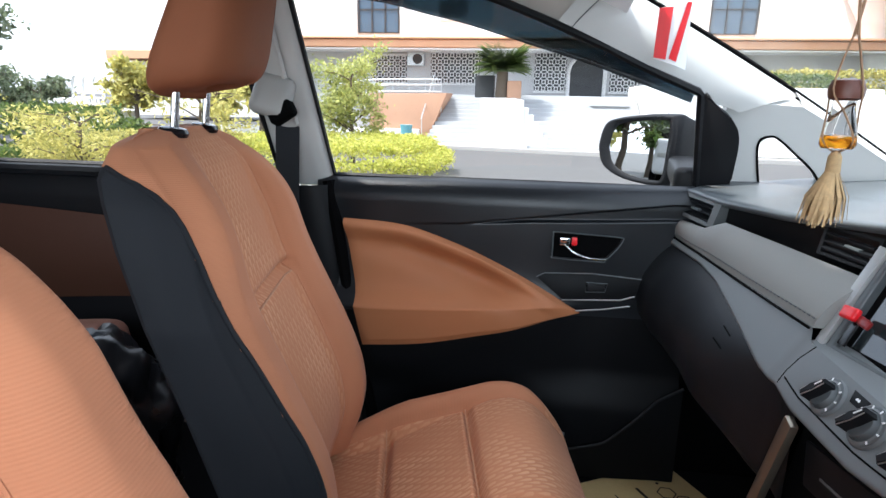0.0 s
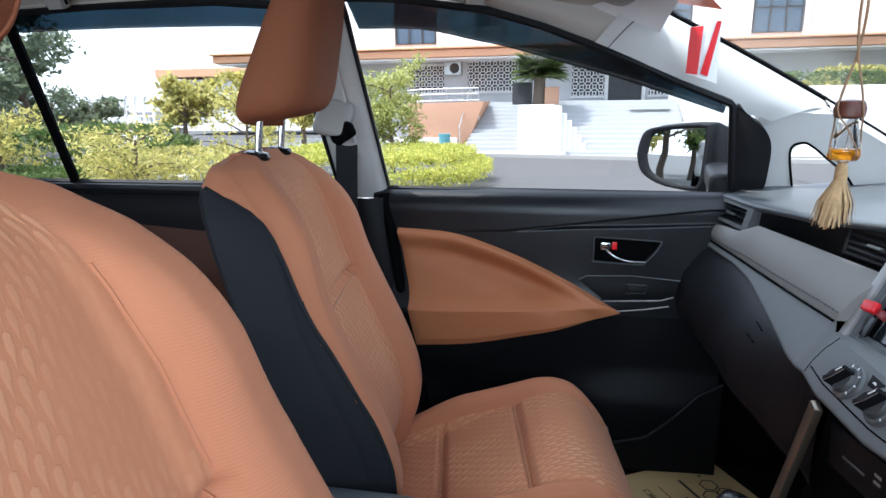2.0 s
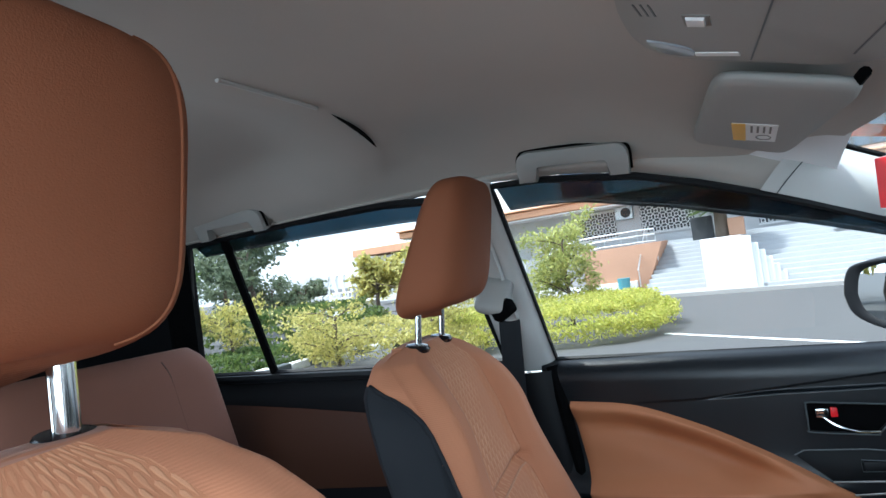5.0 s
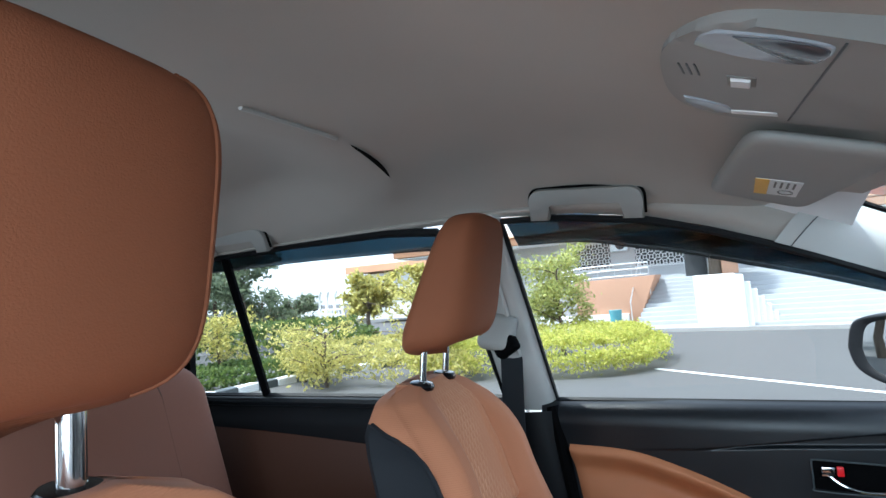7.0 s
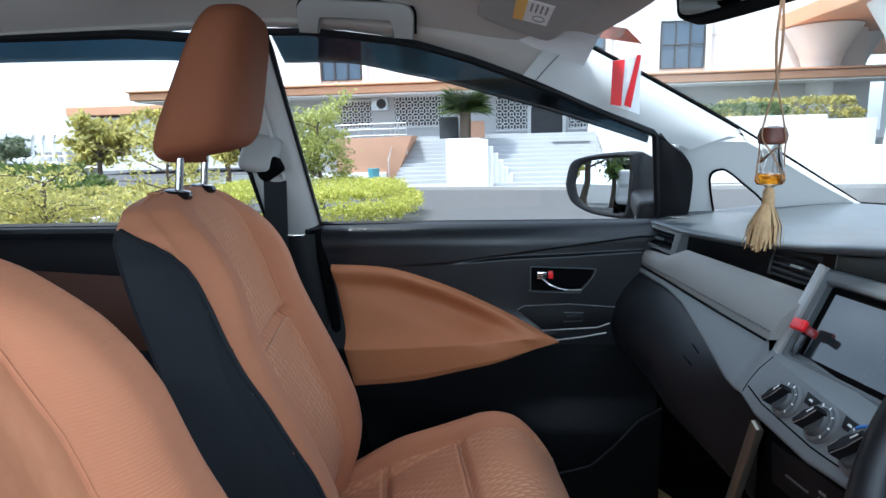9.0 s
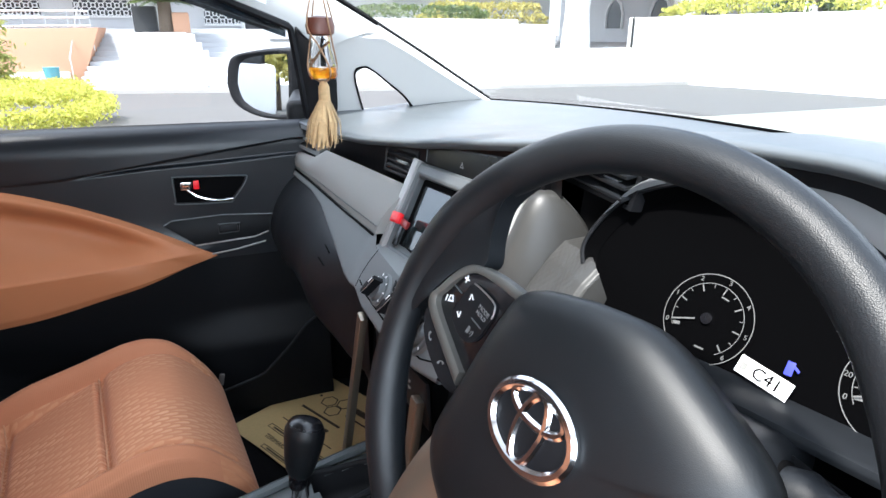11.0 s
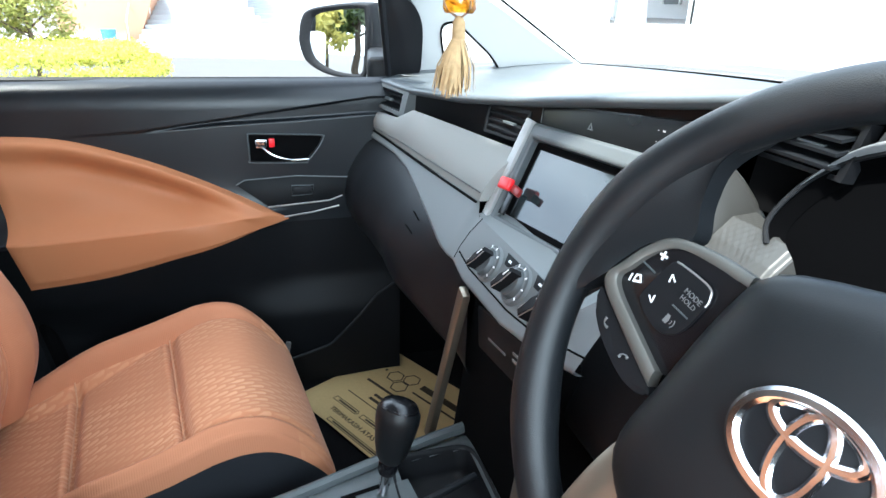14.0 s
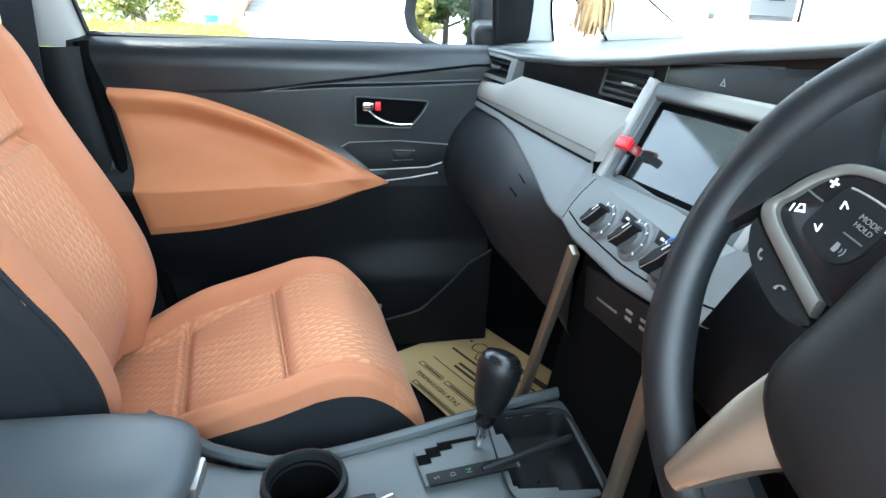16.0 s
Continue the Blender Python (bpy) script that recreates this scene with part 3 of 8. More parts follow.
# sail panel behind the mirror
part("sail_panel", plate_bm([(p[0], p[1]) for p in spline([(0.0, -0.02, 0), (0.062, -0.02, 0), (0.066, 0.06, 0), (0.058, 0.115, 0), (0.036, 0.150, 0), (0.0, 0.178, 0), (-0.026, 0.200, 0), (-0.016, 0.1, 0), (0.0, -0.02, 0)], 40)[:-1]], 0.02, frame_at((0.572, 1.372, 1.11), (1, 0, 0), (0, -0.42, 1)), 0.006), M_DARK, door)

# rear door and quarter
rdoor = thing("door_2", (-0.95, 1.40, 0.45), "black rear door panel with tan insert, closed", "car door", kind="structure")
grid("door_panel", lambda u, v: (lerp(-1.60, -0.36, u), 1.35 + 0.035 * smooth(0.9, 1.0, v), lerp(0.42, 1.105, v)), 20, 24, M_DARK, rdoor)
grid("door_insert", lambda u, v: (lerp(-1.50, -0.42, u), 1.338 - 0.015 * math.sin(math.pi * v), lerp(lerp(0.72, 0.80, u), lerp(1.015, 0.945, u ** 1.5), v)), 20, 10, M_REARSHADED, rdoor, "tan leatherette insert of the rear door, colour darkened for shade")
part("belt_rail", tube_bm([(-1.62, 1.375, 1.09), (-1.0, 1.372, 1.088), (-0.36, 1.37, 1.083)], 0.016, 8), M_PLASTIC, rdoor)
part("door_lever", box_bm((0.05, 0.012, 0.018), pose(-0.50, 1.325, 0.985), 0.004), M_CHROME, rdoor)
R_TOP = [(-1.32, 1.535), (-1.15, 1.540), (-0.9, 1.545), (-0.6, 1.542), (-0.47, 1.530), (-0.44, 1.50)]
rloop = [(-1.56, 1.105), (-0.40, 1.100), (-0.425, 1.40)] + list(reversed(R_TOP))
part("window_seal", tube_bm([on_glass(x, z, -0.004) for x, z in rloop], 0.011, 6, closed=True), M_DARK, rdoor)
part("window_glass", plate_bm([(x, (z - 1.10) / math.cos(math.atan(0.42))) for x, z in rloop], 0.004, frame_at((0, 1.397, 1.10), (1, 0, 0), (0, -0.42, 1))), M_GLASS, rdoor).visible_shadow = False
part("quarter_bar", tube_bm([on_glass(-1.206, 1.10, -0.004), on_glass(-1.166, 1.535, -0.004)], 0.013, 6), M_BLACKSHADE, rdoor)
strip("weather_visor", R_TOP, [(-1.31, 1.500), (-1.15, 1.500), (-0.9, 1.500), (-0.6, 1.494), (-0.50, 1.488), (-0.46, 1.48)], 0.02, M_VISOR, rdoor, "smoked plastic weather visor over the rear window")

# centre pillar
pillar = thing("pillar_1", (-0.34, 1.36, 0.45), "pale grey centre pillar trim, black below the belt line", "pillar", kind="structure")
def pillar_point(u, v):
    z = lerp(1.075, 1.545, v)
    x0, x1 = lerp(-0.395, -0.435, v), lerp(-0.262, -0.300, v)
    bulge = math.sin(math.pi * u)
    return (lerp(x0, x1, u), side_y(z) - 0.028 * bulge ** 0.5 - 0.004, z)


grid("upper_trim", pillar_point, 12, 16, M_TRIM, pillar)
grid("lower_trim", lambda u, v: (lerp(lerp(-0.36, -0.42, v), lerp(-0.19, -0.262, v), u), lerp(1.345, 1.352, v) - 0.03 * math.sin(math.pi * u) ** 0.5, lerp(0.42, 1.078, v)), 10, 12, M_DARK, pillar)
part("height_slot", tube_bm([(-0.322, side_y(1.22) - 0.036, 1.22), (-0.338, side_y(1.45) - 0.036, 1.45)], 0.006, 6), M_TRIM, pillar)
belt = thing("seat_belt", (-0.36, 1.30, 0.6), "black seat belt hanging from a grey pillar guide", "seat belt")
part("belt_guide", box_bm((0.088, 0.040, 0.092), pose(-0.356, 1.256, 1.280, -20, 14, 0), 0.024, 6), M_CONSOLE, belt)
part("guide_slot", box_bm((0.060, 0.036, 0.040), pose(-0.334, 1.249, 1.246, -20, -32, 0), 0.014, 4), M_BLACKSHADE, belt)
part("webbing", box_bm((0.056, 0.003, 0.70), pose(-0.352, 1.280, 0.895, -5, 1, 0), 0.001), M_BLACKCLOTH, belt)
part("lower_clip", box_bm((0.04, 0.02, 0.06), pose(-0.262, 1.285, 0.78, 0, 15, 0), 0.008), M_SILVER, belt)

# windscreen pillar and quarter window
def wind_edge(t):
    """The windscreen's side edge, from its foot to the roof."""
    return Vector((lerp(1.075, 0.345, t), lerp(1.468, 1.285, t), lerp(1.120, 1.515, t) + 0.012 * math.sin(math.pi * t)))


apillar = thing("pillar_2", (0.7, 1.42, 1.1), "pale grey windscreen pillar trim with a small quarter window", "pillar", kind="structure")
def front_top(t):
    """The door frame's edge from the mirror to the roof, where the pillar trim begins."""
    t *= 0.84
    return Vector((lerp(0.625, 0.165, t), lerp(1.318, 1.195, t) + 0.012, lerp(1.262, 1.482, t) + 0.015 * math.sin(math.pi * t) - 0.024 * smooth(0.0, 0.2, t)))


grid("pillar_trim", lambda u, v: front_top(v).lerp(wind_edge(lerp(0.42, 1.02, v)), u) + Vector((0, -0.022, 0.006)) * math.sin(math.pi * u), 12, 24, M_TRIM, apillar)
part("trim_joint", tube_bm([front_top(0.93).lerp(wind_edge(lerp(0.42, 1.02, 0.93)), u / 12) + Vector((0, -0.022, 0.006)) * math.sin(math.pi * u / 12) + Vector((0, -0.001, -0.001)) for u in range(13)], 0.0012, 6), M_CONSOLETOP, apillar)
# trim round the quarter window: a plate with a hole
q_out = [(0.604, 1.085), (0.75, 1.085), (0.90, 1.09), (1.075, 1.105), (0.938, 1.175), (0.830, 1.236), (0.752, 1.276), (0.690, 1.280), (0.604, 1.272)]
q_in = [(0.715, 1.098), (0.76, 1.095), (0.82, 1.095), (0.846, 1.099), (0.815, 1.140), (0.764, 1.180), (0.732, 1.204), (0.708, 1.214), (0.686, 1.195)]
m_q = frame_at((0, 1.415, 1.10), (1, 0, 0), (0, -0.42, 1))
kq = 1 / math.cos(math.atan(0.42))
part("quarter_trim", ring_bm([(x, (z - 1.10) * kq) for x, z in q_out], [(x, (z - 1.10) * kq) for x, z in q_in], 0.03, m_q), M_TRIM, apillar, flat=True)
def foot_point(u, v):
    """The pillar's lower part between the quarter window and the windscreen."""
    x, z = interp(v, [(0, 1.07), (0.35, 0.938), (0.68, 0.830), (1, 0.752)]), interp(v, [(0, 1.106), (0.35, 1.175), (0.68, 1.236), (1, 1.276)])
    p = m_q @ Vector((x, (z - 1.10) * kq, 0.001))
    return p.lerp(wind_edge(lerp(0.0, 0.45, v)), u) + Vector((-0.004, -0.010, 0.004)) * math.sin(math.pi * u)


grid("pillar_foot", foot_point, 8, 24, M_TRIM, apillar)
rim = spline([(x, (z - 1.10) * kq, 0.002) for x, z in q_in + q_in[:1]], 40)[:-1]
part("quarter_seal", tube_bm([m_q @ p for p in rim], 0.0028, 6, closed=True), M_BLACKSHADE, apillar)
part("quarter_glass", plate_bm([(x, (z - 1.10) * kq) for x, z in q_in], 0.004, m_q @ pose(0, 0, -0.012)), M_GLASS, apillar).visible_shadow = False
part("outer_pillar", tube_bm([wind_edge(t) + Vector((0.012, 0.025, -0.004)) for t in (0, 0.25, 0.5, 0.75, 1)], 0.008, 8), M_BLACKSHADE, apillar)
# the same on the driver's side, plain
dpillar = thing("pillar_3", (0.7, -0.24, 1.1), "pale grey windscreen pillar trim beside the driver", "pillar", kind="structure")
def flip(v):
    return Vector((v[0], 2 * YC - v[1], v[2]))


grid("pillar_trim", lambda u, v: flip(front_top(v).lerp(wind_edge(lerp(0.42, 1.02, v)), u) + Vector((0, -0.022, 0.006)) * math.sin(math.pi * u)), 12, 24, M_TRIM, dpillar)
part("quarter_trim", tube_bm([flip(p) for p in ((0.62, 1.40, 1.10), (0.635, 1.33, 1.27))], 0.03, 8), M_TRIM, dpillar)
part("outer_pillar", tube_bm([flip(wind_edge(t) + Vector((0.012, 0.02, 0))) for t in (0, 0.25, 0.5, 0.75, 1)], 0.018, 8), M_BLACKSHADE, dpillar)
part("rear_pillar", box_bm((0.12, 0.05, 1.15), pose(-0.42, 2 * YC - 1.36, 0.98, -10, 0, 0), 0.02), M_TRIM, dpillar)

# windscreen
def base_x(y):
    d = abs(y - YC)
    return 1.300 - 0.10 * (d / 0.6) ** 2 - 0.13 * (d / 0.88) ** 5


def shield(u, v):
    y = lerp(wind_edge(v)[1], 2 * YC - wind_edge(v)[1], u)
    side = wind_edge(v)
    d = (y - YC) / (side[1] - YC)
    x_mid = lerp(base_x(YC), 0.385, v)
    z_mid = lerp(1.13, 1.524, v) + 0.02 * math.sin(math.pi * v)
    k = 1 - abs(d) ** 2.4
    return (lerp(side[0], x_mid, k), y, lerp(side[2], z_mid, k))


glass = grid("window_1", shield, 24, 16, M_WSHIELD)
tagged(glass, "large raked windscreen glass with a dark edge", "windscreen", kind="structure")
glass.visible_shadow = False
for side in (0, 1):
    part("black_border", tube_bm([Vector(shield(side, v / 16)) + Vector((0.004, 0, -0.004)) for v in range(17)], 0.006, 6), M_BLACKSHADE, glass)

part("black_border", tube_bm([Vector(shield(u / 40, 0)) + Vector((-0.005, 0, -0.003)) for u in range(41)], 0.0030, 6), M_BLACKSHADE, glass)

# headliner
def roof_edge(x):
    return interp(x, [(-2.4, 1.17), (-0.5, 1.19), (0.0, 1.185), (0.2, 1.215), (0.36, 1.272), (0.47, 1.285)])


def crease_x(y):
    """The lip where the raised air duct begins."""
    d = abs(y - 0.50)
    return -0.325 - 0.75 * max(0.0, d - 0.06) ** 2


def roof_z(x, y):
    r = abs(y - YC) / (roof_edge(x) - YC)
    z = interp(x, [(-2.4, 1.60), (-0.8, 1.635), (-0.33, 1.640), (-0.1, 1.630), (0.05, 1.598), (0.2, 1.558), (0.35, 1.517), (0.47, 1.480)])
    drop = interp(x, [(-0.2, 0.078), (0.0, 0.075), (0.2, 0.055), (0.35, 0.022), (0.47, 0.015)])
    s = x - crease_x(y)
    duct = -0.020 * math.exp(-s / 0.16) if s >= 0 else -0.020 + 0.075 * smooth(0, 0.30, -s) - 0.05 * smooth(0.3, 0.7, -s)
    return z + duct * smooth(1.0, 0.62, r) - drop * min(1.1, r) ** 4


def roof_point(u, v):
    v2 = lerp(-1, 1, v)
    front = 0.418 - 0.062 * abs(v2) ** 3
    x = front
    for _ in range(4):
        y = YC + (roof_edge(x) - YC) * v2
        mid = crease_x(y)
        x = lerp(-2.4, mid, u / 0.5) if u < 0.5 else lerp(mid, front, (u - 0.5) / 0.5)
    return (x, y, roof_z(x, y))


liner = grid("ceiling", roof_point, 120, 48, M_LINER)
tagged(liner, "grey woven headliner with a raised rear air duct", "headliner", kind="structure")
def frame_z(x):
    """Height of the door frames' upper edge."""
    return interp(x, [(-1.7, 1.535), (-0.5, 1.545), (-0.3, 1.545), (-0.13, 1.532), (0.014, 1.508), (0.13, 1.474), (0.24, 1.432), (0.36, 1.385)])


def skin_point(u, v):
    p, d = roof_point(u, v), lerp(-1, 1, v)
    edge = frame_z(p[0]) + 0.022
    wide = side_y(edge) + 0.045 - YC
    crown = roof_z(p[0], YC) + 0.055
    return (p[0] - 0.03 * (u == 0), YC + wide * math.copysign(abs(d) ** 0.8, d), crown - (crown - edge) * abs(d) ** 3.5)


grid("roof_skin", skin_point, 24, 28, M_PAINT, liner, "white painted roof")
def rail_point(u, v):
    """The curved rail between door frames and headliner."""
    x = lerp(-1.70, 0.36, u)
    zf = frame_z(x)
    yr = roof_edge(x)
    zr = roof_z(x, yr)
    a, b = Vector((x, side_y(zf) + 0.006, zf)), Vector((x, yr, max(zr, zf + 0.004)))
    return a.lerp(b, v) + Vector((0, -0.012, 0)) * math.sin(math.pi * v)


rail = grid("trim_1", rail_point, 50, 8, M_LINER)
tagged(rail, "grey headliner rail above the door windows", "roof rail", kind="structure")
rail2 = grid("trim_2", lambda u, v: flip(rail_point(u, v)), 50, 8, M_LINER)
tagged(rail2, "grey headliner rail above the driver's door", "roof rail", kind="structure")
def slot_point(u, v):
    y = lerp(0.655, 0.895, u)
    x = crease_x(y) + 0.005 - 0.011 * v * math.sin(math.pi * u) ** 0.7
    return (x, y, roof_z(x, y) - 0.003)


slot = grid("air_slot", slot_point, 24, 2, M_BLACKSHADE, liner)
lip = part("duct_lip", tube_bm([(crease_x(y) + 0.003, y, roof_z(crease_x(y), y) - 0.001) for y in [0.43 + 0.0125 * k for k in range(16)]], 0.0035, 6), M_TRIM, liner)

# body outside and behind
floor = part("floor", box_bm((3.6, 1.62, 0.04), pose(-0.75, YC, 0.36)), M_CARPET)
tagged(floor, "black carpeted car floor", "car floor", kind="structure")
back = part("wall_rear", box_bm((0.04, 1.62, 1.25), pose(-2.42, YC, 0.98)), M_DARK)
tagged(back, "dark tailgate lining behind the rear seats", "tailgate", kind="structure")
qp = part("wall_quarter", box_bm((0.80, 0.04, 0.72), pose(-2.02, 1.40, 0.74)), M_DARK)
part("quarter_lining", plate_bm([(-2.42, 0.0), (-1.63, 0.0), (-1.42, 0.50), (-2.42, 0.50)], 0.03, frame_at((0, 1.390, 1.095), (1, 0, 0), (0, -0.42, 1))), M_DARK, qp)
tagged(qp, "dark side lining behind the rear door", "side lining", kind="structure")
cp = part("pillar_4", tube_bm([on_glass(-1.60, 1.08, -0.01), on_glass(-1.36, 1.56, -0.01)], 0.05, 8), M_BLACKSHADE)
tagged(cp, "dark rear pillar trim", "pillar", kind="structure")
# Near-zero black puts the footwell's shade into the lining.
fw = part("wall_front", box_bm((0.04, 1.66, 0.76), pose(1.02, YC, 0.70)), M_BLACKSHADE)
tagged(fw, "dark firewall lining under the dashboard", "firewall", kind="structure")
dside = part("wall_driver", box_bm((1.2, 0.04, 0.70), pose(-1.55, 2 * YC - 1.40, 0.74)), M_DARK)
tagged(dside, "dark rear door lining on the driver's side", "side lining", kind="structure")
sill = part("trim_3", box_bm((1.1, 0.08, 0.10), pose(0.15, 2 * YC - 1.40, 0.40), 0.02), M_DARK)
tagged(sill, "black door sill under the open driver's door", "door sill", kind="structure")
# Kick panels take the same black, with the footwell's shade in it.
kick = part("wall_kick", box_bm((0.46, 0.04, 0.72), pose(0.80, 1.40, 0.74)), M_BLACKSHADE)
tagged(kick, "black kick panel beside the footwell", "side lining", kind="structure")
kick2 = part("wall_kick", box_bm((0.40, 0.04, 0.72), pose(0.82, 2 * YC - 1.40, 0.74)), M_BLACKSHADE)
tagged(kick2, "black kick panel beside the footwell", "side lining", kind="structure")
# Unseen plain panel, added to close the side and keep the footwell dark.
ddoor = thing("door_3", (0.12, -0.21, 0.42), "unseen plain black driver's door panel, added to shade the footwell", "car door", kind="structure")
grid("door_panel", lambda u, v: (lerp(-0.36, 0.62, u), 2 * YC - 1.395 + 0.025 * math.sin(math.pi * v), lerp(0.42, 1.06, v)), 12, 12, M_DARK, ddoor)
part("belt_rail", tube_bm([(-0.36, 2 * YC - 1.40, 1.065), (0.62, 2 * YC - 1.40, 1.06)], 0.014, 8), M_DARK, ddoor)
for name, x0, x1 in (("door_skin", -0.36, 0.64), ("rear_skin", -2.44, -0.37), ("wing_skin", 0.65, 2.15)):
    for y, host in ((1.445, door if name == "door_skin" else rdoor), (2 * YC - 1.445, ddoor)):
        part(name, box_bm((x1 - x0, 0.012, 0.72 if name != "wing_skin" else 0.60), pose((x0 + x1) / 2, y, 0.70 if name != "wing_skin" else 0.62), 0.005), M_PAINT, host, "white painted body side")
bonnet = grid("bonnet", lambda u, v: (lerp(1.16, 2.15, u), lerp(2 * YC - 1.44, 1.44, v), lerp(0.93, 0.60, u ** 1.4) - 0.05 * (2 * v - 1) ** 4), 14, 14, M_PAINT)
shell = thing("body_shell", (-0.2, YC, 0.0), "white painted outer body of the car on four wheels", "car body", kind="structure")
part("nose", box_bm((0.05, 1.76, 0.36), pose(2.15, YC, 0.46), 0.02), M_PAINT, shell)
part("tailgate", box_bm((0.02, 1.72, 0.72), pose(-2.455, YC, 0.70), 0.006), M_PAINT, shell)
part("tailgate_glass", plate_bm([(-0.76, 0.0), (0.76, 0.0), (0.62, 0.48), (-0.62, 0.48)], 0.004, frame_at((-2.462, YC, 1.07), (0, 1, 0), (0.10, 0, 1))), M_GLOSSBLACK, shell)
for y in (1.40, 2 * YC - 1.40):
    for x in (-1.75, 1.45):
        tyre = part("wheel", lathe_bm([(0.20, -0.10), (0.31, -0.10), (0.33, -0.07), (0.33, 0.07), (0.31, 0.10), (0.20, 0.10)], pose(x, y + (0.02 if y < YC else -0.02), 0.33 + ground_z(x, y), 90, 0, 0), 28), M_BLACKSHADE, shell)
        part("rim", lathe_bm([(0.20, -0.09), (0.20, 0.09), (0.10, 0.07), (0.03, 0.09)], pose(x, y + (0.02 if y < YC else -0.02), 0.33 + ground_z(x, y), 90 if y < YC else -90, 0, 0), 20), M_SILVER, tyre)
part("side_glass", plate_bm([(-2.40, 0.0), (-0.45, 0.0), (-0.49, 0.47), (-2.30, 0.47)], 0.004, frame_at((0, 2 * YC - 1.412, 1.09), (1, 0, 0), (0, 0.42, 1))), M_GLASS, shell).visible_shadow = False
for x0, x1 in ((-1.60, -1.40), (-2.42, -2.32)):
    part("rear_post", tube_bm([flip(on_glass(x0, 1.08, 0.0)), flip(on_glass(x1, 1.56, 0.0))], 0.035, 8), M_BLACKSHADE, shell)
tagged(bonnet, "white car bonnet below the windscreen", "car bonnet", kind="structure")

# ---- front seats ----
def bolster_line(z):
    return interp(z, [(0.56, -0.135), (0.65, -0.098), (0.72, -0.100), (0.78, -0.116), (0.853, -0.146), (0.89, -0.162), (1.0, -0.209), (1.11, -0.236), (1.143, -0.256), (1.185, -0.292), (1.215, -0.328), (1.232, -0.365)])


def bolster_x(z):
    return sum(bolster_line(z + 0.012 * k) for k in (-3, -2, -1, 0, 1, 2, 3)) / 7


def rear_x(z):
    return interp(z, [(0.56, -0.24), (0.70, -0.27), (0.85, -0.31), (0.92, -0.335), (1.06, -0.385), (1.17, -0.425), (1.215, -0.420), (1.232, -0.395)])


def back_w(z):
    return interp(z, [(0.56, 0.225), (0.70, 0.246), (0.85, 0.252), (0.98, 0.246), (1.08, 0.226), (1.14, 0.205), (1.18, 0.182), (1.21, 0.15), (1.232, 0.085)])


BY, CY = 0.945, 0.955
def side_line(z):
    """Where the black side of the backrest gives way to cloth, run round the section from the bolster's edge (0)."""
    return interp(z, [(0.56, 0.027), (0.80, 0.025), (0.93, 0.019), (1.01, 0.013), (1.07, 0.008), (1.11, 0.003), (1.135, -0.004), (1.152, -0.018), (1.166, -0.042), (1.178, -0.080), (1.187, -0.125)])


def v_of(z):
    return 1 - (1 - (z - 0.56) / 0.672) ** 0.8


def back_point(u, v):
    z = 0.56 + 0.672 * (1 - (1 - v) ** 1.25)
    w, xb, xr = back_w(z), bolster_x(z), rear_x(z)
    if u < 0.5:
        s = lerp(-1, 1, u / 0.5)
        a = abs(s)
        x = xb - 0.040 * (1 - smooth(0.40, 0.72, a)) * smooth(1.23, 1.10, z)
        x -= 0.042 * smooth(0.84, 1.0, a) ** 1.5
        if a < 0.56:
            x -= 0.020 * math.exp(-((z - (0.965 + 0.01 * s)) / 0.010) ** 2)
        x -= 0.007 * math.exp(-((a - 0.53) / 0.035) ** 2) * smooth(1.20, 1.12, z)
        y = s * w
    elif u < 0.62:
        t = (u - 0.5) / 0.12
        x, y = lerp(xb - 0.042, xr + 0.03, t), w * (1 + 0.03 * math.sin(math.pi * t))
    elif u < 0.88:
        t = (u - 0.62) / 0.26
        x, y = lerp(xr + 0.03, xr + 0.03, t) - 0.03 * math.sin(math.pi * t) ** 0.4, lerp(w, -w, t)
    else:
        t = (u - 0.88) / 0.12
        x, y = lerp(xr + 0.03, xb - 0.042, t), -w * (1 + 0.03 * math.sin(math.pi * t))
    return (x, BY + y, z)


def back_zone(u, v):
    z = 0.56 + 0.672 * (1 - (1 - v) ** 1.25)
    s = abs(lerp(-1, 1, u / 0.5)) if u < 0.5 else 2
    if s < 0.53:
        return "backrest_insert"
    run = u if u < 0.25 else u - 1 if u > 0.75 else 0.5 - u
    if z > 1.187 or run > side_line(z):
        return "backrest_bolster"
    return "backrest_back" if 0.62 < u < 0.88 else "backrest_side" if 0.25 < u < 0.75 else "backrest_flank"


def cush_z(x):
    return interp(x, [(-0.25, 0.520), (-0.085, 0.562), (0.0, 0.588), (0.09, 0.610), (0.16, 0.631), (0.20, 0.637), (0.25, 0.640), (0.30, 0.638)])


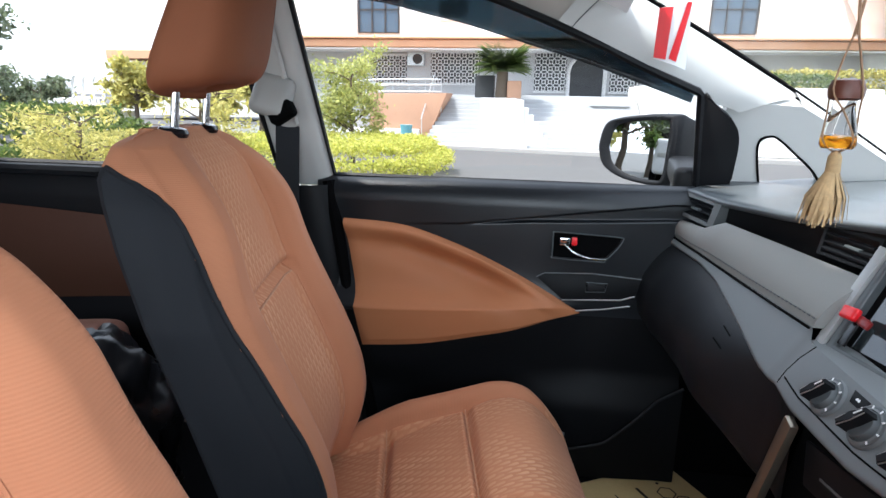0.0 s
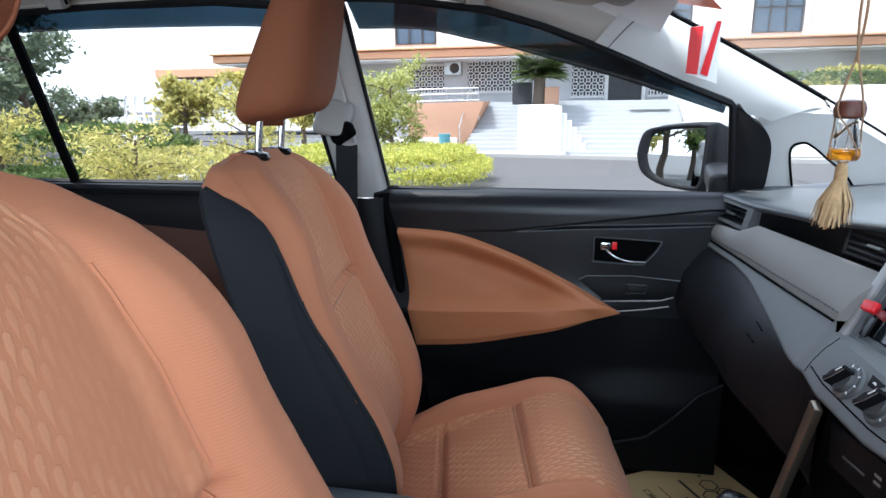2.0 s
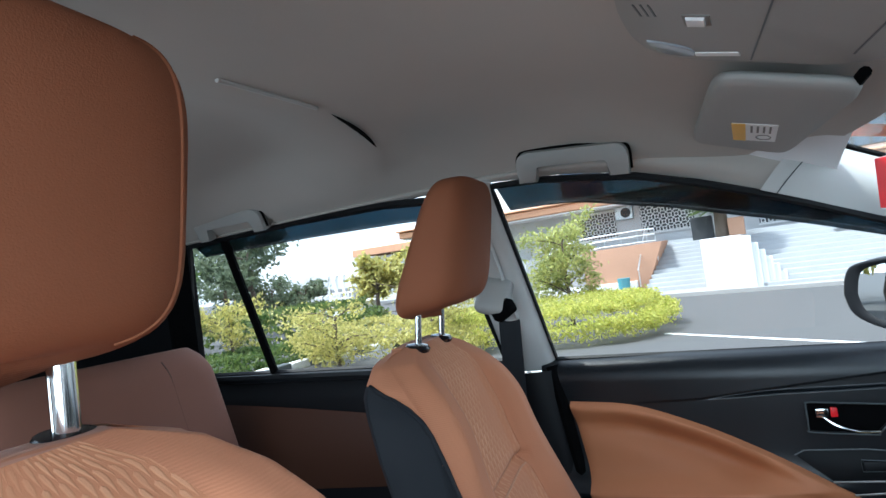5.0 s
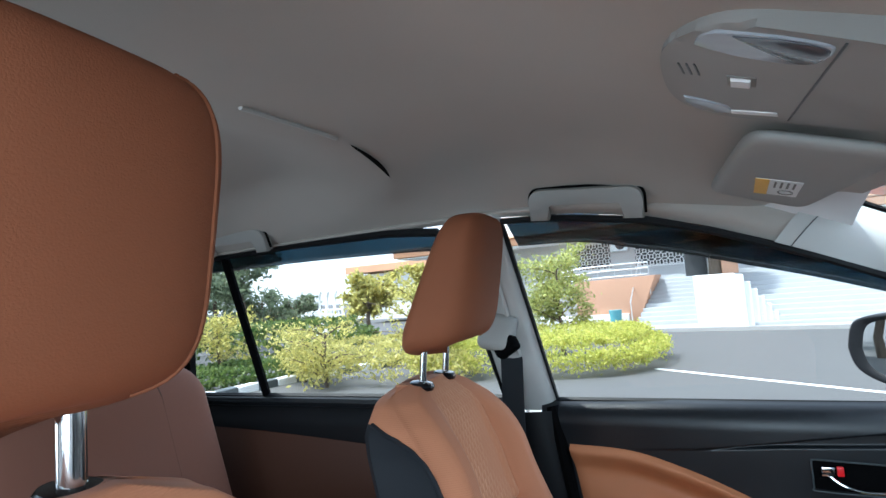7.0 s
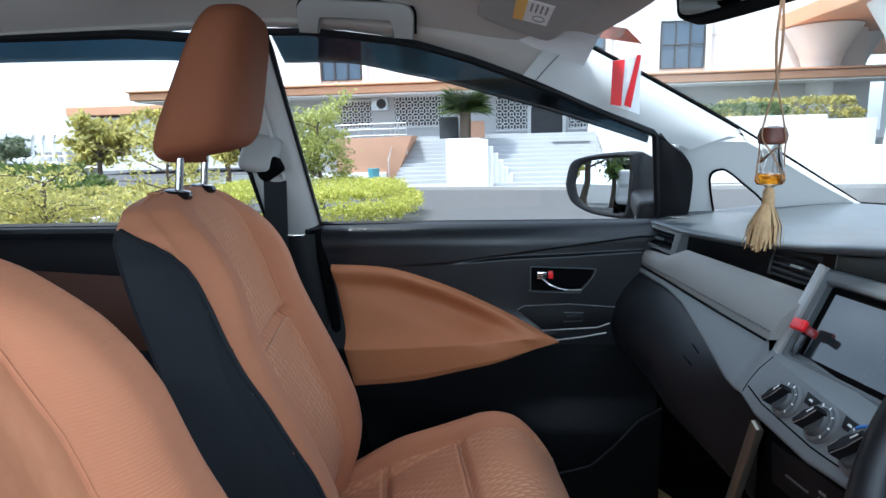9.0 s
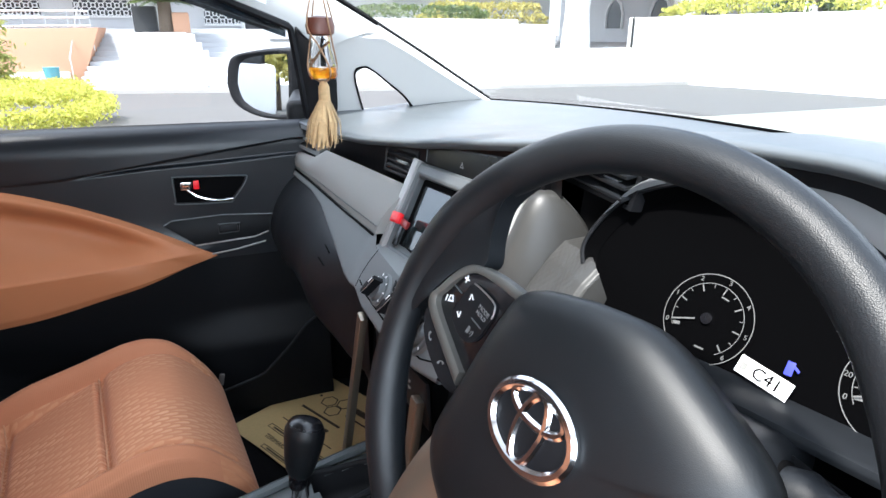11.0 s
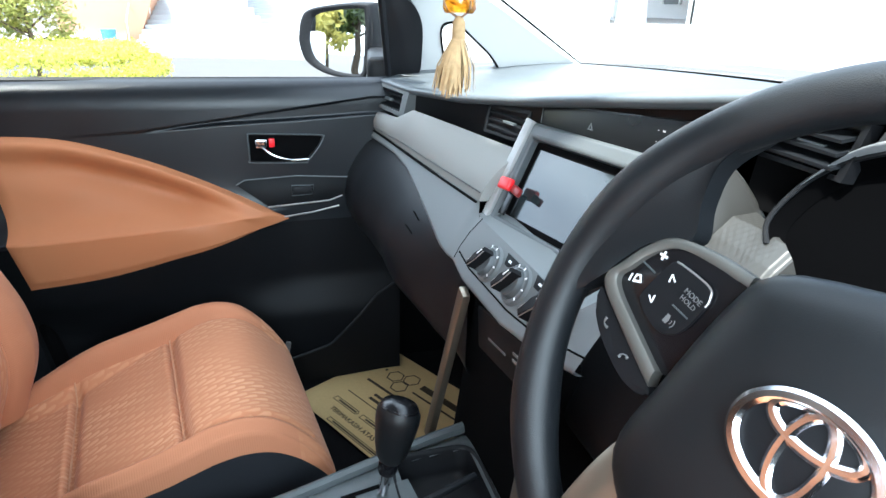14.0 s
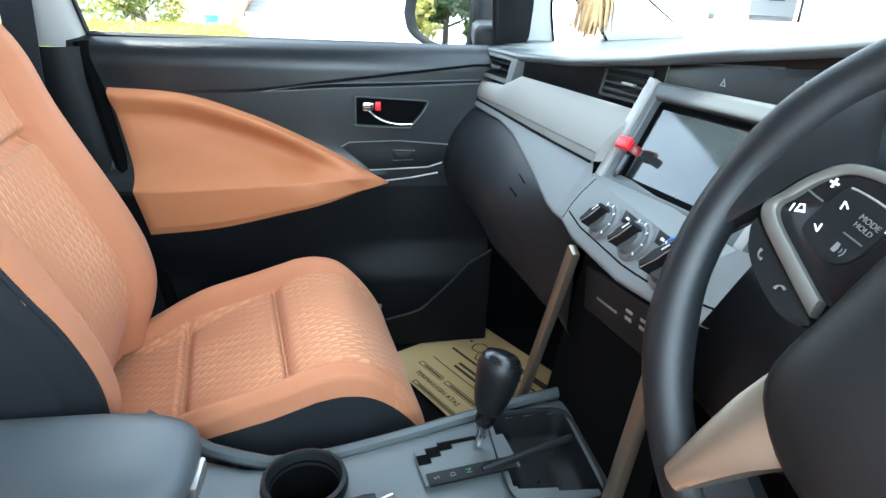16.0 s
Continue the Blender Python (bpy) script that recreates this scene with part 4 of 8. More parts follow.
def cush_point(u, v):
    """u across the seat from skirt to skirt, v from the back to the front skirt."""
    if v < 0.75:
        x = lerp(-0.22, 0.285, v / 0.75)
        drop = 0.042 * max(0.0, (x - 0.165) / 0.12) ** 2.2
    else:
        a = (v - 0.75) / 0.25
        x = 0.285 + 0.058 * math.sin(min(1, a * 1.6) * math.pi / 2) - 0.03 * smooth(0.6, 1, a)
        drop = 0.042 + 0.115 * a + 0.035 * a * a
    z = cush_z(min(x, 0.30)) - drop
    s = lerp(-1, 1, smooth(0.14, 0.86, u) * 0.35 + 0.65 * min(1, max(0, (u - 0.14) / 0.72)))
    a = abs(s)
    e = a if s > 0 else a * 0.857
    half = 0.205 * interp(x, [(-0.22, 0.98), (0.1, 1.03), (0.25, 1.0), (0.345, 0.93)])
    z += 0.063 * max(smooth(0.58, 0.84, e), 0.80 * smooth(-0.12, 0.26, x)) * (1 - smooth(0.66, 0.97, v)) * smooth(-0.3, 0.0, x)
    z -= 0.024 * smooth(0.86, 1.0, a) ** 2
    if e < 0.74 and v < 0.76:
        for x0 in (0.122, -0.043):
            off = x - (x0 - 0.008 * s)
            z -= 0.020 * math.exp(-(off / 0.0080) ** 2) * smooth(0.74, 0.66, e)
            z += (0.0020 + 0.0013 * math.sin(s * half * 2 * math.pi / 0.0105)) * math.exp(-((off + 0.013) / 0.0065) ** 2) * smooth(0.74, 0.66, e)
    z -= 0.007 * math.exp(-((e - 0.72) / 0.022) ** 2) * (v < 0.8)
    y = s * half
    if u < 0.14 or u > 0.86:
        t = (0.14 - u) / 0.14 if u < 0.14 else (u - 0.86) / 0.14
        y = math.copysign(half * (1 + 0.05 * math.sin(math.pi * t)), u - 0.5)
        z = lerp(z, 0.43, t)
    return (x, CY + y, z)


def cush_zone(u, v):
    if u < 0.118 or u > 0.882:
        return ("seat_side" if u < 0.5 else "seat_flank") if v < 0.835 else "seat_front"
    s = lerp(-1, 1, smooth(0.14, 0.86, u) * 0.35 + 0.65 * min(1, max(0, (u - 0.14) / 0.72)))
    if -0.84 < s < 0.72 and v < 0.75:
        return "seat_insert"
    return ("seat_bolster" if u < 0.5 else "seat_wing") if v < 0.75 else "seat_front"


def head_point(u, v):
    """Headrest: a wedge, thick below and thin above, that leans with the backrest."""
    a, b = 2 * math.pi * u, lerp(-math.pi / 2, math.pi / 2, v)
    h = math.copysign(abs(math.sin(b)) ** 0.45, math.sin(b))
    r = max(0.0, math.cos(b)) ** 0.36
    z = 1.402 + 0.115 * h
    k = (z - 1.287) / 0.230
    cx = lerp(-0.318, -0.243, k)
    thick = lerp(0.078, 0.040, k) * r
    half = lerp(0.128, 0.112, k) * r
    dx, dy = math.cos(a), math.sin(a)
    return (cx + thick * math.copysign(abs(dx) ** 0.6, dx), BY + half * math.copysign(abs(dy) ** 0.6, dy), z + 0.012 * (1 - k) * dx)


def front_seat():
    seat = thing("car_seat", (0.0, BY, 0.38), "tan woven cloth car seat with black vinyl sides", "car seat", "front seats")
    mats = {"backrest_insert": M_INSERT, "backrest_bolster": M_RIB, "backrest_back": M_BLACKCLOTH, "backrest_side": M_BLACKCLOTH, "backrest_flank": M_BLACKCLOTH, "seat_insert": M_INSERT, "seat_bolster": M_RIB, "seat_wing": M_RIB, "seat_front": M_INSERT, "seat_side": M_BLACKCLOTH, "seat_flank": M_BLACKCLOTH}
    names = {"backrest_insert": "tan woven backrest panel", "backrest_back": "black vinyl back and side of the backrest", "seat_side": "black vinyl seat side"}
    grid("backrest", back_point, 200, 120, None, seat, loop=True, caps=True, zone=back_zone, mats=mats, labels=names, uvs=lambda u, v: (u * 1.0, v * 0.70))
    grid("cushion", cush_point, 200, 230, None, seat, zone=cush_zone, mats=mats, labels=names, uvs=lambda u, v: (u * 0.62, v * 0.70))
    head = grid("headrest", head_point, 40, 26, M_HEAD, seat, "tan stretch cloth headrest cover", loop=True)
    for u in (0.115, 0.385):
        part("headrest_seam", tube_bm([head_point(u, 0.10 + 0.80 * k / 24) for k in range(25)], 0.0018, 6), M_HEAD, seat)
    for y in (-0.062, 0.062):
        post = part("post", tube_bm([(-0.350, BY + y, 1.205), (-0.338, BY + y, 1.300)], 0.0062, 10), M_CHROME, seat, "chrome headrest post")
        part("post_collar", lathe_bm([(0.005, -0.006), (0.021, -0.006), (0.023, 0.0), (0.019, 0.006), (0.008, 0.008)], pose(-0.349, BY + y, 1.223 + 0.004, 0, 8, 0), 18), M_GLOSSBLACK, post)
    for y in (-0.19, 0.19):
        part("seat_rail", box_bm((0.52, 0.05, 0.05), pose(0.02, CY + y, 0.405), 0.008), M_DARK, seat)
    part("seat_base", box_bm((0.48, 0.40, 0.06), pose(0.03, CY, 0.445), 0.01), M_DARK, seat)
    part("recliner_cover", box_bm((0.30, 0.03, 0.12), pose(-0.10, CY - 0.225, 0.50, 0, -10, 0), 0.012), M_DARK, seat)
    part("recliner_cover", box_bm((0.30, 0.03, 0.12), pose(-0.10, CY + 0.225, 0.50, 0, -10, 0), 0.012), M_DARK, seat)
    for side in (0, 1):
        run = [(side_line(z), z) for z in (1.186, 1.178, 1.172, 1.166, 1.160, 1.152, 1.144, 1.135, 1.124, 1.11, 1.09, 1.07, 1.04, 1.01, 0.97, 0.93, 0.86, 0.80, 0.72, 0.64, 0.58)]
        pts = [back_point((w if side == 0 else 0.5 - w) % 1.0, v_of(z)) for w, z in run]
        part("side_seam", tube_bm(spline(pts, 80), 0.0040, 6), M_BLACKCLOTH, seat)
    for x0 in (0.122, -0.043):
        pts = []
        for k in range(25):
            u = lerp(0.218, 0.738, k / 24)
            s = lerp(-1, 1, smooth(0.14, 0.86, u) * 0.35 + 0.65 * (u - 0.14) / 0.72)
            pts.append(Vector(cush_point(u, (x0 - 0.008 * s + 0.22 - 0.007) / 0.505 * 0.75)) + Vector((0.004, 0, 0.0002)))
        part("seam", tube_bm(pts, 0.0014, 6), M_SEAM, seat)
    part("seam", tube_bm([Vector(back_point(0.25 + 0.125 * k / 12, 1 - (1 - (0.965 - 0.012 + 0.005 * k / 12 - 0.56) / 0.672) ** 0.8)) + Vector((0.001, 0, 0)) for k in range(-12, 13)], 0.0022, 6), M_SEAM, seat)
    part("seam", tube_bm([back_point(0.5 * (0.235 + 0.0), v / 30) for v in range(1, 26)], 0.0016, 5), M_RIB, seat)
    part("seam", tube_bm([back_point(0.5 * (1 - 0.235), v / 30) for v in range(1, 26)], 0.0016, 5), M_RIB, seat)
    return seat


passenger_seat = front_seat()
passenger_seat.rotation_euler.z = radians(8)
driver_seat = copy_thing(passenger_seat, pose(0.178, 0.14, 0.43, 0, 0, 8))
for o in driver_seat.children:
    if o.name.startswith("headrest"):  # cover and its seams
        o.scale.z = 0.87
        o.location.z = 0.158
        o.location.x = -0.058
    if o.name.startswith("post"):
        o.location.x = -0.030
        o.data = o.data.copy()
        side = 0.062 if sum(v.co.y for v in o.data.vertices) / len(o.data.vertices) > BY else -0.062
        for v in o.data.vertices:
            axis = Vector((lerp(-0.352, -0.322, (v.co.z - 1.205) / 0.087), BY + side, v.co.z))
            v.co = axis + (v.co - axis) * 1.45

# second row
bench = thing("second_row_bench", (-1.2, 0.6, 0.38), "tan cloth second row bench seat, colour darkened for shade", "rear seat")
for y0, y1 in ((-0.08, 0.56), (0.58, 1.20)):
    def rear_back(u, v, y0=y0, y1=y1):
        a = 2 * math.pi * u
        z = lerp(0.70, 1.232, v)
        k = math.sin(math.pi * min(0.5, (1 - v) * 3 + 0.04)) ** 0.5 if v > 0.8 else 1
        c, s = math.cos(a), math.sin(a)
        return (-1.18 - 0.16 * v + 0.075 * k * math.copysign(abs(c) ** 0.5, c), (y0 + y1) / 2 + (y1 - y0) / 2 * lerp(0.80, 1, k) * math.copysign(abs(s) ** 0.3, s), z)
    for dy in (0.14, -0.14):
        part("seam", tube_bm([(-1.18 - 0.16 * v + 0.072 * (math.sin(math.pi * min(0.5, (1 - v) * 3 + 0.04)) ** 0.5 if v > 0.8 else 1), (y0 + y1) / 2 + dy, lerp(0.70, 1.232, v)) for v in [k / 24 for k in range(24)]], 0.003, 5), M_REARSHADED, bench)
    grid("backrest", rear_back, 40, 24, M_SHADEDCLOTH, bench, loop=True, caps=True)
    part("cushion", box_bm((0.50, y1 - y0, 0.20), pose(-0.94, (y0 + y1) / 2, 0.66, 0, -5, 0), 0.05, 4), M_SHADEDCLOTH, bench)
part("seat_base", box_bm((0.7, 1.2, 0.16), pose(-1.0, 0.56, 0.46), 0.02), M_DARK, bench)

# ---- dashboard ----
dash = thing("dashboard", (0.75, YC, 0.7), "dark grey moulded dashboard with a pale stitched trim strip", "dashboard")
EDGE_Z = [(-0.30, 1.15), (-0.1, 1.185), (0.05, 1.205), (0.2, 1.212), (0.3, 1.208), (0.42, 1.192), (0.5, 1.180), (0.55, 1.172), (0.65, 1.158), (0.79, 1.137), (1.0, 1.111), (1.2, 1.097), (1.45, 1.095)]
EDGE_X = [(-0.30, 0.66), (-0.1, 0.70), (0.05, 0.735), (0.2, 0.75), (0.3, 0.745), (0.42, 0.712), (0.5, 0.692), (0.55, 0.684), (0.65, 0.665), (0.79, 0.641), (1.0, 0.603), (1.2, 0.570), (1.45, 0.532)]


def face_x(y):
    """The dashboard's upright face under the pad."""
    return interp(y, EDGE_X) + 0.004


def dash_top(u, v):
    y = lerp(-0.29, 1.455, u)
    xe, ze, xw = interp(y, EDGE_X), interp(y, EDGE_Z), base_x(y) + 0.004
    if v < 0.12:
        a = v / 0.12 * math.pi / 2
        return (xe + 0.013 - 0.013 * math.sin(a), y, ze - 0.013 * math.cos(a))
    t = (v - 0.12) / 0.88
    z = lerp(ze, 1.124, smooth(0, 1, t)) + 0.010 * math.sin(math.pi * min(1, t * 2.2)) * (t < 0.4545)
    return (lerp(xe, xw, t), y, z)


grid("dash_pad", dash_top, 80, 40, M_DASHTOP, dash)
mesh_part("corner_cap", [(0.585, 1.40, 1.103), (0.625, 1.40, 1.1035), (0.628, 1.33, 1.106), (0.592, 1.335, 1.1055)], [(0, 1, 2, 3)], M_STRIP, dash)
# dark band under the pad
grid("dash_band", lambda u, v: (face_x(lerp(0.487, 1.45, u)) + 0.020 - 0.004 * v, lerp(0.487, 1.45, u), lerp(1.02, interp(lerp(0.487, 1.45, u), EDGE_Z) - 0.012, v)), 60, 6, M_BAND, dash)
def driver_band(u, v):
    y = lerp(-0.28, 0.489, u)
    low = interp(y, [(-0.28, 0.83), (0.30, 0.83), (0.36, 0.81), (0.42, 0.765), (0.489, 0.742)])
    return (lerp(low, face_x(y) + 0.055, v), y, lerp(1.075, interp(y, EDGE_Z) - 0.004, v))


grid("driver_band", driver_band, 70, 6, M_BLACKSHADE, dash)


def strip_top(y):
    return Vector((interp(y, [(0.78, 0.640), (0.825, 0.632), (1.0, 0.602), (1.16, 0.572), (1.26, 0.556), (1.45, 0.530)]), y, interp(y, [(0.78, 1.064), (1.16, 1.062), (1.20, 1.048), (1.24, 1.034), (1.45, 1.022)])))


def strip_bottom(y):
    return Vector((interp(y, [(0.75, 0.578), (1.0, 0.560), (1.2, 0.545), (1.45, 0.522)]), y, interp(y, [(0.75, 0.998), (1.0, 0.992), (1.2, 0.990), (1.45, 0.988)])))


def strip_point(u, v):
    y = lerp(0.784, 1.455, u)
    return strip_bottom(y).lerp(strip_top(y), v) + Vector((-0.009, 0, 0.006)) * math.sin(math.pi * v) ** 0.7


trim = grid("stitched_strip", strip_point, 50, 12, M_STRIP, dash, "pale grey soft strip with dark stitching")
part("piping", tube_bm([strip_bottom(lerp(0.786, 1.455, k / 30)) + Vector((-0.004, 0, -0.001)) for k in range(31)], 0.0020, 6), M_BLACKSHADE, trim)
grid("strip_end", lambda u, v: Vector(strip_point(0, v)) + Vector((0.07 * u, -0.010 * u, 0)), 4, 12, M_STRIP, trim)
for k in range(56):
    y = lerp(0.792, 1.44, k / 55)
    p = Vector(strip_point((y - 0.784) / 0.671, 0.13)) + Vector((-0.001, 0, 0))
    if k == 0:
        stitch = part("stitch", box_bm((0.0016, 0.0065, 0.0016), pose(*p)), M_DASHTOP, trim)
        first = p.copy()
    else:
        s = new("stitch", stitch.data)
        s.parent, s.matrix_parent_inverse = trim, world_of(trim).inverted()
        s.location = p - first

# lower panel with the heater controls, its outline sweeping down to the console
LOW_Z = [(0.30, 0.985), (0.42, 0.948), (0.50, 0.930), (0.588, 0.918), (0.72, 0.914), (0.82, 0.925), (0.92, 0.945), (1.0, 0.960), (1.08, 0.974), (1.2, 0.982), (1.42, 0.984)]


def stack_x(z):
    return 0.62 * z - 0.033


def panel_top(y):
    return Vector((interp(y, [(0.30, 0.62), (0.485, 0.573), (0.778, 0.573), (0.792, 0.577), (1.0, 0.558), (1.2, 0.543), (1.44, 0.520)]), y, interp(y, [(0.30, 1.03), (0.47, 1.00), (0.490, 0.978), (0.778, 0.978), (0.792, 0.997), (1.0, 0.992), (1.44, 0.988)])))


def panel_point(u, v):
    """One sheet from the strip to a rolled lower lip that narrows towards the door."""
    y = lerp(0.445, 1.44, u)
    top, b = panel_top(y), min(interp(y, LOW_Z), panel_top(y)[2] - 0.010)
    flat = smooth(0.70, 0.84, y)
    if v < 0.3:
        a = v / 0.3 * math.pi / 2
        z, back = b - 0.008 * math.cos(a), 0.014 * (1 - math.sin(a))
    else:
        z, back = lerp(b, top[2], (v - 0.3) / 0.7), 0.0
    return (lerp(stack_x(z), top[0] + 0.62 * (z - top[2]), flat) + back, y, z)


panel = grid("control_panel", panel_point, 160, 16, M_DASHGREY, dash, "satin grey heater control panel")
part("panel_joint", tube_bm([Vector(panel_point(u, v)) + Vector((0.0012, 0, 0)) for u, v in ((0.320, 1.0), (0.330, 0.75), (0.333, 0.5), (0.330, 0.3))], 0.0016, 6), M_BLACKSHADE, dash)

grid("panel_ledge", lambda u, v: panel_top(lerp(0.488, 0.780, u)) + Vector((0.036, 0, 0.008)) * v, 20, 3, M_DASHGREY, dash)
part("lip_groove", tube_bm([Vector(panel_point(u / 40, 0.44)) + Vector((-0.0004, 0, 0)) for u in range(0, 14)], 0.0011, 6), M_BLACKSHADE, dash)

# glove box
def glove_point(u, v):
    y = lerp(0.72, 1.435, u)
    top = panel_point((y - 0.445) / 0.995, 0)
    z = lerp(top[2] + 0.004, 0.66, v)
    bulge = smooth(0.70, 1.0, y) * (0.078 * math.sin(math.pi * min(1, v * 1.25)) ** 0.75) * interp(y, [(0.7, 0.2), (1.0, 0.8), (1.25, 1.0), (1.44, 0.85)])
    return (top[0] - bulge + 0.16 * smooth(0.55, 1.0, v), y, z)


glove = grid("glove_box", glove_point, 40, 28, M_GLOVE, dash, "black moulded glove box lid")
for dz in (0.0, 0.030):
    part("finger_slot", tube_bm([Vector(glove_point(u, 0.07 + dz * 2.6 + 0.004 * k)) + Vector((-0.001, 0, 0)) for k, u in enumerate((0.335, 0.295))], 0.0013, 6), M_BLACKSHADE, glove)
# under-dash; the lower box carries its shade as near-zero black
part("lower_dash", box_bm((0.36, 1.60, 0.24), pose(0.80, YC, 0.83), 0.02), M_BLACKSHADE, dash)
grid("knee_panel", lambda u, v: (lerp(0.705, 0.66, v) - 0.03 * math.sin(math.pi * v), lerp(-0.24, 0.44, u), lerp(1.02, 0.70, v)), 14, 10, M_DARK, dash)
part("knee_corner", box_bm((0.10, 0.16, 0.16), pose(0.64, 0.44, 0.90, 0, 20, 0), 0.03, 3), M_DARK, dash)

# side air vent
def vent(at, right, up, w, h, slats, name="air_vent"):
    m = frame_at(at, right, up)
    out = [(-w, -h), (-w * 0.9, h), (w * 1.08, h), (w * 0.9, -h)]
    inn = [(-w * 0.80, -h * 0.70), (-w * 0.72, h * 0.74), (w * 0.78, h * 0.74), (w * 0.68, -h * 0.70)]
    v = part(name, ring_bm(out, inn, 0.035, m), M_DASHGREY, dash, "grey framed air vent with black louvres")
    part("vent_back", plate_bm(inn, 0.004, m @ pose(0, 0, -0.03)), M_BLACKSHADE, v)
    for k in range(slats):
        y = lerp(-h * 0.5, h * 0.55, k / max(1, slats - 1))
        part("slat", box_bm((w * 1.46, 0.003, 0.022), m @ pose(0, y, -0.014, 20, 0, 0)), M_PLASTIC, v)
    part("vane_tab", box_bm((w * 0.35, 0.006, 0.008), m @ pose(w * 0.05, 0, -0.001), 0.001), M_CONSOLETOP, v)
    return v


rgt = (0.17, -1, 0)
vent((0.553, 1.305, 1.063), rgt, (0.12, 0, 1), 0.098, 0.026, 3)
for y in (0.865, 0.432):
    m = frame_at((face_x(y) + 0.012 if y > 0.6 else 0.738, y, interp(y, EDGE_Z) - 0.038 if y > 0.6 else 1.150), rgt if y > 0.6 else (-0.1, -1, 0), (0.15, 0, 1))
    wl = 0.055 if y > 0.6 else 0.098
    v = part("centre_vent", ring_bm([(-wl - 0.007, -0.024), (-wl - 0.005, 0.022), (0.056, 0.026), (0.05, -0.022)], [(-wl, -0.019), (-wl + 0.002, 0.017), (0.049, 0.020), (0.043, -0.018)], 0.03 if y > 0.6 else 0.012, m), M_DARK, dash, "black centre air vent")
    part("vent_back", plate_bm([(-wl, -0.019), (-wl + 0.002, 0.017), (0.049, 0.020), (0.043, -0.018)], 0.003, m @ pose(0, 0, -0.022 if y > 0.6 else -0.010)), M_BLACKSHADE, v)
    for k in range(3):
        part("slat", box_bm((wl + 0.043, 0.003, 0.02), m @ pose((0.046 - wl) / 2, -0.010 + 0.011 * k, -0.008 if y > 0.6 else 0.0, 20, 0, 0)), M_PLASTIC, v)
    part("vane_tab", box_bm((0.03, 0.004, 0.006), m @ pose(0.01, 0.001, 0.002), 0.001), M_CONSOLETOP, v)

# hazard and indicator panel
m_hz = frame_at((0.680, 0.650, 1.118), (0.15, -1, 0.03), (0.12, 0, 1))
hz = part("switch_panel", plate_bm([(-0.135, -0.012), (-0.135, 0.016), (0.15, 0.030), (0.15, -0.012), (0.0, -0.018)], 0.01, m_hz, 0.002), M_BAND, dash, "gloss black hazard switch panel")
part("panel_edge", tube_bm([m_hz @ Vector(p) for p in ((-0.135, -0.010, 0.0), (-0.134, 0.0155, 0.0), (-0.05, 0.0195, 0.0), (0.05, 0.0245, 0.0))], 0.0010, 6), M_DASHTOP, hz)
part("warning_triangle", ring_bm([(-0.035, -0.003), (-0.025, -0.003), (-0.030, 0.006)], [(-0.0325, -0.0015), (-0.0275, -0.0015), (-0.030, 0.003)], 0.0005, m_hz @ pose(0, 0, 0.0008)), M_PALEGREY, hz)
for k in range(3):
    part("indicator_mark", plate_bm([(0.086, -0.001), (0.090, -0.001), (0.090, 0.001), (0.086, 0.001)], 0.0003, m_hz @ pose(0, -0.010 + 0.012 * k, 0.0008)), M_PALEGREY, hz)
    part("indicator_mark", plate_bm([(0.079, -0.0005), (0.081, -0.0005), (0.081, 0.0005), (0.079, 0.0005)], 0.0003, m_hz @ pose(0, -0.010 + 0.012 * k, 0.0008)), M_PALEGREY, hz)

# head unit: trapezoid bezel with silver sides
SN = Vector((-1, 0, 0.62)).normalized()
def stack(y, z, off=0.0):
    return Vector((stack_x(z), y, z)) + SN * off


m_st = frame_at((0.632, 0.650, 1.038), (0.15, -1, 0.02), (0.52, 0, 1))
sc = math.sqrt(1 + 0.62 ** 2)
TH, BH = 0.080, 0.080
unit = thing("head_unit", stack(0.605, 0.98), "car stereo with a blank dusty screen in a grey bezel", "car stereo")
o = [(-0.127, TH), (0.132, TH), (0.128, -BH), (-0.126, -BH)]
i = [(-0.117, 0.058), (0.115, 0.058), (0.108, -0.054), (-0.113, -0.056)]
bez = part("bezel", ring_bm(o, i, 0.05, m_st), M_BEZEL, unit)
mod = bez.modifiers.new("bevel", "BEVEL")
mod.width, mod.segments = 0.005, 3
part("screen", plate_bm(i, 0.004, m_st @ pose(0, 0, -0.014)), M_BLACKSHADE, unit, "black recessed stereo front")
part("display", plate_bm([(-0.104, 0.048), (0.105, 0.048), (0.098, -0.046), (-0.101, -0.048)], 0.0012, m_st @ pose(0, 0, -0.0128)), material("display_glass", (0.022, 0.027, 0.029), 0.06, grain=0.25, grain_scale=80, stain=0.3, stain_scale=20, coat=0.35, spec=0.6), unit, "pale dusty display")
for sgn in (-1, 1):
    side = [(sgn * 0.127, TH), (sgn * 0.144, TH + 0.002), (sgn * 0.141, -BH - 0.003), (sgn * 0.126, -BH)]
    part("silver_side", plate_bm(side if sgn < 0 else list(reversed(side)), 0.060, m_st @ pose(0, 0, 0.004), 0.003), material("silver_bezel_paint", (0.36, 0.36, 0.35), 0.40, metal=0.3, stain=0.05), unit, "satin silver bezel side")
clip = thing("red_usb_stick", m_st @ Vector((-0.108, -0.012, 0.01)), "small red plastic stick plugged into the stereo", "usb stick")
part("stick_body", box_bm((0.026, 0.017, 0.010), m_st @ pose(-0.108, -0.012, 0.010, 0, 0, 4), 0.004, 3), M_RED, clip)
part("stick_cap", box_bm((0.022, 0.012, 0.006), m_st @ pose(-0.085, -0.015, 0.006, 0, 0, -8), 0.003, 2), material("smoky_red", (0.22, 0.02, 0.02), 0.3), clip)
